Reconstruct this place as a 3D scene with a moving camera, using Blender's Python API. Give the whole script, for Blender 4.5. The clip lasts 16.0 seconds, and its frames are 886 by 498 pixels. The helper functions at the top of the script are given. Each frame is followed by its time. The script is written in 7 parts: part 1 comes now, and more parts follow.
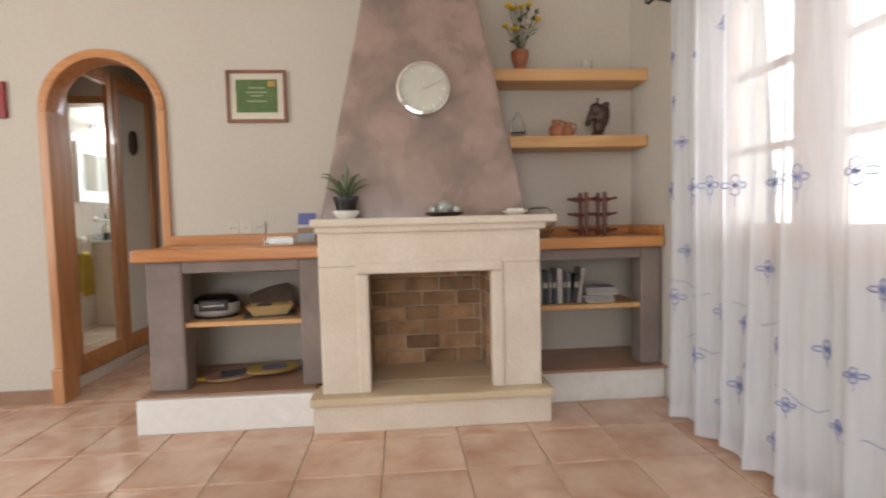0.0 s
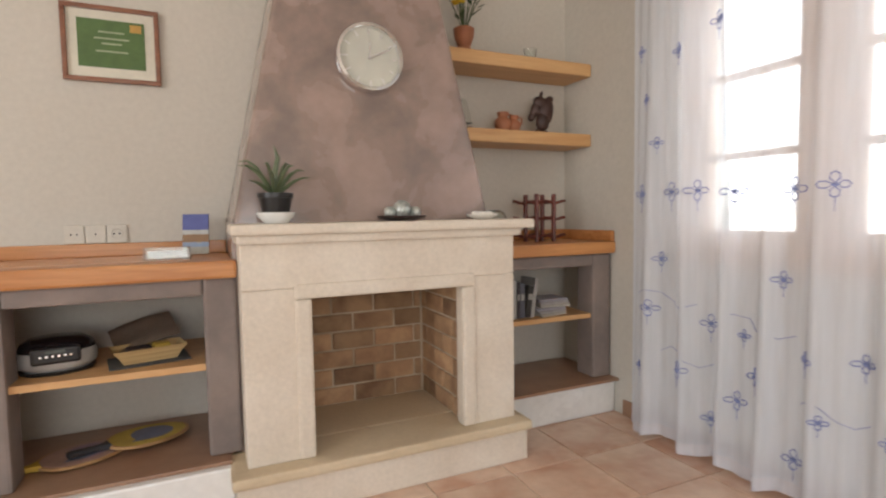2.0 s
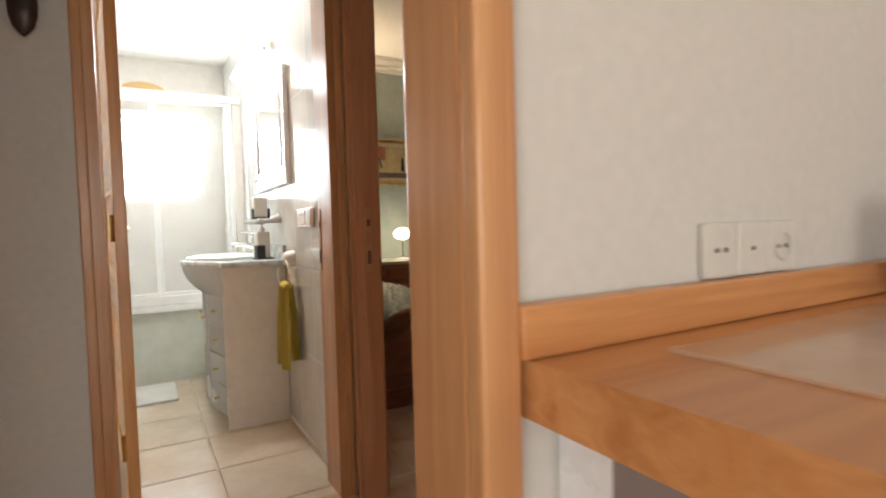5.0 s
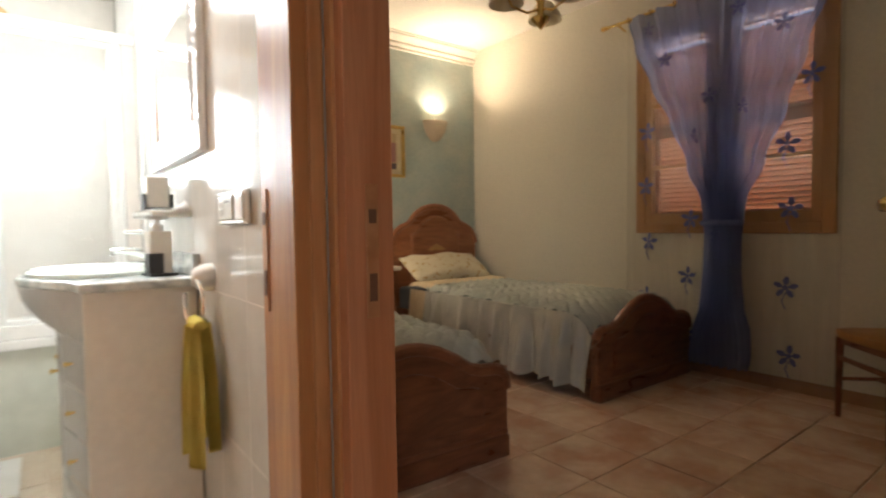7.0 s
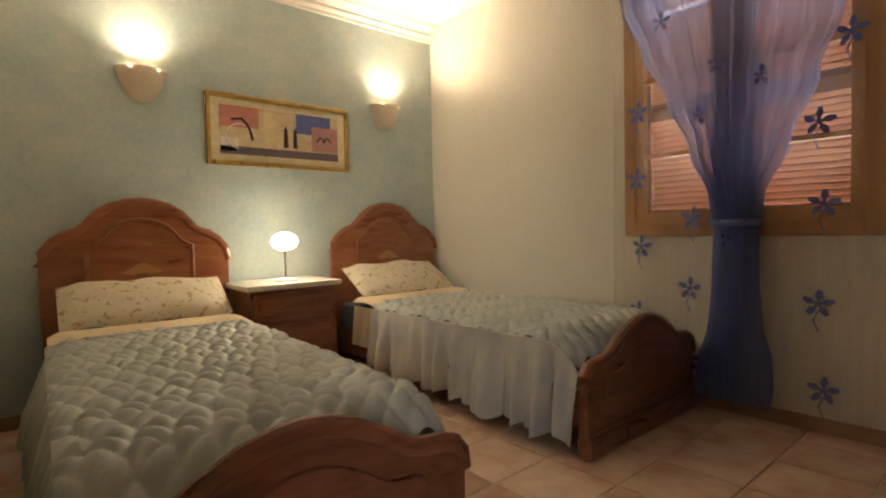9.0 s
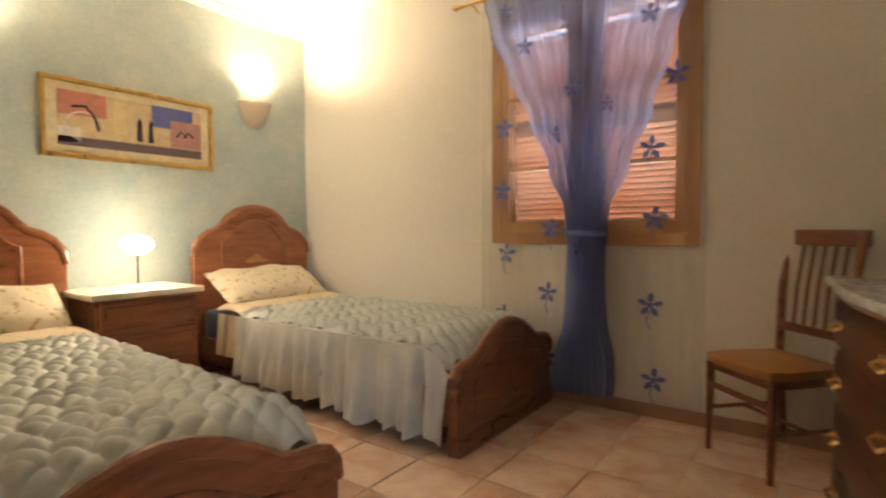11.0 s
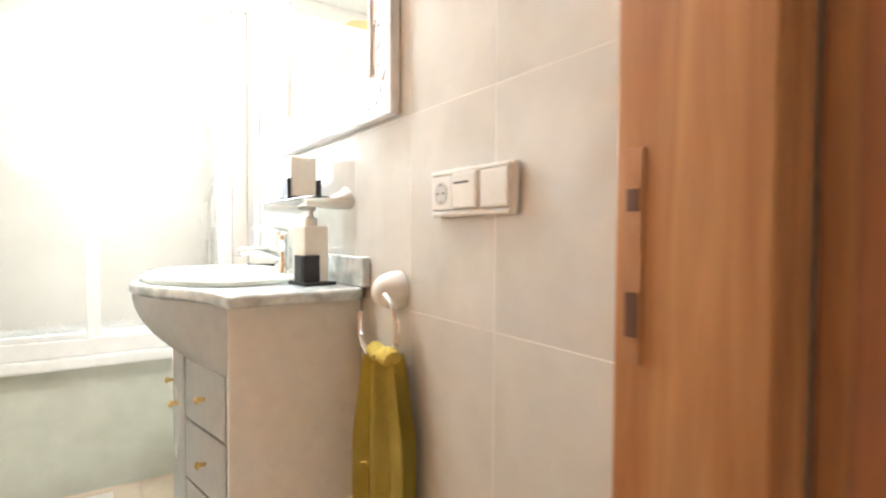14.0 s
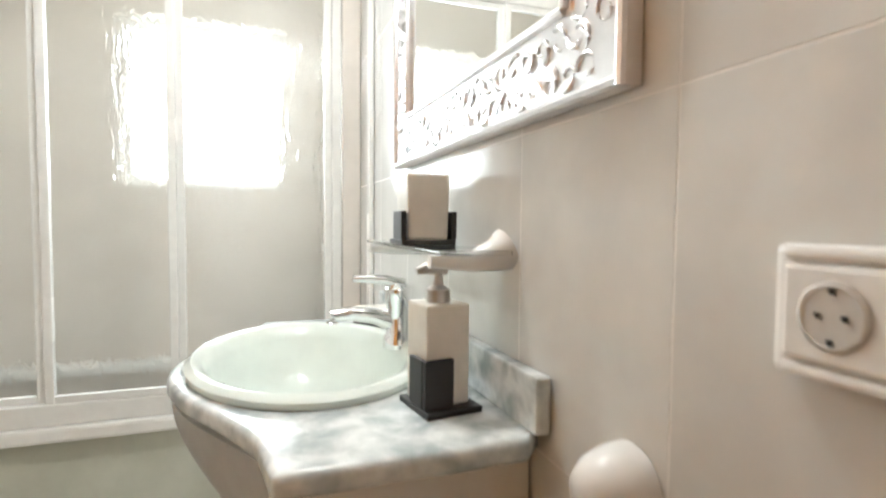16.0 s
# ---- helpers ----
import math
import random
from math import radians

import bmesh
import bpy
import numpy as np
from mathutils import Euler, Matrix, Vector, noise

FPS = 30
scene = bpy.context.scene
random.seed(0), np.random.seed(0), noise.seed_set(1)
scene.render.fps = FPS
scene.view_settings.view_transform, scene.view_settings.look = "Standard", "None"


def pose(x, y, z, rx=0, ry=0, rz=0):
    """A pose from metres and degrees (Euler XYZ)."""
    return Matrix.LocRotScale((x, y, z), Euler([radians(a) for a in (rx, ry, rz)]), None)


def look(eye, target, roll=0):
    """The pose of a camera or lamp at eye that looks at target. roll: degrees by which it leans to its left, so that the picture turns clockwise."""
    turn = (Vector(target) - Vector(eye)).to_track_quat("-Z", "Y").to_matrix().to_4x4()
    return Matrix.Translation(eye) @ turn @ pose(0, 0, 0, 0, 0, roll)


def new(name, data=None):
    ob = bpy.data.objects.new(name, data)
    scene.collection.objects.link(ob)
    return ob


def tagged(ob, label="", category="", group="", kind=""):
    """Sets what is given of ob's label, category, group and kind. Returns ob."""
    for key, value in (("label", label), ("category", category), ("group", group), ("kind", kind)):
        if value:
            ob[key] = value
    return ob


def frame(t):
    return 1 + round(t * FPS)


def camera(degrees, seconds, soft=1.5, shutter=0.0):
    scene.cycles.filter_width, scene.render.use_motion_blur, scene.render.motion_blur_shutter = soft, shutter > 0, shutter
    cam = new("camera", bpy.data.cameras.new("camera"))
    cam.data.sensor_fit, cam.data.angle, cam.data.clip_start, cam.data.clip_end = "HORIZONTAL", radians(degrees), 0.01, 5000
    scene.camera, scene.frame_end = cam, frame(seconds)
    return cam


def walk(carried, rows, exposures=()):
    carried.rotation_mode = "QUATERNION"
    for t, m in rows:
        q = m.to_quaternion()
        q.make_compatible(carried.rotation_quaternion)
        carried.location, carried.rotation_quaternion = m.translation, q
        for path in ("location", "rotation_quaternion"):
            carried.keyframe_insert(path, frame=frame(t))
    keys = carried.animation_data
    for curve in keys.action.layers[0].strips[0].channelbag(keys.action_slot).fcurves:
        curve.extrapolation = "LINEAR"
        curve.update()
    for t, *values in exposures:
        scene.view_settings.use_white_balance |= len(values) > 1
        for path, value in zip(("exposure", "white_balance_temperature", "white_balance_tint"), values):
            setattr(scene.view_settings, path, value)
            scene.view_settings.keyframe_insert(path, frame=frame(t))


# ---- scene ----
cam = camera(80.3, 16.0, 2.1, 0.4)
PATH = [
    (0, (0.074, 1.56, 1.001), (0.235, 3.55, 0.888), -1.4),
    (0.5, (0.053, 1.523, 1.003), (0.498, 3.469, 0.882), -1.3),
    (1, (-0.002, 1.639, 0.998), (0.622, 3.535, 0.873), -1.2),
    (1.5, (-0.146, 1.906, 1.016), (0.594, 3.76, 0.895), -1.1),
    (2, (-0.423, 2.205, 1.038), (0.404, 4.022, 0.906), -0.9),
    (2.5, (-0.671, 2.547, 1.034), (0.232, 4.327, 0.902), -0.9),
    (3, (-0.906, 2.97, 1.043), (-0.005, 4.751, 0.914), -1.1),
    (3.5, (-1.257, 3.362, 1.028), (-0.224, 5.072, 0.933), -1.4),
    (4, (-1.425, 3.692, 1.014), (-0.412, 5.416, 0.943), -1.4),
    (4.2, (-1.486, 3.821, 1.016), (-0.484, 5.55, 0.939), -1.4),
    (4.5, (-1.553, 3.991, 1.022), (-0.583, 5.737, 0.933), -1.8),
    (5.7, (-1.52, 4.64, 1.02), (-0.48, 6.345, 0.94), -1.0),
    (6.8, (-1.261, 5.126, 1.027), (-0.198, 6.818, 0.942), -0.6),
    (7, (-1.292, 5.283, 1.023), (-0.08, 6.872, 0.936), -0.8),
    (7.5, (-1.109, 5.468, 1.02), (0.215, 6.965, 0.937), -0.9),
    (8, (-0.963, 5.602, 1.019), (0.394, 7.069, 0.937), -1.0),
    (8.2, (-0.891, 5.631, 1.017), (0.461, 7.103, 0.939), -1.2),
    (10.3, (-0.654, 6.038, 1.028), (0.588, 7.604, 0.946), -0.2),
    (10.5, (-0.642, 5.963, 1.035), (0.716, 7.429, 0.954), -0.0),
    (11, (-0.754, 5.783, 1.05), (0.871, 6.946, 0.972), -0.2),
    (11.5, (-0.87, 5.577, 1.06), (0.916, 6.473, 0.976), -0.3),
    (12, (-1.04, 5.37, 1.044), (0.812, 6.119, 0.96), -0.2),
    (12.5, (-1.358, 5.336, 1.06), (0.459, 6.157, 0.958), -0.6),
    (13, (-1.371, 5.569, 1.003), (0.186, 6.822, 0.938), -0.8),
    (13.5, (-1.387, 5.773, 1.024), (-0.171, 7.359, 0.939), -0.1),
    (14, (-1.439, 5.951, 1.006), (-0.339, 7.62, 0.942), 0.3),
    (14.5, (-1.467, 6.156, 0.997), (-0.388, 7.839, 0.93), 0.3),
    (15, (-1.408, 6.3, 0.997), (-0.369, 8.007, 0.93), 0.5),
    (15.5, (-1.306, 6.444, 1.046), (-0.436, 8.244, 0.966), 0.5),
    (16, (-1.23, 6.552, 1.131), (-0.555, 8.432, 1.032), 0.5),
]
walk(cam, [(t, look(eye, target, roll)) for t, eye, target, roll in PATH],
     [(0, 0.2), (3.0, 0.25), (4.6, 0.35), (6.8, 0.6), (8.2, 0.75), (10.3, 1.58), (12.0, 1.9), (12.5, 1.96), (13.0, 2.08), (13.5, 1.42), (14.0, 1.0), (14.5, 0.65), (15.0, 0.45), (16, 0.1)])

# ---------- light ----------
world = bpy.data.worlds.new("world")
scene.world = world
world.use_nodes = True
wn = world.node_tree.nodes
sky = wn.new("ShaderNodeTexSky")
sky.sky_type, sky.sun_disc = "NISHITA", False
sky.sun_elevation, sky.sun_rotation = radians(52), radians(-100)
world.node_tree.links.new(sky.outputs[0], wn["Background"].inputs[0])
wn["Background"].inputs[1].default_value = 0.15


def lamp(name, kind, m, energy, color, size=0.1, size_y=None, spread=None):
    data = bpy.data.lights.new(name, kind)
    data.energy, data.color = energy, color
    if kind == "AREA":
        data.shape = "RECTANGLE"
        data.size, data.size_y = size, size_y or size
        if spread:
            data.spread = radians(spread)
    elif kind == "SUN":
        data.angle = radians(size)
    else:
        data.shadow_soft_size = size
    ob = new(name, data)
    ob.matrix_world = m
    return ob


DAY = (0.985, 0.97, 0.96)
lamp("sun", "SUN", look((-30, -6, 40), (0, 0, 0)), 3.0, (1.0, 0.95, 0.86), 0.5)
# daylight in the window openings: living room side, bathroom; back and left are added fill
lamp("living_window_light", "AREA", look((1.81, 3.3, 1.42), (0, 3.3, 1.3)), 13, DAY, 1.2, 1.18)
# fill through two unseen openings, added to brighten the room and curtain from the front
lamp("back_window_light", "AREA", look((-1.2, -2.58, 1.4), (-1.2, 4, 1.3)), 74, DAY, 3.0, 2.0)
lamp("left_window_light", "AREA", look((-4.38, 1.3, 1.5), (1, 2.2, 1.2)), 80, (0.96, 0.98, 1.0), 2.4, 1.9)
lamp("bath_window_light", "AREA", look((-1.42, 9.3, 1.62), (-1.42, 6, 1.5)), 26, (0.87, 0.96, 1.0), 0.62, 0.70)
WARM = (1.0, 0.775, 0.53)

# ---------- mesh helpers ----------
def part(name, bm, material, parent=None, label=""):
    me = bpy.data.meshes.new(name)
    bm.normal_update()
    bm.to_mesh(me)
    bm.free()
    if material:
        for mm in (material if isinstance(material, (list, tuple)) else [material]):
            me.materials.append(mm)
    ob = new(name, me)
    if parent:
        ob.parent = parent
    if label:
        tagged(ob, label)
    return ob


def thing(name, at, label, category, group="", kind=""):
    ob = new(name)
    ob.empty_display_size = 0.1
    ob.matrix_world = at if isinstance(at, Matrix) else Matrix.Translation(at)
    return tagged(ob, label, category, group, kind)


def smooth(ob, angle=40):
    for p in ob.data.polygons:
        p.use_smooth = True
    ob.data.set_sharp_from_angle(angle=radians(angle))
    return ob


def box(x0, x1, y0, y1, z0, z1, bevel=0.0, seg=2, bm=None):
    own = bm is None
    b = bmesh.new()
    m = Matrix.Translation(((x0 + x1) / 2, (y0 + y1) / 2, (z0 + z1) / 2)) @ Matrix.Diagonal((abs(x1 - x0), abs(y1 - y0), abs(z1 - z0), 1))
    bmesh.ops.create_cube(b, size=1, matrix=m)
    if bevel:
        bmesh.ops.bevel(b, geom=b.edges[:], offset=bevel, segments=seg, profile=0.6, affect="EDGES")
    return b if own else join(bm, b)


def join(a, b):
    me = bpy.data.meshes.new("t")
    b.to_mesh(me)
    b.free()
    a.from_mesh(me)
    bpy.data.meshes.remove(me)
    return a


def lathe(profile, n=32, at=(0, 0, 0), bm=None, sx=1.0, sy=1.0):
    """A turned shape from (radius, height) pairs."""
    b = bm or bmesh.new()
    rings = []
    for r, z in profile:
        if r < 1e-5:
            rings.append([b.verts.new((at[0], at[1], at[2] + z))])
        else:
            rings.append([b.verts.new((at[0] + sx * r * math.cos(2 * math.pi * i / n), at[1] + sy * r * math.sin(2 * math.pi * i / n), at[2] + z)) for i in range(n)])
    for a, c in zip(rings, rings[1:]):
        for i in range(n):
            j = (i + 1) % n
            if len(a) == 1 and len(c) == 1:
                continue
            if len(a) == 1:
                b.faces.new((a[0], c[j], c[i]))
            elif len(c) == 1:
                b.faces.new((a[i], a[j], c[0]))
            else:
                b.faces.new((a[i], a[j], c[j], c[i]))
    for ring, flip in ((rings[0], True), (rings[-1], False)):
        if len(ring) > 1 and bm is None:
            b.faces.new(ring[::-1] if flip else ring)
    bmesh.ops.recalc_face_normals(b, faces=b.faces[:])
    return b


def tube(points, r, n=10, bm=None, closed=False, taper=None):
    b = bm or bmesh.new()
    pts = [Vector(p) for p in points]
    rings = []
    up = Vector((0, 0, 1))
    for i, p in enumerate(pts):
        a = pts[i - 1] if i or closed else p
        c = pts[(i + 1) % len(pts)] if i < len(pts) - 1 or closed else p
        d = (c - a).normalized()
        u = d.cross(up if abs(d.z) < 0.95 else Vector((1, 0, 0))).normalized()
        v = d.cross(u).normalized()
        rr = taper[i] if taper else r
        rings.append([b.verts.new(p + rr * (math.cos(2 * math.pi * k / n) * u + math.sin(2 * math.pi * k / n) * v)) for k in range(n)])
    pairs = list(zip(rings, rings[1:])) + ([(rings[-1], rings[0])] if closed else [])
    for a, c in pairs:
        for k in range(n):
            b.faces.new((a[k], a[(k + 1) % n], c[(k + 1) % n], c[k]))
    if not closed:
        b.faces.new(rings[0][::-1])
        b.faces.new(rings[-1])
    bmesh.ops.recalc_face_normals(b, faces=b.faces[:])
    return b


def prism(outline, d0, d1, axis="y", bevel=0.0, bm=None):
    """A flat outline (u, v) pushed from d0 to d1 along an axis; y: u is x, v is z; x: u is y, v is z; z: u is x, v is y."""
    b = bmesh.new()
    put = {"y": lambda u, v, d: (u, d, v), "x": lambda u, v, d: (d, u, v), "z": lambda u, v, d: (u, v, d)}[axis]
    lo = [b.verts.new(put(u, v, d0)) for u, v in outline]
    hi = [b.verts.new(put(u, v, d1)) for u, v in outline]
    b.faces.new(lo), b.faces.new(hi[::-1])
    n = len(outline)
    for i in range(n):
        b.faces.new((lo[i], hi[i], hi[(i + 1) % n], lo[(i + 1) % n]))
    bmesh.ops.recalc_face_normals(b, faces=b.faces[:])
    if bevel:
        sharp = [e for e in b.edges if len(e.link_faces) == 2 and e.calc_face_angle() > 0.9]
        bmesh.ops.bevel(b, geom=sharp, offset=bevel, segments=2, profile=0.6, affect="EDGES")
    return b if bm is None else join(bm, b)


def sheet(f, nu, nv, thick=0.0, bm=None):
    """A surface from f(u, v) with u, v in 0..1."""
    b = bmesh.new()
    g = [[b.verts.new(f(i / nu, j / nv)) for j in range(nv + 1)] for i in range(nu + 1)]
    for i in range(nu):
        for j in range(nv):
            b.faces.new((g[i][j], g[i + 1][j], g[i + 1][j + 1], g[i][j + 1]))
    if thick:
        bmesh.ops.solidify(b, geom=b.faces[:], thickness=thick)
    return b if bm is None else join(bm, b)


# ---------- materials ----------
def material(name, color, rough=0.6, metal=0.0, alt=None, scale=3.0, mix=0.5, fine=60.0, bump=0.15, dist=0.004, wood=None, vary=0.0, alpha=1.0, trans=0.0, ior=1.45, emit=None, power=0.0, detail=6.0, coat=0.0, sss=0.0, spread=0.35):
    m = bpy.data.materials.new(name)
    m.use_nodes = True
    nt = m.node_tree
    n, l = nt.nodes, nt.links
    p = n["Principled BSDF"]
    p.inputs["Roughness"].default_value, p.inputs["Metallic"].default_value = rough, metal
    p.inputs["Alpha"].default_value, p.inputs["Transmission Weight"].default_value, p.inputs["IOR"].default_value = alpha, trans, ior
    p.inputs["Coat Weight"].default_value = coat
    p.inputs["Coat Roughness"].default_value = 0.12
    if emit:
        p.inputs["Emission Color"].default_value, p.inputs["Emission Strength"].default_value = (*emit, 1), power
    co = n.new("ShaderNodeTexCoord")
    mp = n.new("ShaderNodeMapping")
    l.new(co.outputs["Object"], mp.inputs[0])
    if vary or wood:
        info = n.new("ShaderNodeObjectInfo")
        add = n.new("ShaderNodeVectorMath")
        add.operation = "MULTIPLY_ADD"
        l.new(info.outputs["Random"], add.inputs[0])
        add.inputs[1].default_value = (17, 31, 23)
        l.new(co.outputs["Object"], add.inputs[2])
        l.new(add.outputs[0], mp.inputs[0])
    if wood:
        mp.inputs["Scale"].default_value = wood
    big = n.new("ShaderNodeTexNoise")
    big.inputs["Scale"].default_value, big.inputs["Detail"].default_value = scale, detail
    big.inputs["Distortion"].default_value = 1.2 if wood else 0.3
    l.new(mp.outputs[0], big.inputs[0])
    ramp = n.new("ShaderNodeValToRGB")
    alt = alt or tuple(c * 0.8 for c in color)
    ramp.color_ramp.elements[0].position, ramp.color_ramp.elements[1].position = 0.5 - spread / 2, 0.5 + spread / 2
    ramp.color_ramp.elements[0].color, ramp.color_ramp.elements[1].color = (*alt, 1), (*color, 1)
    l.new(big.outputs[0], ramp.inputs[0])
    last = ramp.outputs[0]
    small = n.new("ShaderNodeTexNoise")
    small.inputs["Scale"].default_value, small.inputs["Detail"].default_value = fine, 4
    l.new(mp.outputs[0], small.inputs[0])
    hs = n.new("ShaderNodeHueSaturation")
    l.new(last, hs.inputs["Color"])
    mr = n.new("ShaderNodeMapRange")
    mr.inputs[3].default_value, mr.inputs[4].default_value = 1 - 0.18 * mix, 1 + 0.18 * mix
    l.new(small.outputs[0], mr.inputs[0])
    if vary:
        mv = n.new("ShaderNodeMapRange")
        mv.inputs[3].default_value, mv.inputs[4].default_value = 1 - vary, 1 + vary
        l.new(info.outputs["Random"], mv.inputs[0])
        mul = n.new("ShaderNodeMath")
        mul.operation = "MULTIPLY"
        l.new(mr.outputs[0], mul.inputs[0]), l.new(mv.outputs[0], mul.inputs[1])
        l.new(mul.outputs[0], hs.inputs["Value"])
    else:
        l.new(mr.outputs[0], hs.inputs["Value"])
    l.new(hs.outputs[0], p.inputs["Base Color"])
    rr = n.new("ShaderNodeMapRange")
    rr.inputs[3].default_value, rr.inputs[4].default_value = max(rough - 0.08, 0.02), min(rough + 0.08, 1)
    l.new(big.outputs[0], rr.inputs[0])
    if not trans and rough > 0.12:
        l.new(rr.outputs[0], p.inputs["Roughness"])
    if bump:
        bp = n.new("ShaderNodeBump")
        bp.inputs["Strength"].default_value, bp.inputs["Distance"].default_value = bump, dist
        l.new(small.outputs[0], bp.inputs["Height"])
        l.new(bp.outputs[0], p.inputs["Normal"])
    return m


def sheer(name, color, alpha, density=0.0, threads=900):
    """Thin cloth: partly open weave, partly light-scattering."""
    m = bpy.data.materials.new(name)
    m.use_nodes = True
    n, l = m.node_tree.nodes, m.node_tree.links
    n.remove(n["Principled BSDF"])
    clear, dif, tl, mixa, mixb = (n.new("ShaderNodeBsdfTransparent"), n.new("ShaderNodeBsdfDiffuse"), n.new("ShaderNodeBsdfTranslucent"), n.new("ShaderNodeMixShader"), n.new("ShaderNodeMixShader"))
    co, no, mr = n.new("ShaderNodeTexCoord"), n.new("ShaderNodeTexNoise"), n.new("ShaderNodeMapRange")
    mp = n.new("ShaderNodeMapping")
    mp.inputs["Scale"].default_value = (1, 1, 0.08)
    l.new(co.outputs["Object"], mp.inputs[0]), l.new(mp.outputs[0], no.inputs[0])
    no.inputs["Scale"].default_value, no.inputs["Detail"].default_value = 30, 5
    mr.inputs[3].default_value, mr.inputs[4].default_value = max(alpha - 0.12, 0), min(alpha + 0.12, 1)
    l.new(no.outputs[0], mr.inputs[0])
    dif.inputs[0].default_value = tl.inputs[0].default_value = (*color, 1)
    mixa.inputs[0].default_value = 0.38
    l.new(dif.outputs[0], mixa.inputs[1]), l.new(tl.outputs[0], mixa.inputs[2])
    l.new(mr.outputs[0], mixb.inputs[0])
    l.new(clear.outputs[0], mixb.inputs[1]), l.new(mixa.outputs[0], mixb.inputs[2])
    l.new(mixb.outputs[0], n["Material Output"].inputs[0])
    return m


PLASTER = material("plaster_wall", (0.60, 0.565, 0.50), 0.85, alt=(0.57, 0.53, 0.465), scale=1.3, fine=45, bump=0.12)
BED_WALL = material("cream_wall", (0.71, 0.67, 0.59), 0.85, alt=(0.68, 0.64, 0.555), scale=1.1, fine=45, bump=0.12)
BLUE_WALL = material("blue_sponged_wall", (0.37, 0.445, 0.435), 0.85, alt=(0.45, 0.495, 0.45), scale=6, detail=10, fine=35, mix=0.9, bump=0.15, spread=0.35)
CEIL = material("ceiling_paint", (0.84, 0.81, 0.75), 0.9, alt=(0.81, 0.77, 0.71), scale=0.9, fine=40, bump=0.08)
HOOD = material("hood_stucco", (0.36, 0.255, 0.215), 0.27, alt=(0.21, 0.158, 0.135), scale=4.5, detail=10, fine=24, mix=0.9, bump=0.2, spread=0.3, coat=0.7)
STUCCO = material("grey_brown_stucco", (0.27, 0.215, 0.19), 0.75, alt=(0.19, 0.155, 0.14), scale=4, detail=9, fine=30, mix=0.8, bump=0.25)
SAND = material("sandstone", (0.74, 0.665, 0.565), 0.8, alt=(0.66, 0.575, 0.47), scale=4, detail=9, fine=70, mix=0.7, bump=0.35)
HEARTH = material("hearth_stone", (0.64, 0.53, 0.37), 0.7, alt=(0.56, 0.44, 0.29), scale=3, fine=60, bump=0.3)
BRICK = material("fire_brick", (0.50, 0.32, 0.18), 0.85, alt=(0.27, 0.15, 0.085), scale=9, fine=50, bump=0.4, vary=0.3)
MORTAR = material("mortar", (0.60, 0.50, 0.37), 0.9, alt=(0.36, 0.28, 0.19), scale=8, fine=60, bump=0.3)
TILE = material("terracotta_tile", (0.74, 0.56, 0.43), 0.2, alt=(0.58, 0.345, 0.24), scale=4.6, detail=10, fine=24, mix=0.6, bump=0.06, vary=0.07, spread=0.34)
GROUT = material("grout", (0.66, 0.55, 0.43), 0.85, alt=(0.57, 0.45, 0.34), scale=6, fine=80, bump=0.2)
SKIRT = material("skirting_tile", (0.38, 0.235, 0.15), 0.35, alt=(0.29, 0.16, 0.10), scale=5, fine=30, bump=0.08, vary=0.1)
WOODX = material("pine_along_x", (0.60, 0.285, 0.105), 0.38, alt=(0.43, 0.165, 0.05), wood=(0.6, 9, 9), scale=2.2, fine=26, mix=0.8, bump=0.08, coat=0.25)
WOODZ = material("pine_upright", (0.58, 0.30, 0.125), 0.4, alt=(0.43, 0.185, 0.07), wood=(9, 9, 0.5), scale=2.2, fine=26, mix=0.8, bump=0.08, coat=0.25)
SHELFW = material("light_pine_shelf", (0.66, 0.40, 0.185), 0.45, alt=(0.55, 0.30, 0.125), wood=(0.6, 9, 9), scale=2.2, fine=26, mix=0.7, bump=0.06)
DOORZ = material("honey_pine_upright", (0.72, 0.37, 0.125), 0.36, alt=(0.58, 0.25, 0.07), wood=(7, 7, 0.45), scale=2.6, fine=24, mix=0.9, bump=0.10, coat=0.3)
DOORX = material("honey_pine_across", (0.72, 0.36, 0.125), 0.36, alt=(0.58, 0.24, 0.07), wood=(0.5, 7, 11), scale=2.6, fine=24, mix=0.9, bump=0.14, coat=0.3)
DOORR = material("honey_pine_rail", (0.72, 0.39, 0.14), 0.36, alt=(0.36, 0.13, 0.035), wood=(0.45, 8, 17), scale=2.4, detail=3, fine=24, mix=0.9, bump=0.14, coat=0.3, spread=0.5)
JAMB = material("reddish_pine_jamb", (0.52, 0.24, 0.125), 0.42, alt=(0.39, 0.155, 0.07), wood=(8, 8, 0.5), scale=2.2, fine=24, mix=0.8, bump=0.08, coat=0.2)
DARKW = material("dark_walnut", (0.27, 0.105, 0.052), 0.3, alt=(0.15, 0.053, 0.026), wood=(1.5, 6, 6), scale=2.2, fine=20, mix=0.8, bump=0.05, coat=0.4)
MIDW = material("walnut_panel", (0.32, 0.125, 0.055), 0.3, alt=(0.20, 0.068, 0.028), wood=(1.0, 6, 6), scale=2.2, fine=20, mix=0.8, bump=0.05, coat=0.4)
BATHTILE = material("grey_marbled_wall_tile", (0.71, 0.705, 0.67), 0.09, alt=(0.60, 0.59, 0.56), scale=4.5, detail=9, fine=18, mix=0.4, bump=0.02, vary=0.02, spread=0.5)
PINKTILE = material("pale_rose_tile", (0.75, 0.70, 0.645), 0.2, alt=(0.71, 0.655, 0.60), scale=5, fine=18, bump=0.02, vary=0.02)
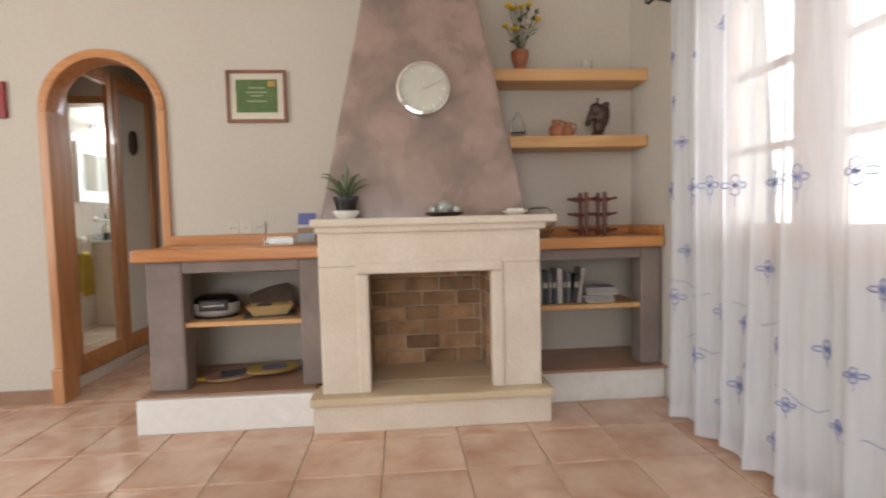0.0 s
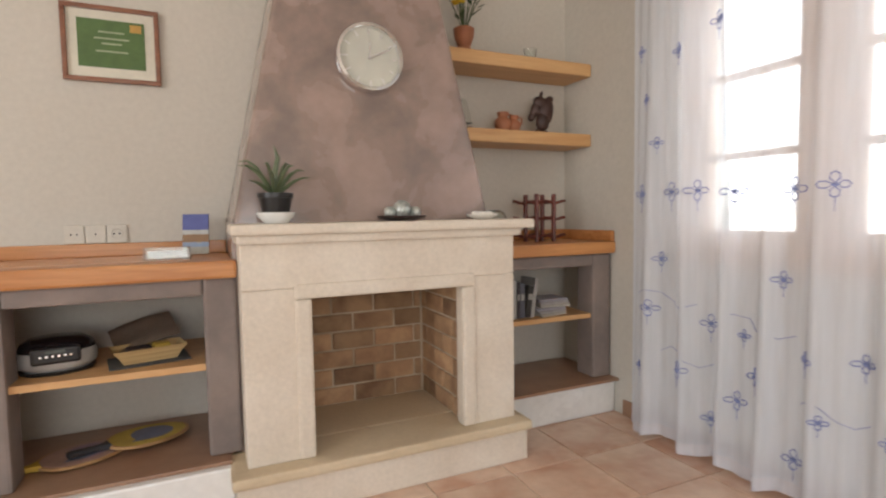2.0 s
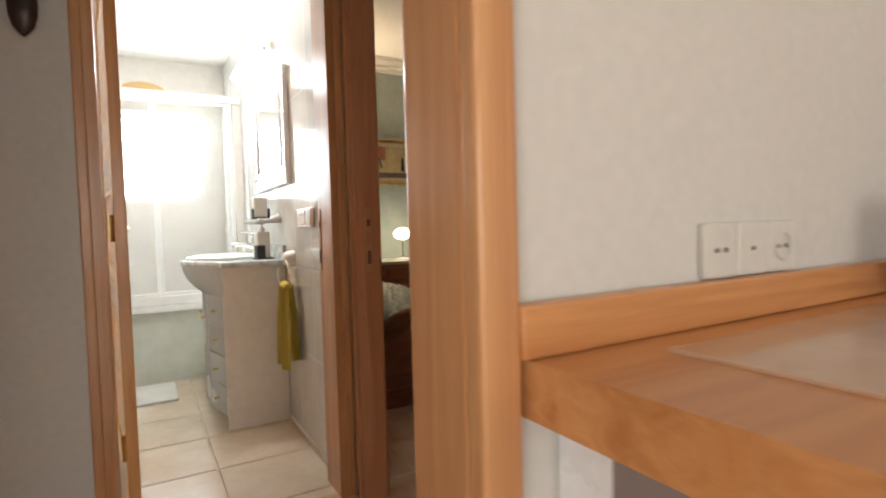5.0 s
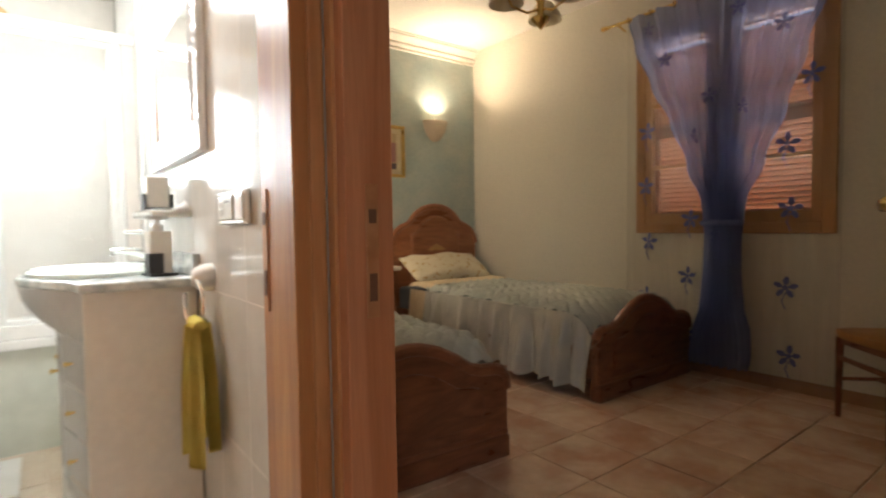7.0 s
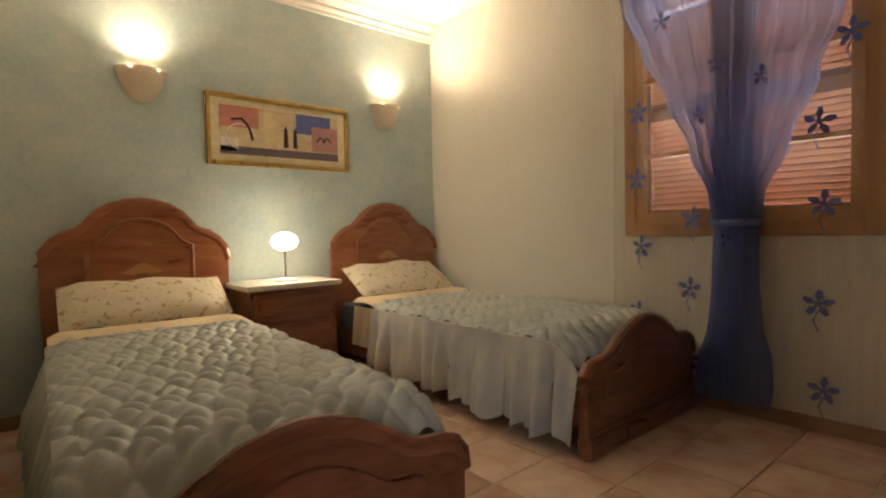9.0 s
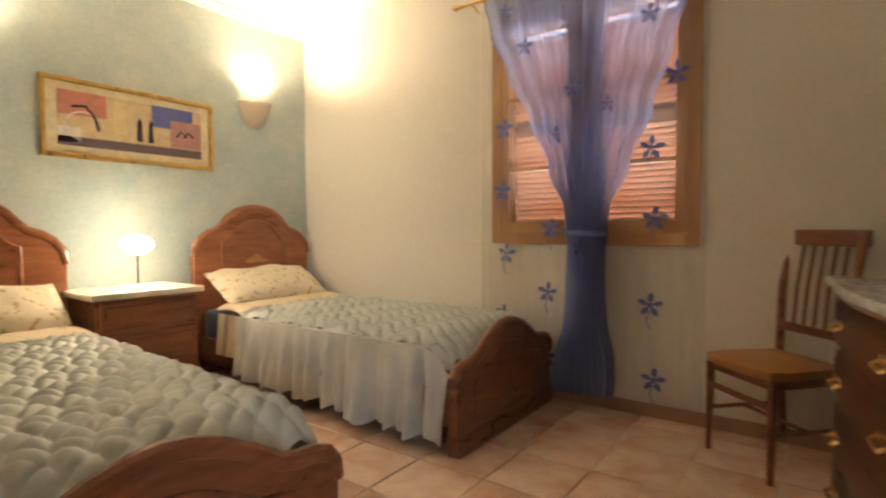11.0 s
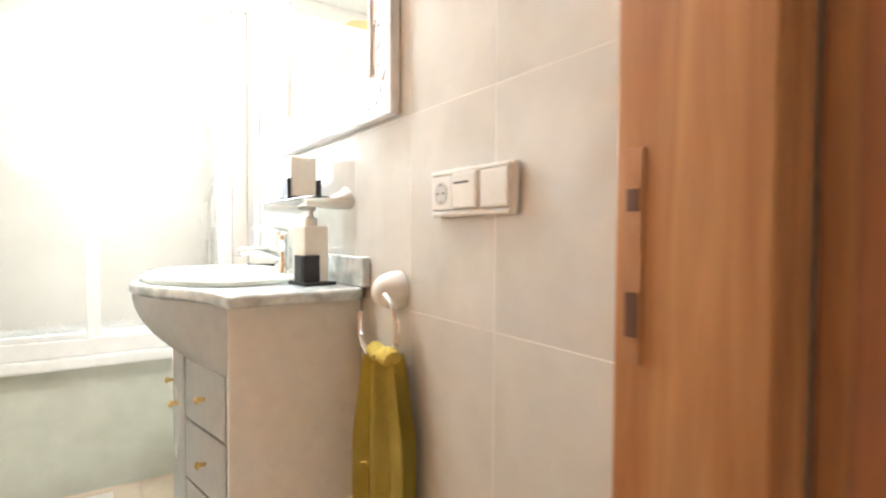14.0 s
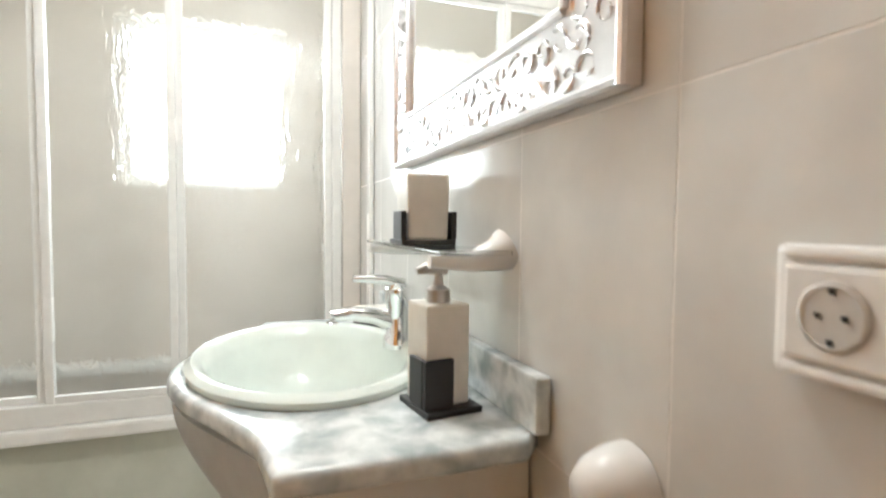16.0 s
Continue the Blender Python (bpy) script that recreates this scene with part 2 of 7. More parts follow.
TUBTILE = material("tub_side_tile", (0.60, 0.61, 0.53), 0.2, alt=(0.52, 0.54, 0.46), scale=5, detail=9, fine=18, bump=0.02)
TILEGROUT = material("white_grout", (0.86, 0.84, 0.80), 0.8, fine=80, bump=0.1)
BATHFLOOR = material("beige_floor_tile", (0.70, 0.60, 0.48), 0.12, alt=(0.62, 0.49, 0.36), scale=4, detail=9, fine=24, mix=0.5, bump=0.03, vary=0.05)
WHITE = material("white_enamel", (0.80, 0.79, 0.76), 0.25, alt=(0.78, 0.77, 0.74), fine=30, bump=0.02)
CREAM = material("cream_lacquer", (0.83, 0.79, 0.72), 0.35, alt=(0.81, 0.77, 0.70), fine=30, bump=0.03)
PORC = material("sea_white_porcelain", (0.72, 0.77, 0.72), 0.08, alt=(0.70, 0.755, 0.70), fine=20, bump=0.0, coat=0.5)
MARBLE = material("grey_white_marble", (0.74, 0.76, 0.74), 0.14, alt=(0.38, 0.42, 0.42), scale=22, detail=12, fine=60, mix=0.7, bump=0.02, spread=0.3)
MARBLE_W = material("cream_marble", (0.78, 0.73, 0.64), 0.15, alt=(0.66, 0.60, 0.50), scale=9, detail=12, fine=40, bump=0.02)
CHROME = material("chrome", (0.82, 0.82, 0.82), 0.08, 1.0, alt=(0.78, 0.78, 0.78), bump=0.0)
SILVER = material("embossed_silver", (0.88, 0.87, 0.88), 0.3, 1.0, alt=(0.80, 0.78, 0.79), fine=60, bump=0.05)
BRASS = material("brass", (0.83, 0.60, 0.24), 0.2, 1.0, alt=(0.75, 0.52, 0.19), fine=30, bump=0.03)
BLACK = material("black_plastic", (0.018, 0.017, 0.017), 0.35, alt=(0.014, 0.013, 0.013), fine=80, bump=0.03)
GLASS = material("clear_glass", (0.97, 0.98, 0.97), 0.02, trans=1.0, alt=(0.96, 0.97, 0.96), bump=0.0, mix=0.0)
MIRROR = material("mirror_glass", (0.90, 0.91, 0.90), 0.02, 1.0, alt=(0.89, 0.90, 0.89), bump=0.0, mix=0.0)
CLAY = material("terracotta_clay", (0.42, 0.17, 0.085), 0.6, alt=(0.30, 0.11, 0.05), scale=12, fine=60, bump=0.2)
BRONZE = material("dark_bronze", (0.075, 0.040, 0.032), 0.4, 0.3, alt=(0.045, 0.024, 0.02), scale=14, fine=50, bump=0.3)

# ---------- structure ----------
def wall(name, pieces, mat, label, cat="wall"):
    b = bmesh.new()
    for q in pieces:
        box(*q, bm=b)
    return tagged(part(name, b, mat), label, cat, kind="structure")


H1, H2, H3 = 3.0, 2.78, 2.42      # ceilings: living room, bedroom, bathroom and hall
WY, WX = 4.71, 1.50               # fireplace wall, living room window wall
AX0, AX1, ASP = -1.885, -1.262, 1.656
AR = (AX1 - AX0) / 2
AC = (AX0 + AX1) / 2

# fireplace wall with its round-arched opening
b = bmesh.new()
box(-4.4, AX0, WY, WY + 0.11, 0, H1, bm=b)
box(AX1, WX + 0.3, WY, WY + 0.11, 0, H1, bm=b)
arc = [(AC - AR * math.cos(math.pi * i / 24), ASP + AR * math.sin(math.pi * i / 24)) for i in range(25)]
prism([(AX0, H1), (AX0, ASP)] + arc[1:-1] + [(AX1, ASP), (AX1, H1)], WY, WY + 0.11, bm=b)
tagged(part("wall_fireplace", b, PLASTER), "cream plaster wall with a round-arched opening", "wall", kind="structure")
# wall with the window, living room
LW = (2.69, 3.91, 0.81, 2.02)
wall("wall_window_side", [(WX, WX + 0.3, -2.6, LW[0], 0, H1), (WX, WX + 0.3, LW[1], WY, 0, H1), (WX, WX + 0.3, LW[0], LW[1], 0, LW[2]), (WX, WX + 0.3, LW[0], LW[1], LW[3], H1)], PLASTER, "cream plaster wall with a wooden window")
# closing walls out of view; their openings are added for the fill lamps
wall("wall_living_left", [(-4.6, -4.4, -2.6, 0.1, 0, H1), (-4.6, -4.4, 2.5, WY + 0.11, 0, H1), (-4.6, -4.4, 0.1, 2.5, 0, 0.55), (-4.6, -4.4, 0.1, 2.5, 2.45, H1)], PLASTER, "cream plaster wall, unseen, with an added opening for light")
wall("wall_living_back", [(-4.6, -2.8, -2.8, -2.6, 0, H1), (0.4, WX + 0.3, -2.8, -2.6, 0, H1), (-2.8, 0.4, -2.8, -2.6, 0, 0.3), (-2.8, 0.4, -2.8, -2.6, 2.5, H1)], PLASTER, "cream plaster wall, unseen, with an added opening for light")
tagged(part("ceiling_living", box(-4.6, WX + 0.3, -2.8, WY + 0.11, H1, H1 + 0.15), CEIL), "white painted ceiling", "ceiling", kind="structure")
# hall, bathroom and bedroom
DY0, DY1, DH = 5.06, 6.138, 2.06    # bedroom door opening
BX0, BX1, BY = -1.68, -0.909, 6.18  # bathroom door opening and wall face
SX, SI = -0.87, -0.78              # wall between bathroom and bedroom
NY, EX, SY = 9.40, 2.265, 4.96     # bedroom faces
BN = 9.12                          # bathroom far wall
wall("wall_bath_door", [(-2.13, BX0, BY, BY + 0.165, 0, H2), (BX1, SX, BY, BY + 0.165, 0, H2), (BX0, BX1, BY, BY + 0.165, DH, H2)], PLASTER, "cream plaster wall around the bathroom doorway")
wall("wall_bedroom_door", [(SX, SI, WY + 0.11, DY0, 0, H2), (SX, SI, DY1, NY + 0.2, 0, H2), (SX, SI, DY0, DY1, DH, H2)], [BED_WALL], "cream plaster wall around the bedroom doorway")
wall("wall_hall_left", [(-2.25, -2.13, WY + 0.11, BY + 0.165, 0, H2)], PLASTER, "cream plaster hall wall")
wall("wall_bedroom_blue", [(SI, EX + 0.25, NY, NY + 0.2, 0, H2)], BLUE_WALL, "pale blue-green sponge-painted wall")
BW = (6.33, 7.49, 1.0, 2.36)
wall("wall_bedroom_window", [(EX, EX + 0.25, SY - 0.15, BW[0], 0, H2), (EX, EX + 0.25, BW[1], NY, 0, H2), (EX, EX + 0.25, BW[0], BW[1], 0, BW[2]), (EX, EX + 0.25, BW[0], BW[1], BW[3], H2)], BED_WALL, "cream plaster wall with a shuttered window")
wall("wall_bedroom_south", [(SI, EX, SY - 0.1, SY, 0, H2)], BED_WALL, "plain cream plaster wall")
tagged(part("ceiling_bedroom", box(SX, EX + 0.25, SY - 0.15, NY + 0.2, H2, H2 + 0.12), CEIL), "warm white painted ceiling", "ceiling", kind="structure")
tagged(part("ceiling_hall", box(-2.3, SX, WY + 0.11, BY + 0.165, H3 + 0.15, H3 + 0.25), CEIL), "white painted ceiling", "ceiling", kind="structure")
tagged(part("ceiling_bathroom", box(-2.7, SX, BY + 0.165, BN + 0.2, H3, H3 + 0.1), CEIL), "white painted ceiling", "ceiling", kind="structure")
# bathroom shell: wall cores, tiled further down
VW = (-1.75, -1.10, 1.28, 2.0)      # bathroom window
wall("wall_bath_left", [(-2.7, -2.55, BY + 0.165, BN + 0.2, 0, H3)], PINKTILE, "pale rose tiled wall")
wall("wall_bath_far", [(-2.55, VW[0], BN, BN + 0.2, 0, H3), (VW[1], SX, BN, BN + 0.2, 0, H3), (VW[0], VW[1], BN, BN + 0.2, 0, VW[2]), (VW[0], VW[1], BN, BN + 0.2, VW[3], H3)], PINKTILE, "pale rose tiled wall with a window")
wall("wall_bath_entry", [(-2.55, BX0 - 0.02, BY + 0.167, BY + 0.185, 0, H3)], TILEGROUT, "tiled wall beside the doorway")

# floors: bedding under the tiles
tagged(part("floor", box(-4.6, EX + 0.25, -2.8, NY + 0.2, -0.12, -0.006), GROUT), "grouted bed of the terracotta tile floor", "floor", kind="structure")
tagged(part("ground", box(-400, 400, -400, 400, -0.5, -0.3), material("dry_grass", (0.16, 0.15, 0.06), 0.9, alt=(0.10, 0.11, 0.04), scale=0.6, fine=8, bump=0.3)), "dry grassy ground outside", "ground", kind="structure")

# door casings: arch, bathroom, bedroom
def casing(name, x0, x1, y, h, w, d, axis, mat, side=1, label="varnished pine door casing"):
    """Three boards round an opening on the face y (or x), standing out by d."""
    ob = thing(name, (0, 0, 0), label, "door casing", kind="structure")
    lo, hi = (y - d, y + 0.002) if side < 0 else (y - 0.002, y + d)
    for pname, q in (("jamb", (x0 - w, x0, 0, h + w)), ("jamb", (x1, x1 + w, 0, h + w)), ("head", (x0, x1, h, h + w))):
        part(pname, prism([(q[0], q[2]), (q[1], q[2]), (q[1], q[3]), (q[0], q[3])], lo, hi, axis, 0.006), mat, ob)
    return ob


def lining(name, x0, x1, a0, a1, h, axis, mat, label):
    """The boards inside an opening, with a door stop."""
    ob = thing(name, (0, 0, 0), label, "door frame", kind="structure")
    t = 0.03
    for pname, q in (("jamb", (x0 - 0.004, x0 + t, 0, h)), ("jamb", (x1 - t, x1 + 0.004, 0, h)), ("head", (x0 + t, x1 - t, h - t, h + 0.004))):
        part(pname, prism([(q[0], q[2]), (q[1], q[2]), (q[1], q[3]), (q[0], q[3])], a0 - 0.003, a1 + 0.003, axis, 0.003), mat, ob)
    return ob


lining("door_frame_bedroom", DY0, DY1, SX, SI, DH, "x", JAMB, "reddish pine door lining with a lock plate")
casing("door_casing_bedroom", DY0, DY1, SX, DH, 0.03, 0.01, "x", WOODZ, -1)
casing("door_casing_bedroom_inner", DY0, DY1, SI, DH, 0.034, 0.022, "x", WOODZ, 1)
lining("door_frame_bath", BX0, BX1, BY, BY + 0.165, DH, "y", WOODZ, "pine door lining with strike plates")
casing("door_casing_bath", BX0, BX1, BY, DH, 0.03, 0.01, "y", WOODZ, -1)

# arch lining and casing
arch = thing("arch_casing", (0, 0, 0), "varnished pine casing round the arched opening", "door casing", kind="structure")
def arch_band(r0, r1, y0, y1, mat, pname):
    pts = [(AC - r1 * math.cos(math.pi * i / 28), ASP + r1 * math.sin(math.pi * i / 28)) for i in range(29)]
    inn = [(AC - r0 * math.cos(math.pi * i / 28), ASP + r0 * math.sin(math.pi * i / 28)) for i in range(29)]
    return part(pname, prism(pts + inn[::-1], y0, y1, "y", 0.006), mat, arch)


smooth(arch_band(AR - 0.02, AR + 0.028, WY - 0.025, WY + 0.002, WOODX, "arch_band"), 30)
smooth(arch_band(AR - 0.02, AR + 0.002, WY + 0.002, WY + 0.125, WOODX, "arch_soffit"), 30)
for s in (-1, 1):
    e = AC + s * AR
    for pname, lo, hi, y0, y1, z0 in (("post", -0.02, 0.028, WY - 0.025, WY + 0.002, 0.2), ("reveal_board", -0.02, 0.002, WY + 0.002, WY + 0.125, 0), ("foot_block", -0.026, 0.036, WY - 0.04, WY + 0.002, 0)):
        xs = sorted((e + s * lo, e + s * hi))
        part(pname, box(*xs, y0, y1, z0, 0.2 if pname == "foot_block" else ASP, 0.006), WOODZ, arch)

# ceiling mouldings in the bedroom
def cornice(name, a, c, label="white plaster cornice"):
    b = bmesh.new()
    a, c = Vector(a), Vector(c)
    side = (c - a).normalized().cross(Vector((0, 0, 1)))
    prof = [(0, -0.14), (0.018, -0.14), (0.018, -0.122), (0.012, -0.115), (0.035, -0.095), (0.035, -0.08), (0.028, -0.072), (0.075, -0.03), (0.085, -0.03), (0.085, -0.012), (0.1, -0.012), (0.1, 0), (0, 0)]
    ends = [[b.verts.new(p + side * u + Vector((0, 0, v))) for u, v in prof] for p in (a, c)]
    for i in range(len(prof)):
        j = (i + 1) % len(prof)
        b.faces.new((ends[0][i], ends[1][i], ends[1][j], ends[0][j]))
    b.faces.new(ends[0][::-1]), b.faces.new(ends[1])
    bmesh.ops.recalc_face_normals(b, faces=b.faces[:])
    return tagged(part(name, b, CEIL), label, "cornice", kind="structure")


cornice("cornice_blue_wall", (SI, NY, H2), (EX, NY, H2))

# ---------- living room: fireplace ----------
fire = thing("fireplace", (0, 0, 0), "pale sandstone fireplace with raised hearth and tapering brown stucco hood", "fireplace")
part("hearth", box(-0.358, 0.787, 4.03, 4.265, 0.0, 0.131, 0.006), SAND, fire)
part("hearth_slab", join(box(-0.372, 0.8, 4.01, 4.257, 0.131, 0.172, 0.012), box(-0.129, 0.555, 4.257, 4.655, 0.131, 0.172)), HEARTH, fire, "worn yellow stone hearth slab")
part("pier", box(-0.318, -0.129, 4.08, 4.25, 0.172, 0.787, 0.006), SAND, fire)
part("pier", box(0.557, 0.755, 4.08, 4.25, 0.172, 0.787, 0.006), SAND, fire)
part("lintel", box(-0.318, 0.755, 4.08, 4.25, 0.787, 0.955, 0.006), SAND, fire)
for q in ((-0.143, -0.084, 0.172, 0.747), (0.51, 0.569, 0.172, 0.747), (-0.143, 0.569, 0.747, 0.801)):
    part("opening_moulding", box(q[0], q[1], 4.07, 4.14, q[2], q[3], 0.012), SAND, fire)
part("mantel_moulding", box(-0.329, 0.78, 4.055, 4.27, 0.946, 0.982, 0.012), SAND, fire)
part("mantel_shelf", box(-0.345, 0.83, 4.03, 4.295, 0.977, 1.015, 0.012), SAND, fire, "sandstone mantel shelf")
b = bmesh.new()
lo = [(-0.335, WY - 0.005), (-0.325, 4.25), (0.735, 4.25), (0.745, WY - 0.005)]
hi = [(0.08, WY - 0.005), (0.09, 4.41), (0.34, 4.41), (0.345, WY - 0.005)]
rings = []
for k in range(13):
    f = k / 12
    rings.append([b.verts.new((p[0] + (q[0] - p[0]) * f, p[1] + (q[1] - p[1]) * f, 1.012 + f * (H1 - 1.012))) for p, q in zip(lo, hi)])
for a, c in zip(rings, rings[1:]):
    for i in range(4):
        b.faces.new((a[i], a[(i + 1) % 4], c[(i + 1) % 4], c[i]))
bmesh.ops.recalc_face_normals(b, faces=b.faces[:])
bmesh.ops.bevel(b, geom=[e for e in b.edges if abs(e.verts[0].co.z - e.verts[1].co.z) > 0.05], offset=0.018, segments=3, profile=0.6, affect="EDGES")
smooth(part("hood", b, HOOD, fire, "reddish brown sponged stucco hood"), 50)
for q in ((-0.333, -0.133, 4.251, 4.70, 0, 1.013), (0.56, 0.743, 4.251, 4.70, 0, 1.013), (-0.133, 0.56, 4.251, 4.70, 0.79, 1.013)):
    part("chimney_base", box(*q), HOOD, fire, "brown stucco chimney base")
# firebox core, with bricks set on it
FB = (-0.106, 0.537, 4.095, 4.575, 0.172, 0.778)
part("firebox_core", join(join(box(FB[0], FB[1], FB[3], 4.70, 0.0, 0.778), box(-0.133, FB[0], 4.115, FB[3], 0.172, 0.778)), box(FB[1], 0.56, 4.115, FB[3], 0.172, 0.778)), MORTAR, fire)
part("firebox_roof", box(-0.129, 0.559, 4.115, 4.645, 0.778, 0.789), MORTAR, fire, "sooty mortar roof")
rb = random.Random(9)
def brick_mesh(w, h, t=0.03):
    bb = box(-w / 2, w / 2, -t, 0, -h / 2, h / 2)
    bmesh.ops.bevel(bb, geom=bb.edges[:], offset=0.004, segments=1, affect="EDGES")
    me = bpy.data.meshes.new("brick")
    bb.to_mesh(me), bb.free()
    me.materials.append(BRICK)
    return me


BRM = {}
def brick(m, w, h=0.075):
    k = round(w, 3)
    if k not in BRM:
        BRM[k] = brick_mesh(w, h)
    ob = new("brick", BRM[k])
    ob.parent = fire
    ob.matrix_world = m


for r in range(7):
    z = 0.213 + r * 0.0838
    off = 0 if r % 2 else -0.1
    for c in range(6):
        x0, x1 = max(FB[0] + off + c * 0.20, FB[0] + 0.012), min(FB[0] + off + c * 0.20 + 0.191, FB[1] - 0.012)
        if x1 - x0 > 0.03:
            brick(pose((x0 + x1) / 2, FB[3] + 0.024 + rb.uniform(-0.003, 0.003), z), x1 - x0)
    for side, xx in ((90, FB[1]), (-90, FB[0])):
        for c in range(4):
            y0, y1 = max(4.125 + off + c * 0.20, 4.13), min(4.125 + off + c * 0.20 + 0.191, FB[3] - 0.012)
            if y1 - y0 > 0.03:
                brick(pose(xx + (0.024 if side == 90 else -0.024) + rb.uniform(-0.003, 0.003), (y0 + y1) / 2, z, 0, 0, -side), y1 - y0)

# wall clock on the hood
clock = thing("wall_clock", pose(0.212, 4.297, 1.668, 90 - 4.6, 0, 0) @ Matrix.Scale(0.93, 4), "round white wall clock with a silver rim", "clock")
smooth(part("rim", lathe([(0.128, -0.002), (0.128, 0.03), (0.134, 0.038), (0.146, 0.036), (0.152, 0.026), (0.152, 0.0), (0.145, -0.004)], 48), CHROME, clock, "polished silver rim"))
part("dial", lathe([(0, 0.014), (0.131, 0.014), (0.131, 0.018), (0, 0.0185)], 48), material("clock_face", (0.62, 0.61, 0.53), 0.5, fine=30, bump=0.0), clock, "off-white dial")
for k in range(12):
    a = math.radians(30 * k)
    bb = box(-0.0025, 0.0025, 0.10, 0.122, 0.0185, 0.0205)
    bmesh.ops.rotate(bb, verts=bb.verts[:], matrix=Matrix.Rotation(a, 3, "Z"), cent=(0, 0, 0))
    part("hour_mark", bb, SILVER, clock)
for nm, ln, ang in (("hour_hand", 0.065, -2), ("minute_hand", 0.10, -66)):
    bb = box(-0.003, 0.003, -0.012, ln, 0.022, 0.024)
    bmesh.ops.rotate(bb, verts=bb.verts[:], matrix=Matrix.Rotation(math.radians(ang), 3, "Z"), cent=(0, 0, 0))
    part(nm, bb, SILVER, clock)

# ---------- side benches ----------
INSET = material("glazed_inset_tile", (0.55, 0.36, 0.24), 0.12, alt=(0.45, 0.27, 0.17), scale=4, fine=30, bump=0.02)
def bench(name, x0, x1, yf, posts, end, label):
    ob = thing(name, (0, 0, 0), label, "built-in bench")
    part("plinth", box(x0 + 0.02 if x0 < 0 else 0.79, x1 if x1 > 0 else -0.36, yf - 0.06 if x0 < 0 else yf, WY - 0.005, 0.0, 0.168, 0.008), WHITE, ob, "white painted plinth")
    part("base_slab", box(x0 + 0.03 if x0 < 0 else 0.792, x1 if x1 > 0 else -0.363, yf - 0.03, WY - 0.005, 0.168, 0.182, 0.003), SKIRT, ob, "brown tile base")
    for p in posts:
        part("post", box(p[0], p[1], yf + 0.03, yf + 0.16, 0.182, 0.825, 0.012), STUCCO, ob, "grey-brown stucco post")
    part("beam", box(posts[0][1], posts[-1][0], yf + 0.03, yf + 0.16, 0.765, 0.825, 0.01), STUCCO, ob)
    part("shelf", box(posts[0][1] - 0.02, posts[-1][0] + 0.02, yf + 0.05, WY - 0.005, 0.493, 0.518, 0.004), SHELFW, ob, "pine shelf board")
    if x0 < 0:
        part("top_nosing", box(x0, -0.322, yf, 4.30, 0.825, 0.888, 0.01), WOODX, ob, "thick varnished pine edge")
    part("top_board", box(x0, x1, 4.298 if x0 < 0 else yf, WY - 0.005, 0.827, 0.887, 0.0 if x0 < 0 else 0.008), WOODX, ob, "thick varnished pine top")
    part("upstand", box(x0 - 0.012 if x0 < 0 else x0, x1, WY - 0.03, WY - 0.004, 0.888, 0.942, 0.004), WOODX, ob)
    return ob


left_bench = bench("side_bench", -1.225, -0.337, 4.19, ((-1.172, -1.0), (-0.435, -0.325)), None, "built-in bench with thick pine top and stucco posts")
part("top_inset", box(-1.09, -0.47, 4.31, 4.63, 0.884, 0.891, 0.002), INSET, left_bench, "glazed brown tile inset")
part("end_wall", box(-1.172, -1.142, 4.375, 4.63, 0.182, 0.825), STUCCO, left_bench)
part("end_strip", box(-1.172, -1.142, 4.63, WY - 0.005, 0.182, 0.825), WHITE, left_bench, "white painted strip")
right_bench = bench("side_bench", 0.747, 1.494, 4.28, ((0.757, 0.78), (1.375, 1.488)), None, "built-in bench with pine top beside the fireplace")
part("upstand", box(1.467, 1.494, 4.29, WY - 0.03, 0.888, 0.942, 0.004), WOODX, right_bench)

# floating shelves
for z, nm in ((1.825, "upper"), (1.455, "lower")):
    ob = thing("wall_shelf", (0, 0, 0), f"thick light pine {nm} wall shelf", "shelf", "shelves beside the hood")
    part("board", box(0.42, 1.497, 4.475, WY - 0.002, z - 0.066, z, 0.008), SHELFW, ob)

# framed certificate
def framed(name, x0, x1, z0, z1, y, w, mat, label, cat, d=0.022):
    ob = thing(name, ((x0 + x1) / 2, y, (z0 + z1) / 2), label, cat)
    hx, hz = (x1 - x0) / 2, (z1 - z0) / 2
    for q in ((-hx, hx, hz - w, hz), (-hx, hx, -hz, -hz + w), (-hx, -hx + w, -hz + w, hz - w), (hx - w, hx, -hz + w, hz - w)):
        part("frame_side", box(q[0], q[1], -d, 0, q[2], q[3], 0.004), mat, ob)
    return ob, hx - w, hz - w


PAPER = material("cream_paper", (0.72, 0.68, 0.57), 0.8, fine=60, bump=0.02)
def ink(name, c, rough=0.6):
    return material(name, c, rough, alt=tuple(v * 0.82 for v in c), scale=18, fine=50, mix=0.8, bump=0.0)


fr, hx, hz = framed("framed_certificate", -0.893, -0.556, 1.583, 1.88, WY - 0.001, 0.018, DARKW, "green certificate in a dark wooden frame", "picture")
part("mount", box(-hx, hx, -0.009, -0.004, -hz, hz), PAPER, fr, "cream mount")
part("print", box(-hx + 0.035, hx - 0.035, -0.012, -0.009, -hz + 0.04, hz - 0.035), ink("certificate_green", (0.10, 0.17, 0.055)), fr, "dark green printed sheet")
part("seal", box(hx - 0.085, hx - 0.045, -0.014, -0.012, hz - 0.075, hz - 0.045), ink("orange_seal", (0.55, 0.32, 0.08)), fr)
for k, (w, z) in enumerate(((0.09, 0.045), (0.12, 0.02), (0.07, 0.0), (0.11, -0.03))):
    part("text_bar", box(-w / 2, w / 2, -0.0135, -0.012, z, z + 0.006), ink("pale_ink", (0.40, 0.45, 0.30)), fr)
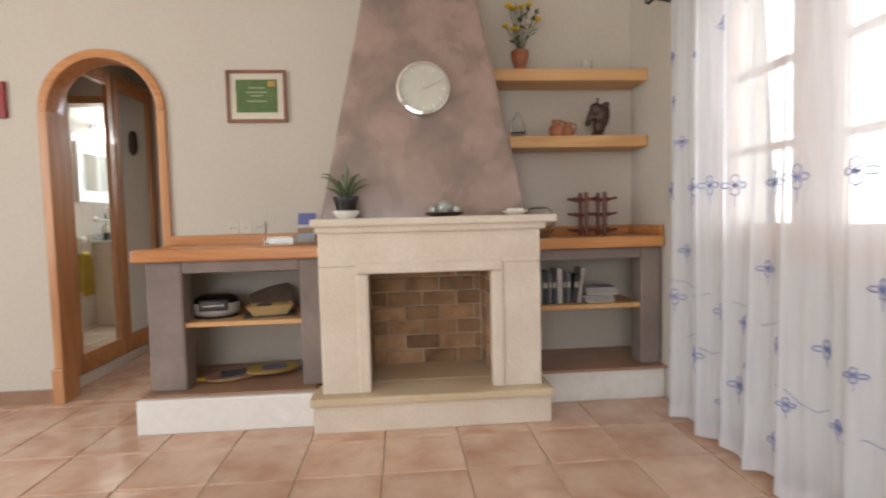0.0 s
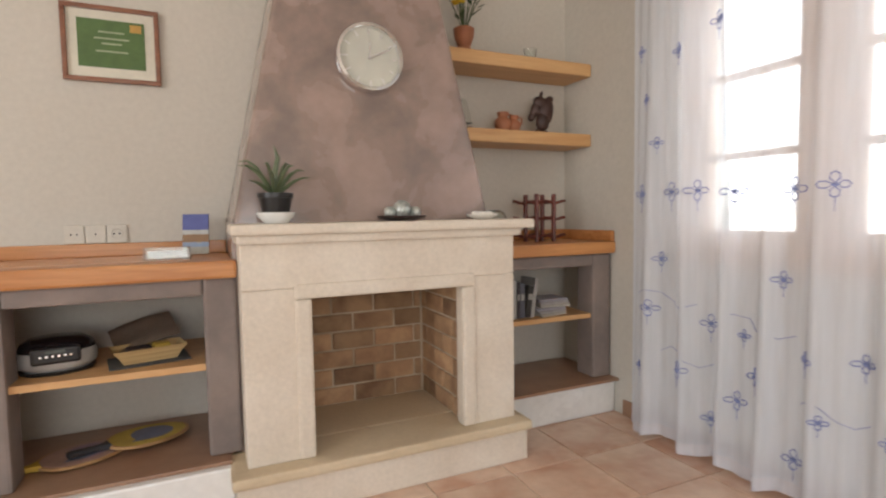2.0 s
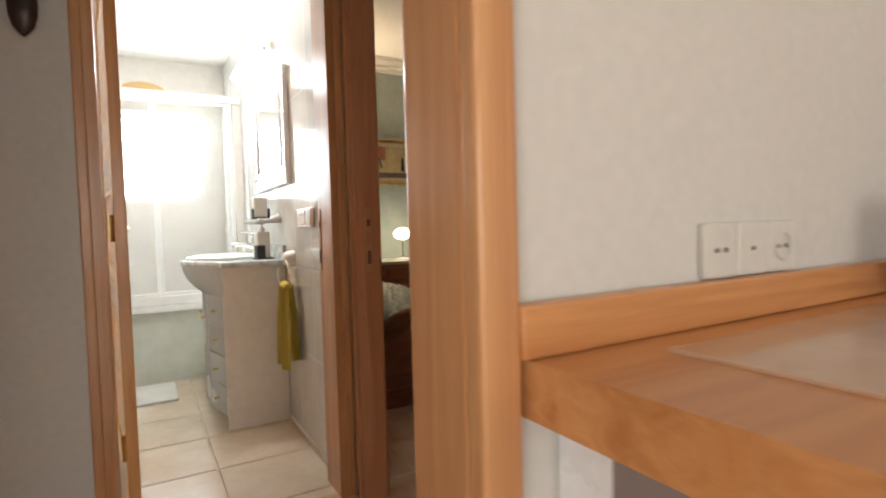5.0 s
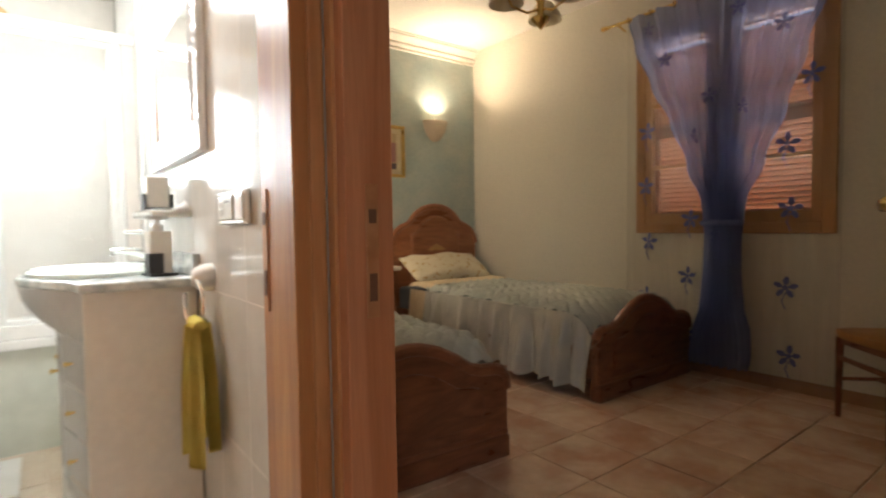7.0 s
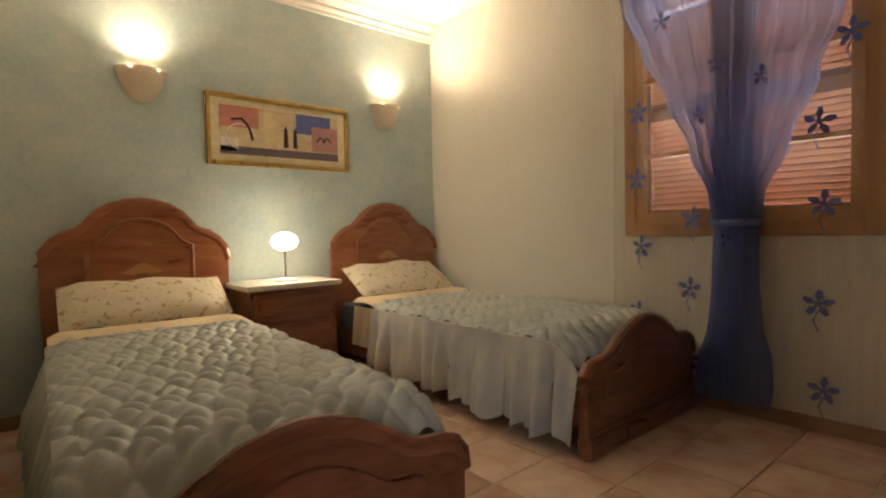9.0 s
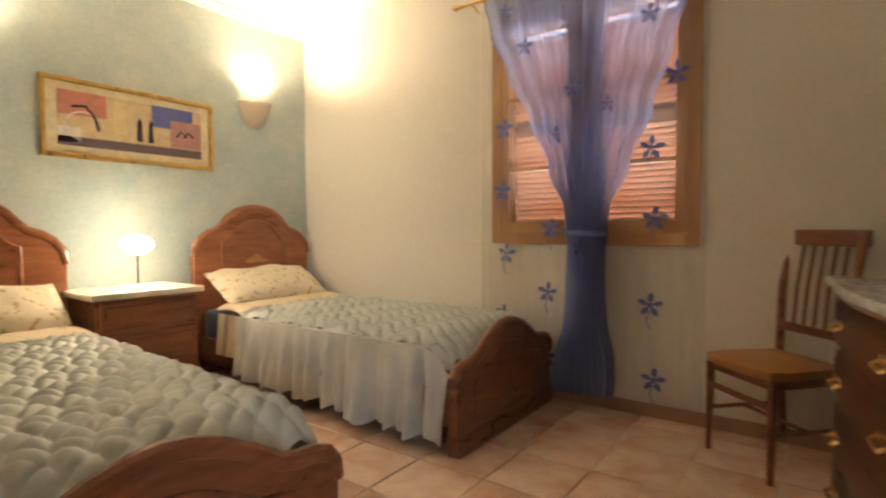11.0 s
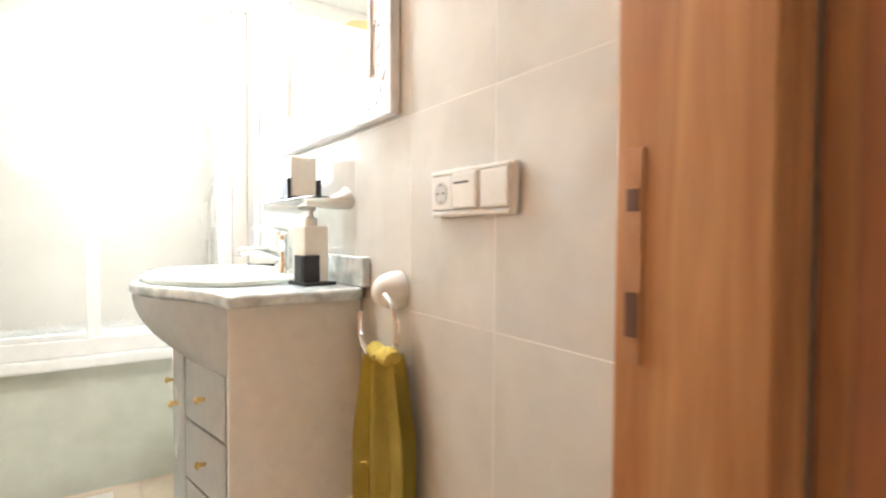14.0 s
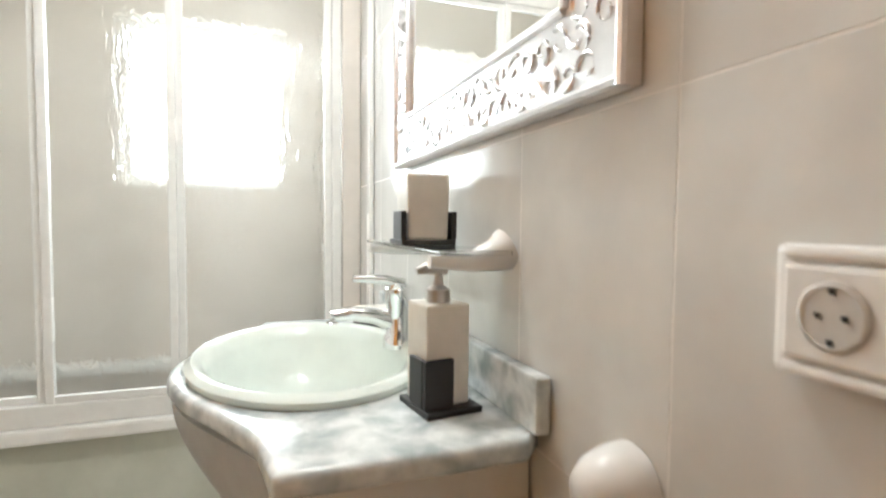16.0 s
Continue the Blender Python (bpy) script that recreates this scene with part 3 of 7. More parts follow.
fr, hx, hz = framed("framed_picture", -2.40, -2.08, 1.62, 1.82, WY - 0.001, 0.055, ink("red_frame_paint", (0.30, 0.016, 0.02), 0.4), "small picture in a wide red frame", "picture")
part("print", box(-hx, hx, -0.01, -0.004, -hz, hz), PAPER, fr)

# socket strip over the bench
IVP = material("ivory_plastic", (0.62, 0.575, 0.50), 0.4, alt=(0.60, 0.555, 0.48), fine=60, bump=0.02)
so = thing("wall_socket", (-0.815, WY - 0.001, 0.98), "white three-gang wall socket plate", "socket")
for k in range(3):
    part("socket_plate", box(-0.11 + k * 0.073, -0.11 + k * 0.073 + 0.071, -0.01, 0, -0.037, 0.037, 0.005), IVP, so)
for k, n in ((0, 2), (1, 1), (2, 2)):
    for i in range(n):
        x = -0.075 + k * 0.073 + (i - (n - 1) / 2) * 0.02
        part("socket_hole", box(x - 0.003, x + 0.003, -0.0115, -0.009, -0.003, 0.003), BLACK, so)
bb = tube([(0.02 * math.cos(a), 0.02 * math.sin(a), 0.001) for a in [i * 0.3927 for i in range(16)]], 0.002, 6, closed=True)
bmesh.ops.rotate(bb, verts=bb.verts[:], matrix=Matrix.Rotation(math.radians(90), 3, "X"), cent=(0, 0, 0))
bmesh.ops.translate(bb, verts=bb.verts[:], vec=(0.071, -0.0112, 0))
part("socket_ring", bb, IVP, so)

# ---------- living room window and curtain ----------
def window(name, x, y0, y1, z0, z1, bars, label, mats, depth=0.06, stile=0.075, mid=0.10):
    """A two-leaf wooden window in a wall at x, its leaves with glazing bars."""
    ob = thing(name, (0, 0, 0), label, "window", kind="structure")
    m = mats
    c = (y0 + y1) / 2
    for q in ((y0, y0 + stile, z0, z1), (y1 - stile, y1, z0, z1), (y0 + stile, y1 - stile, z0, z0 + stile), (y0 + stile, y1 - stile, z1 - stile, z1)):
        part("frame", box(x, x + depth, q[0], q[1], q[2], q[3], 0.006), m, ob)
    part("meeting_stile", box(x - 0.01, x + depth - 0.005, c - mid / 2, c + mid / 2, z0 + stile, z1 - stile, 0.006), m, ob)
    for s in (0, 1):
        a0, a1 = (y0 + stile, c - mid / 2) if s == 0 else (c + mid / 2, y1 - stile)
        for q in ((a0, a0 + 0.055, z0 + stile, z1 - stile), (a1 - 0.055, a1, z0 + stile, z1 - stile)):
            part("leaf_stile", box(x + 0.004, x + depth - 0.01, q[0], q[1], q[2], q[3], 0.004), m, ob)
        for q in ((z0 + stile, z0 + stile + 0.07), (z1 - stile - 0.05, z1 - stile)):
            part("leaf_rail", box(x + 0.004, x + depth - 0.01, a0 + 0.055, a1 - 0.055, q[0], q[1], 0.004), m, ob)
        for zb in bars:
            part("glazing_bar", box(x + 0.01, x + depth - 0.015, a0 + 0.055, a1 - 0.055, zb - 0.014, zb + 0.014, 0.003), m, ob)
        pane = part("pane", box(x + 0.028, x + 0.032, a0 + 0.055, a1 - 0.055, z0 + stile + 0.07, z1 - stile - 0.05), GLASS, ob)
        pane.visible_shadow = False
    return ob


WINW = material("window_pine", (0.58, 0.36, 0.19), 0.4, alt=(0.47, 0.26, 0.125), wood=(9, 2, 0.6), scale=2.2, fine=26, mix=0.7, bump=0.05)
window("window_1", WX + 0.02, LW[0], LW[1], LW[2], LW[3], (1.254, 1.57), "two-leaf pine window with glazing bars", WINW)
part("window_sill", box(WX + 0.09, WX + 0.34, LW[0], LW[1], LW[2] - 0.03, LW[2] + 0.006, 0.004), SAND, bpy.data.objects["window_1"])

shrub = thing("garden_shrub", (4.2, 3.0, -0.3), "leafy green garden shrub outside the window", "shrub")
rs = random.Random(8)
for k in range(5):
    a = k * 1.26
    part("branch", tube([(0, 0, 0), (0.15 * math.cos(a), 0.25 * math.sin(a), 0.6), (0.35 * math.cos(a), 0.7 * math.sin(a), 1.25)], 0.02, 6, taper=[0.03, 0.02, 0.008]), DARKW, shrub)
lb = bmesh.new()
for k in range(900):
    a, r, h = rs.uniform(0, 6.283), rs.random() ** 0.5, rs.random()
    c = Vector((0.55 * r * math.cos(a), 1.1 * r * math.sin(a), 0.5 + 1.05 * h * (1 - 0.35 * r) + 0.15 * math.sin(5 * a)))
    d = Vector((rs.uniform(-1, 1), rs.uniform(-1, 1), rs.uniform(-0.6, 1))).normalized() * 0.05
    e = d.cross(Vector((rs.uniform(-1, 1), rs.uniform(-1, 1), 0.7))).normalized() * 0.018
    lb.faces.new([lb.verts.new(q) for q in (c - d, c + e, c + d, c - e)])
tagged(part("foliage", lb, material("shrub_leaf", (0.10, 0.16, 0.05), 0.6, alt=(0.06, 0.11, 0.03), scale=3, fine=30, bump=0.0), shrub), "small green leaves", kind="stuff")
VOILE = sheer("white_voile", (0.90, 0.935, 1.0), 0.68)
BLUEP = material("blue_embroidery", (0.19, 0.23, 0.47), 0.7, alt=(0.27, 0.31, 0.55), scale=20, fine=60, bump=0.1)
CX = WX - 0.095
def folds(y, z):
    a = 0.016 + 0.014 * (1 - z / 2.2)
    return CX + a * math.sin(y * 31 + 1.3 * math.sin(y * 5.3)) + 0.4 * a * math.sin(y * 71 + z * 0.6) + 0.012 * math.sin(y * 9 + z * 1.1)


cur = thing("voile_curtain", (0, 0, 0), "floor-length white voile curtain embroidered with blue flowers", "curtain")
CY0, CY1 = 1.1, 4.10
smooth(part("cloth", sheet(lambda u, v: (lambda y: (folds(y, 2.10 * v), y, 0.02 + 0.014 * math.sin(y * 23) * (1 - v) ** 6 + 2.08 * v))(CY0 + u * (CY1 - CY0)), 330, 26), VOILE, cur), 80)
def flower(y, z, s, parent, fold, mat, petals=4):
    b = bmesh.new()
    for k in range(petals):
        a = 2 * math.pi * k / petals + 0.4
        pts = [(0.12, 0.0), (0.55, 0.26), (1.0, 0.16), (1.08, 0.0), (1.0, -0.16), (0.55, -0.26)]
        vs = []
        for u, w in pts:
            yy, zz = y + s * (u * math.cos(a) - w * math.sin(a)), z + s * (u * math.sin(a) + w * math.cos(a))
            vs.append(b.verts.new((fold(yy, zz) - 0.006, yy, zz)))
        b.faces.new(vs)
    vs = [b.verts.new((fold(y + 0.25 * s * math.cos(q), z + 0.25 * s * math.sin(q)) - 0.008, y + 0.25 * s * math.cos(q), z + 0.25 * s * math.sin(q))) for q in (0, 1.05, 2.1, 3.14, 4.19, 5.24)]
    b.faces.new(vs)
    return part("embroidered_flower", b, mat, parent)


def outline_flower(y, z, s, parent, fold, mat, petals=4):
    """Four stitched loops round a dot."""
    b = bmesh.new()
    for k in range(petals):
        a = 2 * math.pi * k / petals
        pts = []
        for u, w in ((0.15, 0.0), (0.5, 0.30), (0.9, 0.26), (1.1, 0.0), (0.9, -0.26), (0.5, -0.30)):
            yy, zz = y + s * (u * math.cos(a) - w * math.sin(a)), z + s * (u * math.sin(a) + w * math.cos(a))
            pts.append((fold(yy, zz) - 0.006, yy, zz))
        tube(pts, 0.0025, 5, b, closed=True)
    c = (fold(y, z) - 0.006, y, z)
    tube([(c[0], y - 0.25 * s, z), c, (c[0], y + 0.25 * s, z)], 0.006, 6, b)
    tube([(c[0], y, z - 0.9 * s), (c[0], y, z - 2.2 * s)], 0.0014, 4, b)
    return part("embroidered_flower", b, mat, parent)


rf = random.Random(12)
for y in (4.08, 3.93, 3.80, 3.64, 3.42, 3.28, 3.05, 2.80, 2.55, 2.3, 2.0):
    outline_flower(y - 0.08, 1.115 + rf.uniform(-0.01, 0.01), 0.038, cur, folds, BLUEP)
for y, z in ((4.02, 0.66), (3.75, 0.63), (3.6, 0.61), (3.35, 0.58), (3.2, 0.60), (3.05, 0.56), (2.7, 0.6), (3.3, 0.37), (3.12, 0.36), (2.92, 0.33), (2.55, 0.40), (2.3, 0.36), (3.86, 0.40), (3.62, 0.33), (3.9, 1.85), (3.72, 1.92), (3.6, 2.02), (4.1, 1.9), (4.05, 1.66), (2.6, 1.9), (3.0, 2.0), (2.3, 0.62), (2.0, 0.5), (4.08, 0.36), (3.45, 0.86), (3.0, 0.84), (2.75, 0.22), (3.4, 0.18), (3.75, 0.2), (4.0, 1.45), (2.45, 0.85), (3.98, 0.9), (3.55, 0.45), (2.85, 0.47), (2.6, 0.14)):
    outline_flower(y - 0.08, z * 0.92, rf.choice((0.022, 0.028, 0.034)), cur, folds, BLUEP)
for y, z, ln in ((4.02, 0.66, 0.3), (3.62, 0.61, 0.3), (3.3, 0.37, 0.2), (2.75, 0.6, 0.22), (3.0, 0.30, 0.25), (3.9, 0.42, 0.24)):
    pts = [(folds(y - ln * t, z) - 0.006, y - ln * t, z + 0.03 * math.sin(t * 6)) for t in (0, 0.2, 0.4, 0.6, 0.8, 1)]
    part("embroidered_stem", tube(pts, 0.0013, 5), BLUEP, cur)
part("hem", sheet(lambda u, v: (lambda y: (folds(y, 0.02) - 0.003, y, 0.018 + 0.014 * math.sin(y * 23) + 0.05 * v))(CY0 + u * (CY1 - CY0)), 330, 1), sheer("hem_voile", (0.85, 0.84, 0.88), 0.75), cur)
rod = thing("curtain_rod", (0, 0, 0), "dark wrought-iron curtain rod with curled ends", "curtain rod")
IRON = material("dark_iron", (0.03, 0.026, 0.024), 0.5, 0.6, fine=40, bump=0.1)
part("pole", tube([(CX, 1.0, 2.105), (CX, 4.28, 2.105)], 0.009), IRON, rod)
part("finial", tube([(CX, 4.28 + 0.03 * math.sin(a * 0.9), 2.105 + 0.03 * (1 - math.cos(a * 0.9))) for a in (0, 1, 2, 3, 4, 5)], 0.007), IRON, rod)
part("bracket", tube([(CX, 4.22, 2.105), (WX - 0.002, 4.22, 2.09)], 0.006), IRON, rod)

# skirting in the living room
for nm, q in (("baseboard_living", (-4.4, AX0 - 0.05, WY - 0.012, WY - 0.001, 0, 0.08)), ("baseboard_window", (WX - 0.012, WX - 0.001, -2.6, 4.22, 0, 0.08))):
    tagged(part(nm, box(*q, 0.003), SKIRT), "brown tile skirting", "skirting", kind="structure")

# ---------- things on the mantel, shelves and benches ----------
LEAF = material("succulent_leaf", (0.085, 0.12, 0.055), 0.4, alt=(0.13, 0.15, 0.085), scale=14, fine=40, bump=0.1)
plant = thing("potted_plant", Matrix.Translation((-0.185, 4.165, 1.015)) @ Matrix.Scale(0.86, 4), "aloe in a black pot on a white saucer bowl", "plant")
smooth(part("saucer", lathe([(0, 0), (0.045, 0), (0.072, 0.026), (0.078, 0.045), (0.07, 0.045), (0.05, 0.018), (0, 0.014)], 36), WHITE, plant, "white ceramic bowl"))
smooth(part("pot", lathe([(0.05, 0.02), (0.066, 0.105), (0.072, 0.105), (0.072, 0.125), (0.062, 0.125), (0.058, 0.11), (0, 0.108)], 32), BLACK, plant, "dark plastic pot"))
rp = random.Random(3)
for k in range(11):
    a, ln, up = rp.uniform(0, 6.28), rp.uniform(0.09, 0.16), rp.uniform(0.03, 0.14)
    pts = [(math.cos(a) * ln * t, math.sin(a) * ln * t, 0.108 + up * math.sin(t * 2.0) + 0.03 * t) for t in (0, 0.25, 0.5, 0.75, 1)]
    smooth(part("leaf", tube(pts, 0.01, 6, taper=[0.007, 0.009, 0.008, 0.005, 0.001]), LEAF, plant))
part("leaf", tube([(0, 0, 0.1), (0.0, 0.0, 0.2), (0.015, 0.0, 0.27), (0.0, 0.0, 0.32)], 0.012, 6, taper=[0.012, 0.014, 0.01, 0.002]), LEAF, plant)
plate = thing("decorative_plate", (0.298, 4.175, 1.015), "dark plate with mosaic silver candle balls", "plate")
smooth(part("dish", lathe([(0, 0), (0.05, 0), (0.098, 0.016), (0.096, 0.02), (0.05, 0.008), (0, 0.008)], 40), BRONZE, plate))
MOSAIC = material("silver_mosaic", (0.62, 0.63, 0.58), 0.3, 0.4, alt=(0.30, 0.33, 0.30), scale=60, fine=90, bump=0.3)
for x, y, r in ((0, 0.0, 0.036), (-0.055, -0.01, 0.024), (0.055, 0.0, 0.024)):
    smooth(part("ball", lathe([(0.4 * r, 0), (0.85 * r, 0.35 * r), (r, r), (0.85 * r, 1.6 * r), (0.45 * r, 1.95 * r), (0, 1.98 * r)], 24, (x, y, 0.009)), MOSAIC, plate))
shell = thing("shell_dish", (0.654, 4.165, 1.015), "small cream shell-edged dish", "dish")
smooth(part("dish", lathe([(0, 0), (0.03, 0), (0.062, 0.014), (0.066, 0.022), (0.058, 0.02), (0, 0.01)], 12), CREAM, shell))
for k in range(9):
    a = k * 0.7
    part("shell", lathe([(0, 0), (0.012, 0.004), (0.008, 0.014), (0, 0.018)], 8, (0.036 * math.cos(a), 0.036 * math.sin(a), 0.016)), CREAM, shell)
CLEAR = material("thick_glass", (0.93, 0.96, 0.94), 0.03, trans=1.0, alt=(0.92, 0.95, 0.93), bump=0.0, mix=0.0)
jug = thing("glass_jar", (0.845, 4.43, 0.888), "large round clear glass jar lying open", "jar")
jb = lathe([(0, 0), (0.05, 0), (0.085, 0.05), (0.09, 0.10), (0.07, 0.15), (0.05, 0.165), (0.047, 0.16), (0.066, 0.145), (0.085, 0.10), (0.08, 0.052), (0.047, 0.006), (0, 0.006)], 36)
smooth(part("body", jb, CLEAR, jug))
rack = thing("wine_rack", (1.17, 4.49, 0.888), "small dark red wooden wine rack", "wine rack")
REDW = material("dark_red_wood", (0.15, 0.035, 0.022), 0.4, alt=(0.09, 0.02, 0.014), wood=(5, 5, 1), scale=3, fine=30, bump=0.06)
for x in (-0.05, 0.055):
    for y in (-0.05, 0.05):
        part("upright", tube([(x, y, 0.0), (x, y, 0.245)], 0.012, 8), REDW, rack)
for z in (0.03, 0.12, 0.205):
    for y in (-0.05, 0.05):
        part("rail", tube([(-0.125 + 0.25 * t, y, z + 0.006 * math.cos(t * 12.6)) for t in [i / 12 for i in range(13)]], 0.008, 6), REDW, rack)
# lower shelf: bust, little jugs, glass ship
def blob(bm, c, r, turn=0.0):
    """A smooth egg-shaped lump at c with half-sizes r, turned in the x-z plane."""
    b = bmesh.new()
    m = Matrix.Translation(c) @ Matrix.Rotation(radians(turn), 4, "Y") @ Matrix.Diagonal((*r, 1))
    bmesh.ops.create_uvsphere(b, u_segments=16, v_segments=10, radius=1, matrix=m)
    return join(bm, b)


hb = lathe([(0, 0), (0.05, 0), (0.05, 0.012), (0.034, 0.022), (0.03, 0.03), (0, 0.032)], 20)
for c, r, t in (((0.012, 0, 0.075), (0.04, 0.028, 0.06), 0), ((0.03, 0, 0.14), (0.045, 0.026, 0.065), 12), ((0.058, 0, 0.125), (0.018, 0.014, 0.062), 8), ((0.0, 0, 0.18), (0.045, 0.024, 0.036), 30), ((-0.03, 0, 0.145), (0.026, 0.019, 0.052), 22), ((-0.05, 0, 0.10), (0.021, 0.017, 0.026), 20), ((-0.012, 0, 0.128), (0.026, 0.02, 0.024), 0), ((0.004, 0.014, 0.222), (0.007, 0.005, 0.024), 8), ((0.004, -0.014, 0.222), (0.007, 0.005, 0.024), 8), ((0.05, 0, 0.195), (0.03, 0.013, 0.022), -30)):
    blob(hb, c, r, t)
bust = tagged(part("horse_bust", hb, BRONZE), "dark bronze horse-head bust on the pine shelf", "statue")
bust.matrix_world = pose(1.235, 4.57, 1.455, 0, 0, -20) @ Matrix.Scale(0.92, 4)
smooth(bust, 60)
for x, s in ((0.985, 1.0), (1.05, 0.85)):
    jg = thing("clay_jug", pose(x, 4.54, 1.455), "small terracotta jug with a handle", "jug", "little clay jugs")
    smooth(part("body", lathe([(0, 0), (0.03 * s, 0), (0.044 * s, 0.03 * s), (0.04 * s, 0.055 * s), (0.024 * s, 0.072 * s), (0.03 * s, 0.095 * s), (0.025 * s, 0.095 * s), (0.018 * s, 0.07 * s), (0, 0.068 * s)], 24), CLAY, jg))
    part("handle", tube([(0.026 * s, 0, 0.088 * s), (0.055 * s, 0, 0.085 * s), (0.058 * s, 0, 0.05 * s), (0.04 * s, 0, 0.035 * s)], 0.006 * s, 6), CLAY, jg)
ship = thing("glass_ornament", (0.76, 4.54, 1.455), "clear glass ship ornament with dark base lines", "ornament")
smooth(part("sail", lathe([(0.045, 0.03), (0.035, 0.09), (0.012, 0.14), (0.004, 0.145), (0.0, 0.03)], 20, sy=0.25), CLEAR, ship))
for z in (0.012, 0.03):
    part("base_line", box(-0.04, 0.04, -0.02, 0.02, z - 0.004, z, 0.002), BLACK, ship)
part("foot", box(-0.035, 0.035, -0.018, 0.018, 0, 0.008, 0.002), CLEAR, ship)
# upper shelf: clay vase with yellow flowers, glass
vase = thing("flower_vase", (0.785, 4.57, 1.825), "terracotta vase with yellow artificial flowers", "vase")
smooth(part("vase_body", lathe([(0, 0), (0.042, 0), (0.046, 0.012), (0.03, 0.035), (0.048, 0.08), (0.052, 0.12), (0.046, 0.125), (0.042, 0.10), (0, 0.08)], 28), CLAY, vase))
YEL = material("yellow_petal", (0.75, 0.52, 0.03), 0.6, alt=(0.65, 0.40, 0.02), scale=20, fine=50, bump=0.05)
GRN = material("dark_leaf", (0.035, 0.06, 0.02), 0.5, alt=(0.06, 0.09, 0.03), scale=20, fine=50, bump=0.05)
rv = random.Random(5)
for k in range(15):
    a, e, r = rv.uniform(0, 6.28), rv.uniform(0.12, 0.30), rv.uniform(0.03, 0.12)
    top = (r * math.cos(a), r * math.sin(a) * 0.7, 0.1 + e)
    part("stem", tube([(0, 0, 0.09), (top[0] * 0.5, top[1] * 0.5, 0.1 + e * 0.6), top], 0.0025, 5), GRN, vase)
    fb = bmesh.new()
    if k % 2 == 0:
        for q in range(7):
            c = q * 0.9
            lathe([(0, -0.006), (0.011, 0), (0.008, 0.01), (0, 0.013)], 7, (top[0] + 0.013 * math.cos(c) * (q > 0), top[1] + 0.013 * math.sin(c) * (q > 0), top[2] + 0.004 * (q % 2)), fb)
        part("blossom", fb, YEL, vase)
    else:
        for q in range(4):
            c = a + q * 1.5
            base = Vector((top[0] * (0.6 + q * 0.12), top[1] * (0.6 + q * 0.12), 0.1 + e * (0.5 + 0.12 * q)))
            d = Vector((math.cos(c), math.sin(c), 0.4)) * 0.045
            w = Vector((-math.sin(c), math.cos(c), 0)) * 0.012
            vs = [fb.verts.new(base), fb.verts.new(base + d * 0.5 + w), fb.verts.new(base + d), fb.verts.new(base + d * 0.5 - w)]
            fb.faces.new(vs)
        part("foliage", fb, GRN, vase)
tum = thing("glass_tumbler", (1.18, 4.58, 1.825), "small clear glass tumbler", "glass")
smooth(part("body", lathe([(0, 0), (0.025, 0), (0.034, 0.07), (0.031, 0.07), (0.023, 0.006), (0, 0.006)], 28), CLEAR, tum))
# bench top: glass ashtray, brochure
ash = thing("glass_dish", (-0.545, 4.36, 0.891), "square clear glass dish with a folded paper", "dish")
for q in ((-0.075, -0.068, -0.05, 0.05), (0.068, 0.075, -0.05, 0.05), (-0.068, 0.068, -0.05, -0.043), (-0.068, 0.068, 0.043, 0.05)):
    part("side", box(q[0], q[1], q[2], q[3], 0, 0.042, 0.002), CLEAR, ash)
part("paper", box(-0.06, 0.064, -0.04, 0.04, 0.008, 0.03, 0.003), WHITE, ash, "folded white paper")
bro = thing("brochure", pose(-0.455, 4.57, 0.891, -10, 0, -12), "upright folded brochure with a blue landscape print", "brochure")
part("cover", box(-0.05, 0.05, -0.002, 0.002, 0.0, 0.105, 0.001), ink("brochure_cream", (0.42, 0.40, 0.34)), bro)
rp = random.Random(12)
for i, (z0, z1, c) in enumerate(((0.100, 0.165, (0.12, 0.14, 0.36)), (0.082, 0.104, (0.55, 0.55, 0.52)), (0.05, 0.086, (0.30, 0.18, 0.10)), (0.03, 0.053, (0.30, 0.38, 0.52)))):
    top = [(0.05 - 0.1 * k / 9, z1 + (rp.uniform(-0.009, 0.006) if i else 0.0)) for k in range(10)]
    part("print_patch", prism([(-0.05, z0), (0.05, z0)] + top, -0.0042 + 0.0004 * i, 0.003, "y"), ink("print_%d" % i, c), bro)
# bench shelves: player, basket, papers, wooden boards
cd = thing("radio_player", pose(-0.905, 4.41, 0.518, 0, 0, 10) @ Matrix.Scale(0.93, 4), "rounded silver and black portable player", "radio")
smooth(part("body", lathe([(0.0, 0.012), (0.105, 0.012), (0.125, 0.03), (0.128, 0.062), (0.118, 0.09), (0.0, 0.10)], 40, sy=0.85), material("silver_plastic", (0.55, 0.55, 0.54), 0.35, 0.3, fine=60, bump=0.02), cd, "silver plastic shell"))
smooth(part("cover", lathe([(0.122, 0.082), (0.112, 0.108), (0.085, 0.125), (0.0, 0.13)], 40, sy=0.85), material("gloss_black", (0.016, 0.012, 0.013), 0.12, fine=60, bump=0.0), cd, "glossy black lid"))
part("control_panel", box(-0.075, 0.075, -0.117, -0.08, 0.045, 0.105, 0.012), BLACK, cd)
for k in range(6):
    part("button", box(-0.05 + k * 0.018, -0.04 + k * 0.018, -0.121, -0.114, 0.072, 0.08, 0.002), CHROME, cd)
part("display", box(-0.03, 0.03, -0.1195, -0.114, 0.085, 0.098, 0.002), material("display_glass", (0.08, 0.09, 0.08), 0.1, bump=0.0), cd)
part("speaker_base", lathe([(0, 0), (0.115, 0), (0.12, 0.012), (0, 0.013)], 36, sy=0.85), BLACK, cd)
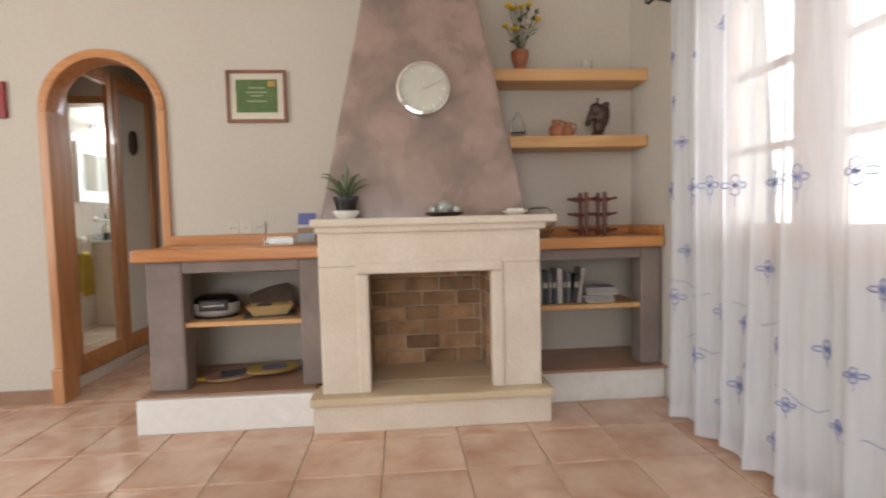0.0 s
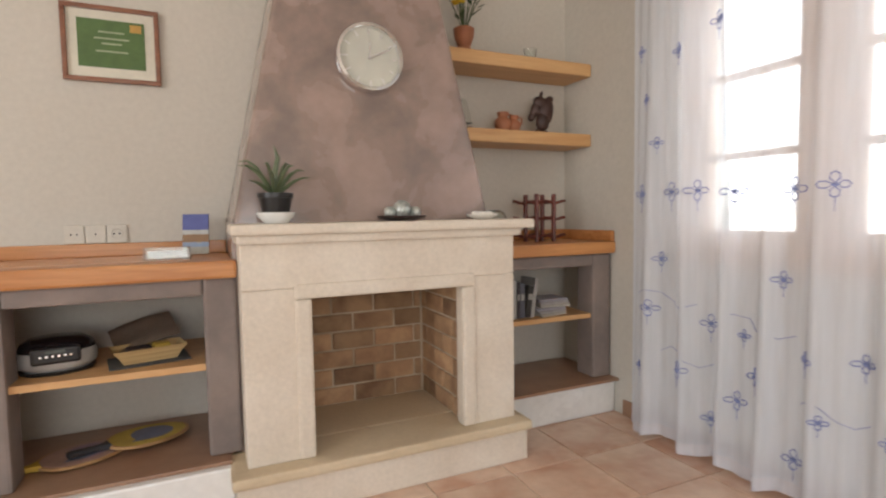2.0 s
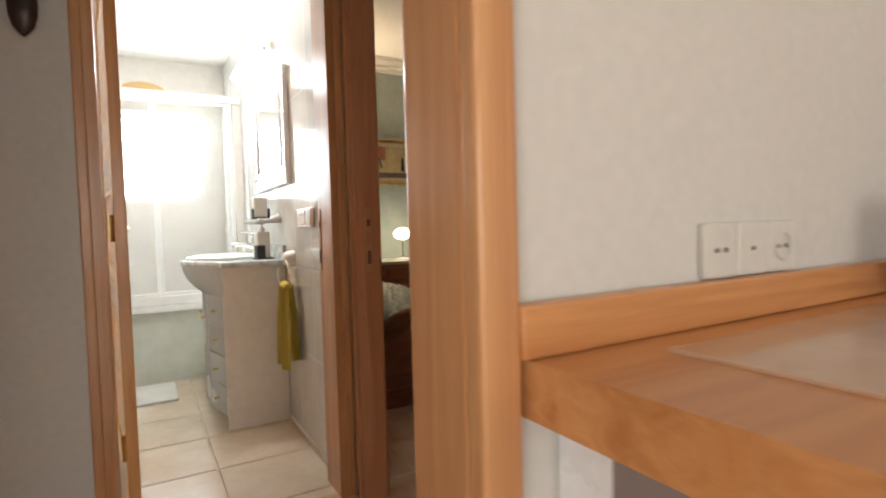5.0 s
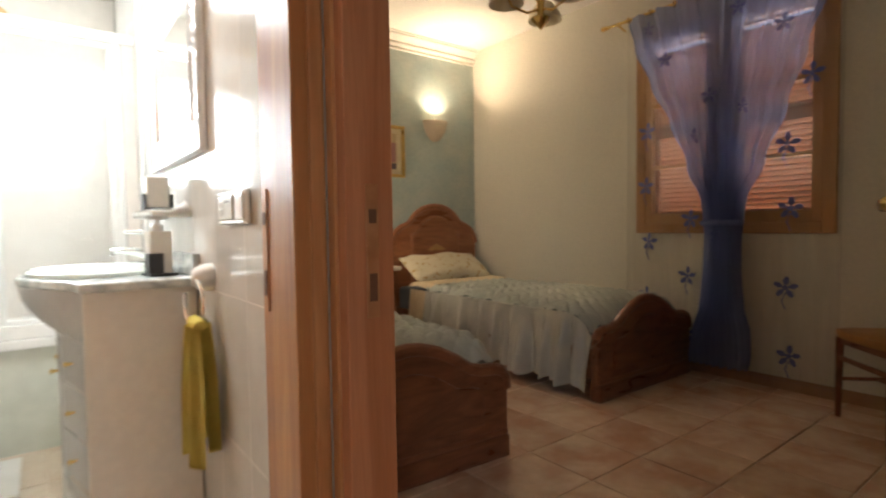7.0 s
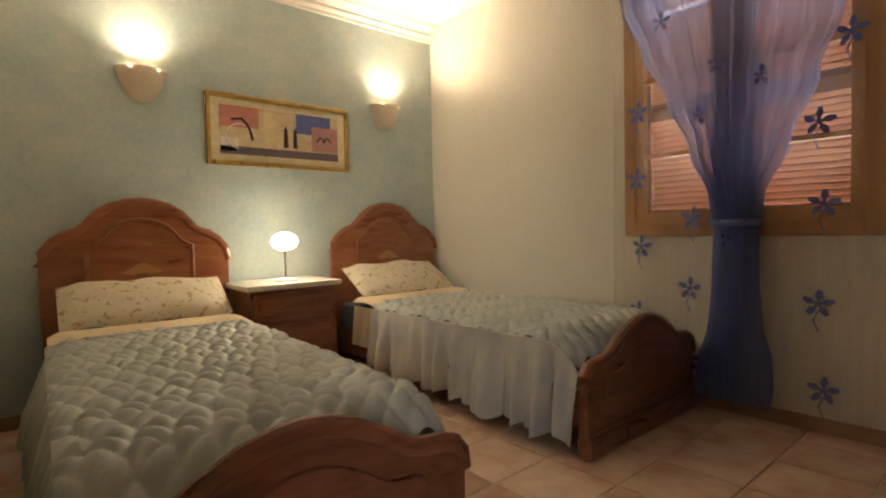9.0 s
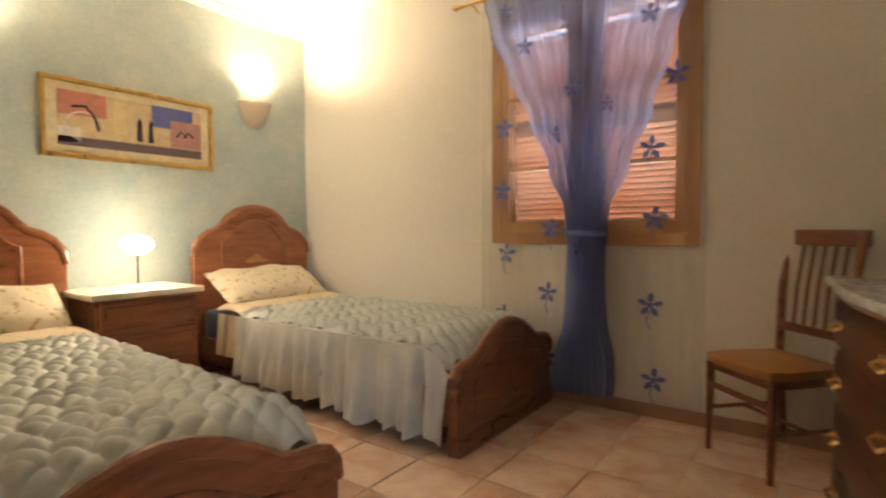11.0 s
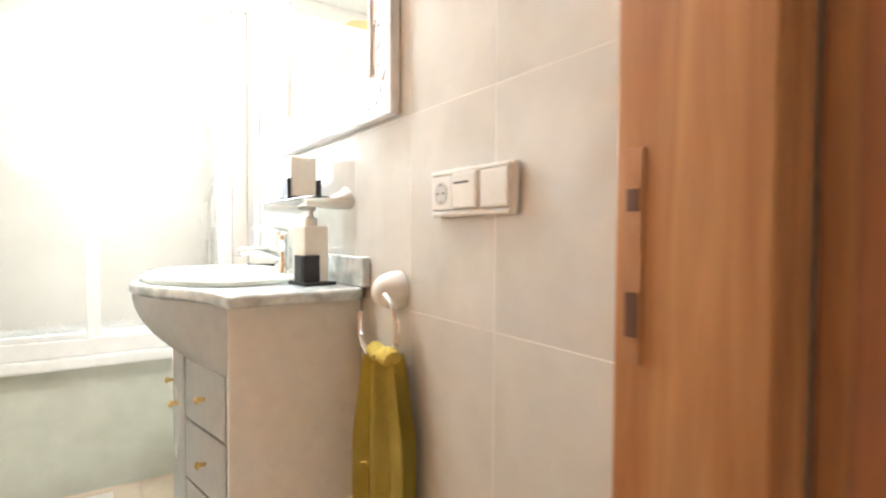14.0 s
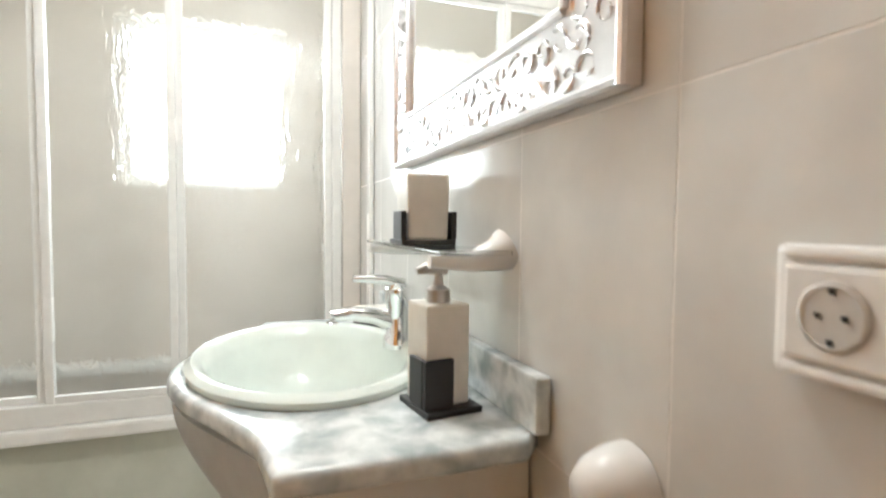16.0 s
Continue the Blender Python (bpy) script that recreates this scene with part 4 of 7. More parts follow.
WICK = material("pale_wicker", (0.60, 0.42, 0.20), 0.7, alt=(0.45, 0.29, 0.12), wood=(1, 1, 40), scale=3, fine=90, bump=0.5)
bk = thing("bread_basket", pose(-0.625, 4.39, 0.524, 0, 0, 14), "flat pale wicker basket with packets in it", "basket")
bb = bmesh.new()
b0 = [(-0.085, -0.045), (0.085, -0.045), (0.085, 0.045), (-0.085, 0.045)]
vs = []
for s, z in ((1.0, 0.0), (1.35, 0.05), (1.40, 0.052), (1.36, 0.045), (1.0, 0.008)):
    vs.append([bb.verts.new((x * s, y * s, z)) for x, y in b0])
for a, c in zip(vs, vs[1:]):
    for i in range(4):
        bb.faces.new((a[i], a[(i + 1) % 4], c[(i + 1) % 4], c[i]))
bb.faces.new(vs[0][::-1]), bb.faces.new(vs[-1])
part("tray", bb, WICK, bk)
part("packet", box(-0.07, 0.01, -0.03, 0.03, 0.012, 0.05, 0.008), ink("dark_packet", (0.05, 0.03, 0.025)), bk)
part("packet", box(0.015, 0.07, -0.03, 0.025, 0.012, 0.055, 0.008), ink("yellow_packet", (0.50, 0.33, 0.05)), bk)
mt = tagged(part("slate_mat", box(-0.13, 0.13, -0.09, 0.09, 0, 0.005, 0.002), ink("slate_grey", (0.07, 0.075, 0.08))), "dark slate mat on the pine shelf", "mat")
mt.matrix_world = pose(-0.625, 4.40, 0.5185, 0, 0, 10)
pp = tagged(part("brown_paper", sheet(lambda u, v: (-0.11 + 0.22 * u, -0.08 + 0.16 * v, 0.012 * math.sin(3 * u) + 0.004 * math.sin(9 * v)), 14, 8, 0.003), ink("kraft_paper", (0.30, 0.22, 0.165))), "folded brown paper leaning on the basket", "paper")
pp.matrix_world = pose(-0.645, 4.50, 0.601, 26, -14, 12)
def bat(m, face, patch, grip, lab):
    """A wooden beach bat: round blade with a printed face and a gripped handle."""
    ob = thing("beach_bat", m, lab, "bat", "beach bats on the ledge")
    rim = [(0.145 * math.cos(a) * (1 + 0.10 * math.cos(a)), 0.105 * math.sin(a)) for a in [2 * math.pi * i / 32 for i in range(32)]]
    part("blade", prism(rim, 0, 0.010, "z", 0.002), ink("bat_rim_" + grip[0], (0.46, 0.27, 0.12)), ob)
    part("printed_face", prism([(x * 0.92, y * 0.92) for x, y in rim], 0.0102, 0.0115, "z"), ink("bat_face_" + grip[0], face), ob)
    part("printed_ring", prism([(0.02 + x * 0.5, y * 0.62) for x, y in rim], 0.0116, 0.0124, "z"), ink("bat_ring_" + grip[0], patch), ob)
    part("printed_swoosh", prism([(-0.06, -0.05), (0.0, -0.065), (0.08, -0.03), (0.03, -0.02), (0.07, 0.03), (-0.01, 0.0)], 0.0125, 0.0132, "z"), ink("bat_mark_" + grip[0], (0.16, 0.18, 0.26)), ob)
    part("handle", prism([(-0.25, -0.014), (-0.245, -0.017), (-0.15, -0.013), (-0.118, -0.03), (-0.118, 0.03), (-0.15, 0.013), (-0.245, 0.017), (-0.25, 0.014)], -0.004, 0.016, "z", 0.005), ink("bat_grip_" + grip[0], grip[1]), ob, grip[0] + " taped handle")
    return ob


bat(pose(-0.86, 4.43, 0.188, 0, 0, 22), (0.46, 0.30, 0.24), (0.36, 0.25, 0.32), ("yellow", (0.62, 0.40, 0.06)), "round beach bat with plum print and yellow handle")
bat(pose(-0.66, 4.47, 0.204, 0, 2, 24), (0.52, 0.37, 0.07), (0.17, 0.18, 0.24), ("black", (0.03, 0.03, 0.035)), "round beach bat with yellow print and black handle")
# right bench: books, magazines
cols = ((0.05, 0.05, 0.06), (0.35, 0.34, 0.32), (0.04, 0.045, 0.05), (0.16, 0.15, 0.15), (0.03, 0.035, 0.05), (0.42, 0.40, 0.37), (0.06, 0.05, 0.05), (0.12, 0.12, 0.14), (0.05, 0.045, 0.04), (0.45, 0.43, 0.40))
xb = 0.80
for k, c in enumerate(cols):
    w = 0.018 + 0.006 * (k % 3)
    bk = thing("book", pose(xb + w / 2, 4.44, 0.518, 0, 0 if k < 8 else 8, 0), "upright paperback in a row on the shelf", "book", "books on the shelf")
    part("cover", box(-w / 2, w / 2, -0.06, 0.07, 0, 0.16 + 0.012 * ((k * 7) % 4), 0.002), ink("book_%d" % k, c), bk)
    part("spine_label", box(-w / 2 + 0.003, w / 2 - 0.003, -0.0612, -0.0598, 0.09, 0.12), ink("label_%d" % k, (0.4, 0.38, 0.34)), bk)
    xb += w + 0.003
rg = random.Random(8)
for k in range(6):
    mg = tagged(part("magazine", box(-0.085, 0.085, -0.07, 0.07, 0, 0.014, 0.004), ink("magazine_%d" % k, (0.45 - 0.06 * (k % 3), 0.42 - 0.05 * (k % 3), 0.36))), "worn magazine in a loose pile", "magazine", "pile of magazines")
    mg.matrix_world = pose(1.17 + rg.uniform(-0.015, 0.015), 4.43, 0.518 + k * 0.0145, 0, 0, rg.uniform(-10, 10))

# ---------- hall ----------
ward = thing("mirror_wardrobe", (0, 0, 0), "hall wardrobe with mirrored doors in pine frames", "wardrobe")
part("base", box(-2.13, -1.955, 4.90, 6.165, 0.0, 0.07, 0.004), WHITE, ward, "white painted base")
part("carcass", box(-2.129, -1.985, 4.95, 6.165, 0.07, 2.12), WOODZ, ward)
for y0, y1 in ((4.96, 5.555), (5.565, 6.16)):
    dr = part("door", box(-1.985, -1.975, y0, y1, 0.08, 2.11), WOODZ, ward)
    for q in ((y0, y0 + 0.075, 0.08, 2.11), (y1 - 0.075, y1, 0.08, 2.11)):
        part("stile", box(-1.978, -1.95, q[0], q[1], q[2], q[3], 0.005), WOODZ, dr)
    for q in ((0.08, 0.20), (2.0, 2.11)):
        part("rail", box(-1.978, -1.95, y0 + 0.075, y1 - 0.075, q[0], q[1], 0.005), WOODX, dr)
    part("mirror", box(-1.974, -1.966, y0 + 0.075, y1 - 0.075, 0.20, 2.0), MIRROR, dr)
mask = tagged(part("carved_mask", lathe([(0, 0), (0.012, 0.012), (0.026, 0.03), (0.034, 0.06), (0.036, 0.10), (0.03, 0.14), (0.033, 0.16), (0.026, 0.195), (0.012, 0.21), (0, 0.212)], 20, sy=0.55), BRONZE), "dark carved wooden mask hung on the wall", "mask")
mask.matrix_world = pose(-1.813, BY - 0.02, 1.585)
smooth(mask)
tagged(part("baseboard_hall", box(-1.95, BX0 - 0.05, BY - 0.012, BY - 0.001, 0, 0.08, 0.003), SKIRT), "brown tile skirting", "skirting", kind="structure")

# lock plates on the bedroom jamb
OLDBR = material("tarnished_brass", (0.50, 0.27, 0.14), 0.4, 0.4, alt=(0.42, 0.21, 0.10), scale=20, fine=60, bump=0.1)
# shade inside the bolt holes, put into the colour of thin blocks on the plate
DIM = material("hole_shade_brown", (0.17, 0.085, 0.05), 0.7, fine=60, bump=0.0)
lk = thing("strike_plate", (0, 0, 0), "brass strike plate let into the jamb", "strike plate")
part("plate", box(SX + 0.035, SX + 0.06, DY1 - 0.033, DY1 - 0.0285, 0.86, 1.10, 0.001), OLDBR, lk)
for z0, z1 in ((0.89, 0.94), (1.03, 1.055)):
    part("bolt_hole", box(SX + 0.04, SX + 0.055, DY1 - 0.0345, DY1 - 0.0322, z0, z1), DIM, lk)
lk2 = thing("strike_plate", (0, 0, 0), "steel strike plate on the bathroom jamb", "strike plate")
part("plate", box(BX1 - 0.033, BX1 - 0.0285, BY + 0.13, BY + 0.155, 0.86, 1.10, 0.001), OLDBR, lk2)
for z0, z1 in ((0.89, 0.94), (1.03, 1.055)):
    part("bolt_hole", box(BX1 - 0.0345, BX1 - 0.0322, BY + 0.135, BY + 0.15, z0, z1), DIM, lk2)

# ---------- doors ----------
def panel_door(name, m, w, h, label, hinge_right=True):
    """A pine door leaf along local +x from its hinge, thickness along y, with three fielded panels."""
    ob = thing(name, m, label, "door", kind="structure")
    t = 0.038
    st = 0.115
    for a, c in ((0, st), (w - st, w)):
        part("stile", box(a, c, -t, 0, 0.008, h, 0.004), DOORZ, ob)
    rails = ((0.008, 0.22), (0.785, 0.90), (1.19, 1.30), (h - 0.115, h))
    for a, c in rails:
        part("rail", box(st, w - st, -t + 0.001, -0.001, a, c, 0.004), DOORR, ob)
    for (a0, a1), (c0, c1) in zip(rails, rails[1:]):
        pn = part("panel", box(st - 0.01, w - st + 0.01, -t + 0.012, -0.012, a1 - 0.005, c0 + 0.005), DOORX, ob)
        for f0, f1, y in ((-t + 0.0095, -t + 0.013, -t + 0.008), (-0.013, -0.0095, -0.008)):
            part("field", box(st + 0.04, w - st - 0.04, f0, f1, a1 + 0.045, c0 - 0.045, 0.003), DOORX, pn)
            e = st + 0.002
            for q in ((e, w - e, a1, a1 + 0.018), (e, w - e, c0 - 0.018, c0), (e, e + 0.018, a1 + 0.018, c0 - 0.018), (w - e - 0.018, w - e, a1 + 0.018, c0 - 0.018)):
                part("bead", box(q[0], q[1], y - 0.005, y + 0.005, q[2], q[3], 0.004), DOORZ, pn)
    for s, y in ((1, 0.0), (-1, -t)):
        pl = part("handle_plate", box(w - 0.072, w - 0.03, min(y, y + s * 0.006), max(y, y + s * 0.006), 0.865, 1.155, 0.003), BRASS, ob, "polished brass back plate")
        hy = y + s * 0.045
        part("handle", tube([(w - 0.05, y + s * 0.004, 1.045), (w - 0.05, hy, 1.045), (w - 0.075, hy + s * 0.006, 1.047), (w - 0.12, hy, 1.04), (w - 0.165, hy - s * 0.004, 1.047)], 0.009, 10, taper=[0.012, 0.011, 0.011, 0.009, 0.007]), BRASS, pl, "curved brass lever")
        part("keyhole", box(w - 0.053, w - 0.047, min(y, y + s * 0.008), max(y, y + s * 0.008), 0.91, 0.935), BLACK, pl)
    for z in (0.25, 1.0, 1.8):
        part("hinge", tube([(0.0, 0.006, z), (0.0, 0.006, z + 0.09)], 0.008, 8), BRASS, ob)
    return ob


panel_door("door_1", pose(SI + 0.005, DY0 + 0.03, 0, 0, 0, 38), 0.66, 2.02, "honey pine panel door standing open into the bedroom")
panel_door("door_2", pose(BX0 + 0.05, BY + 0.18, 0, 0, 0, 96), 0.68, 2.02, "pine panel door opened into the bathroom")

# ---------- bedroom ----------
SATIN = material("sage_satin_quilt", (0.46, 0.485, 0.445), 0.38, alt=(0.38, 0.41, 0.385), scale=5, fine=120, bump=0.12)
RUFFLE = material("grey_cream_satin", (0.53, 0.515, 0.45), 0.36, alt=(0.42, 0.42, 0.395), scale=5, fine=120, bump=0.1)
LINEN = material("cream_linen", (0.70, 0.58, 0.40), 0.8, alt=(0.64, 0.51, 0.34), scale=5, fine=150, bump=0.15)
BASEC = material("grey_blue_base", (0.16, 0.17, 0.20), 0.8, alt=(0.12, 0.13, 0.155), scale=6, fine=120, bump=0.2)
PILLOWM = material("floral_pillow_cotton", (0.64, 0.57, 0.43), 0.8, alt=(0.46, 0.29, 0.11), scale=27, detail=2, fine=120, bump=0.15, spread=0.16)
for e in PILLOWM.node_tree.nodes:
    if e.type == "VALTORGB":
        e.color_ramp.elements[0].position, e.color_ramp.elements[1].position = 0.34, 0.42


def mirrored(pts):
    return pts + [(-x, z) for x, z in reversed(pts) if x > 1e-4]


def bed(cx, w, yh, yf, open_side, label, low=0.88):
    ob = thing("bed", (cx, yh, 0), label, "bed", "twin beds")
    hw = w / 2
    L = yh - yf
    k = hw / 0.49
    head = [(-0.49, 0.10), (-0.49, 0.86), (-0.475, 0.93), (-0.43, 0.99), (-0.37, 1.03), (-0.31, 1.05), (-0.27, 1.085), (-0.22, 1.145), (-0.15, 1.19), (-0.07, 1.213), (0.0, 1.22)]
    full = [(x * k, z) for x, z in head] + [(-x * k, z) for x, z in reversed(head[:-1])]
    hb = part("headboard", prism(full, -0.055, -0.01, "y", 0.008), MIDW, ob, "walnut headboard with a shaped crest")
    edge = full[1:-1]
    part("crest_moulding", tube([(x, -0.045, z - 0.004) for x, z in edge], 0.026, 10), MIDW, hb)
    inner = [(x * 0.74, 0.60 + (z - 0.60) * 0.83) for x, z in edge[3:-3]]
    part("inner_moulding", tube([(x, -0.058, z) for x, z in [(edge[3][0] * 0.74, 0.5)] + inner + [(edge[-4][0] * 0.74, 0.5)]], 0.011, 8), MIDW, hb)
    part("carved_panel", prism([(x * 0.93, z - 0.012) for x, z in [(inner[0][0], 0.5)] + inner + [(inner[-1][0], 0.5)]], -0.062, -0.05, "y"), MIDW, hb)
    part("inlay_spray", prism([(-0.11, 0.80), (-0.05, 0.835), (0, 0.86), (0.05, 0.835), (0.11, 0.80), (0.05, 0.79), (0, 0.80), (-0.05, 0.79)], -0.0645, -0.061, "y"), material("pale_inlay", (0.42, 0.22, 0.08), 0.35, fine=30, bump=0.02) if "pale_inlay" not in bpy.data.materials else bpy.data.materials["pale_inlay"], hb, "pale wood inlay spray")
    foot = [(-0.50, 0.03), (-0.50, 0.36), (-0.495, 0.42), (-0.47, 0.455), (-0.43, 0.47), (-0.36, 0.475), (-0.30, 0.495), (-0.23, 0.55), (-0.14, 0.605), (-0.06, 0.632), (0, 0.64)]
    foot = [(x, z * low) for x, z in foot]
    ff = [(x * k, z) for x, z in foot] + [(-x * k, z) for x, z in reversed(foot[:-1])]
    fy = -L
    fb = part("footboard", prism(ff, fy, fy + 0.05, "y", 0.008), DARKW, ob, "walnut footboard with a shaped top")
    fe = ff[1:-1]
    part("crest_moulding", tube([(x, fy + 0.02, z - 0.006) for x, z in fe], 0.03, 10), DARKW, fb)
    part("raised_panel", prism([(x * 0.72, 0.17 + (z - 0.17) * 0.74) for x, z in [(ff[0][0], 0.17)] + fe + [(ff[-1][0], 0.17)]], fy - 0.012, fy + 0.01, "y", 0.006), DARKW, fb)
    part("base_moulding", box(-hw - 0.012, hw + 0.012, fy - 0.016, fy + 0.06, 0.0, 0.10, 0.014), DARKW, fb)
    part("base_bead", box(-hw - 0.006, hw + 0.006, fy - 0.010, fy + 0.055, 0.10, 0.125, 0.008), DARKW, fb)
    for s in (-1, 1):
        part("side_rail", box(s * (hw - 0.035) - 0.012, s * (hw - 0.035) + 0.012, fy + 0.05, -0.055, 0.12, 0.30, 0.006), DARKW, ob)
        part("bed_leg", box(s * (hw - 0.03) - 0.03, s * (hw - 0.03) + 0.03, -0.10, -0.02, 0.0, 0.12, 0.01), DARKW, ob)
    # bedding
    mt = tagged(part("mattress", box(cx - hw + 0.05, cx + hw - 0.05, yf + 0.20, yh - 0.07, 0.22, 0.485, 0.045, 3), BASEC), "mattress in a grey-blue cover on the bed", "mattress", "bedding")
    s = open_side
    y0, y1 = yf + 0.065, yh - 0.56
    q = 0.094

    def dip(y):
        return 0.11 * max(0.0, 1 - (y - y0) / 0.17) ** 2

    def quilt(u, v):
        x, y = (-hw + 0.008) + u * (2 * hw - 0.016), y0 + v * (y1 - y0)
        wav = 0.02 * math.sin(y * 26)
        a, c = (x + wav + y * 0.72) / q, (x + wav - y * 0.72) / q
        puff = (abs(math.sin(math.pi * a)) * abs(math.sin(math.pi * c))) ** 0.45
        r = max(0.0, abs(x) - (hw - 0.11)) / 0.11
        return (cx + x, y, 0.512 + 0.032 * puff - dip(y) - 0.045 * r * r - 0.012 * noise.noise((x * 3, y * 3, cx)))

    sp = thing("bedspread", (0, 0, 0), "quilted sage satin bedspread with a gathered skirt", "bedspread", "bedding")
    smooth(part("quilted_top", sheet(quilt, 110, 180), SATIN, sp, "quilted grey-green satin"), 180)

    def drop(side):
        def f(u, v):
            y = y0 - 0.005 + u * (y1 - y0 + 0.005)
            g = math.sin(y * 40 + 2.6 * math.sin(y * 6.1) + 0.7 * v) + 0.5 * math.sin(y * 73 + 1.5 * math.sin(y * 11)) * (0.4 + v) + 0.8 * math.sin(y * 17 + 3 * math.sin(y * 4.3)) * v
            amp = 0.004 + 0.032 * min(1, v * 1.6)
            return (cx + side * (hw - 0.012 + 0.05 * v ** 0.7 + amp * g), y, 0.484 - dip(y) * (1 - v) - 0.385 * v + 0.014 * math.sin(y * 46 + 2.2 * math.sin(y * 7.3)) * v - 0.03 * v * math.sin(y * 1.9))
        return f

    smooth(part("gathered_skirt", sheet(drop(s), 260, 16), RUFFLE, sp, "gathered grey-cream satin skirt"), 180)
    smooth(part("skirt_back", sheet(drop(-s), 120, 8), RUFFLE, sp), 180)
    smooth(part("piping", tube([(cx + s * (hw - 0.012), y0 + 0.02 + (y1 - y0 - 0.02) * i / 40, 0.487 - dip(y0 + 0.02 + (y1 - y0 - 0.02) * i / 40) + 0.002 * math.sin(i * 1.7)) for i in range(41)], 0.006, 6), RUFFLE, sp))

    def fold_top(u, v):
        x = (-hw + 0.02) + u * (2 * hw - 0.04)
        r = max(0.0, abs(x) - (hw - 0.1)) / 0.1
        y = y1 - 0.03 + v * 0.30
        return (cx + x, y, 0.537 + 0.012 * math.sin(v * 3.1) - 0.05 * r * r + 0.006 * noise.noise((x * 8, y * 8, 2)))

    st = thing("bed_sheet", (0, 0, 0), "cream sheet folded back under the pillow", "sheet", "bedding")
    smooth(part("fold", sheet(fold_top, 40, 14), LINEN, st), 180)

    def fold_side(u, v):
        y = y1 - 0.03 + u * 0.26
        return (cx + s * (hw - 0.02 + 0.03 * v + 0.006 * math.sin(y * 60)), y, 0.487 - 0.27 * v)

    smooth(part("overhang", sheet(fold_side, 24, 8), LINEN, st), 180)
    pts = (24, 14)

    def pil(side):
        def f(u, v):
            x, y = 2 * u - 1, 2 * v - 1
            h = max(0.0, (1 - abs(x) ** 3.2)) ** 0.5 * max(0.0, (1 - abs(y) ** 2.6)) ** 0.5
            return (x * (hw - 0.07) * (1 - 0.05 * (1 - y * y) * 0), y * 0.185 + 0.012 * math.sin(x * 7), side * 0.075 * h + 0.012 * noise.noise((x * 4, y * 3, side + cx)))
        return f

    pb = sheet(pil(1), *pts)
    join(pb, sheet(pil(-1), *pts))
    pw = tagged(smooth(part("pillow", pb, PILLOWM), 180), "plump floral cotton pillow leaning on the headboard", "pillow", "bedding")
    pw.matrix_world = pose(cx, yh - 0.21, 0.645, 32, 0, 0)
    return ob


bed(1.70, 1.0, 9.37, 7.10, -1, "single walnut bed with carved headboard beside the window")
known = set(scene.objects)
bed(-0.11, 0.98, 9.37, 6.97, 1, "single walnut bed with carved headboard by the door", 0.85)
turn = Matrix.Translation((-0.11, 8.2, 0)) @ Matrix.Rotation(math.radians(-3.0), 4, "Z") @ Matrix.Translation((0.11, -8.2, 0))
for o in set(scene.objects) - known:
    if o.parent is None:
        o.matrix_basis = turn @ o.matrix_basis

# nightstand and lamp
ns = thing("nightstand", (0.725, 9.39, 0), "walnut nightstand with three drawers and marble top", "nightstand")
part("body", box(-0.285, 0.285, -0.45, 0, 0.07, 0.665, 0.006), MIDW, ns)
part("plinth", box(-0.30, 0.30, -0.47, 0, 0, 0.075, 0.012), DARKW, ns)
for k in range(3):
    z = 0.095 + k * 0.19
    d = part("drawer", box(-0.265, 0.265, -0.466, -0.445, z, z + 0.172, 0.006), MIDW, ns)
    part("drawer_edge", box(-0.245, 0.245, -0.47, -0.46, z + 0.02, z + 0.152, 0.005), DARKW, d)
    part("drawer_field", box(-0.235, 0.235, -0.473, -0.463, z + 0.03, z + 0.142, 0.004), MIDW, d)
    for x in (-0.11, 0.11) if k == 2 else (-0.11, 0.11):
        part("knob", lathe([(0, 0), (0.008, 0.002), (0.011, 0.01), (0, 0.013)], 10, (x, -0.478, z + 0.08)), BRASS, d)
part("marble_top", box(-0.315, 0.315, -0.49, 0, 0.665, 0.70, 0.008), MARBLE_W, ns, "cream marble top")
lampob = thing("table_lamp", (0.745, 9.12, 0.70), "small lit globe table lamp on a slim stem", "lamp")
smooth(part("foot", lathe([(0, 0), (0.075, 0), (0.078, 0.008), (0.03, 0.02), (0, 0.022)], 32), WHITE, lampob))
part("stem", tube([(0, 0, 0.018), (0, 0, 0.21)], 0.006), CHROME, lampob)
GLOW = material("lit_globe_glass", (0.9, 0.85, 0.75), 0.3, emit=(1.0, 0.86, 0.62), power=9.0, bump=0.0)
smooth(part("globe", lathe([(0.02, 0.20), (0.06, 0.215), (0.085, 0.245), (0.088, 0.262), (0.075, 0.29), (0.035, 0.315), (0, 0.32)], 32), GLOW, lampob, "glowing flattened glass globe"))
lamp("table_lamp_light", "POINT", Matrix.Translation((0.745, 8.98, 0.96)), 2.7, WARM, 0.06)

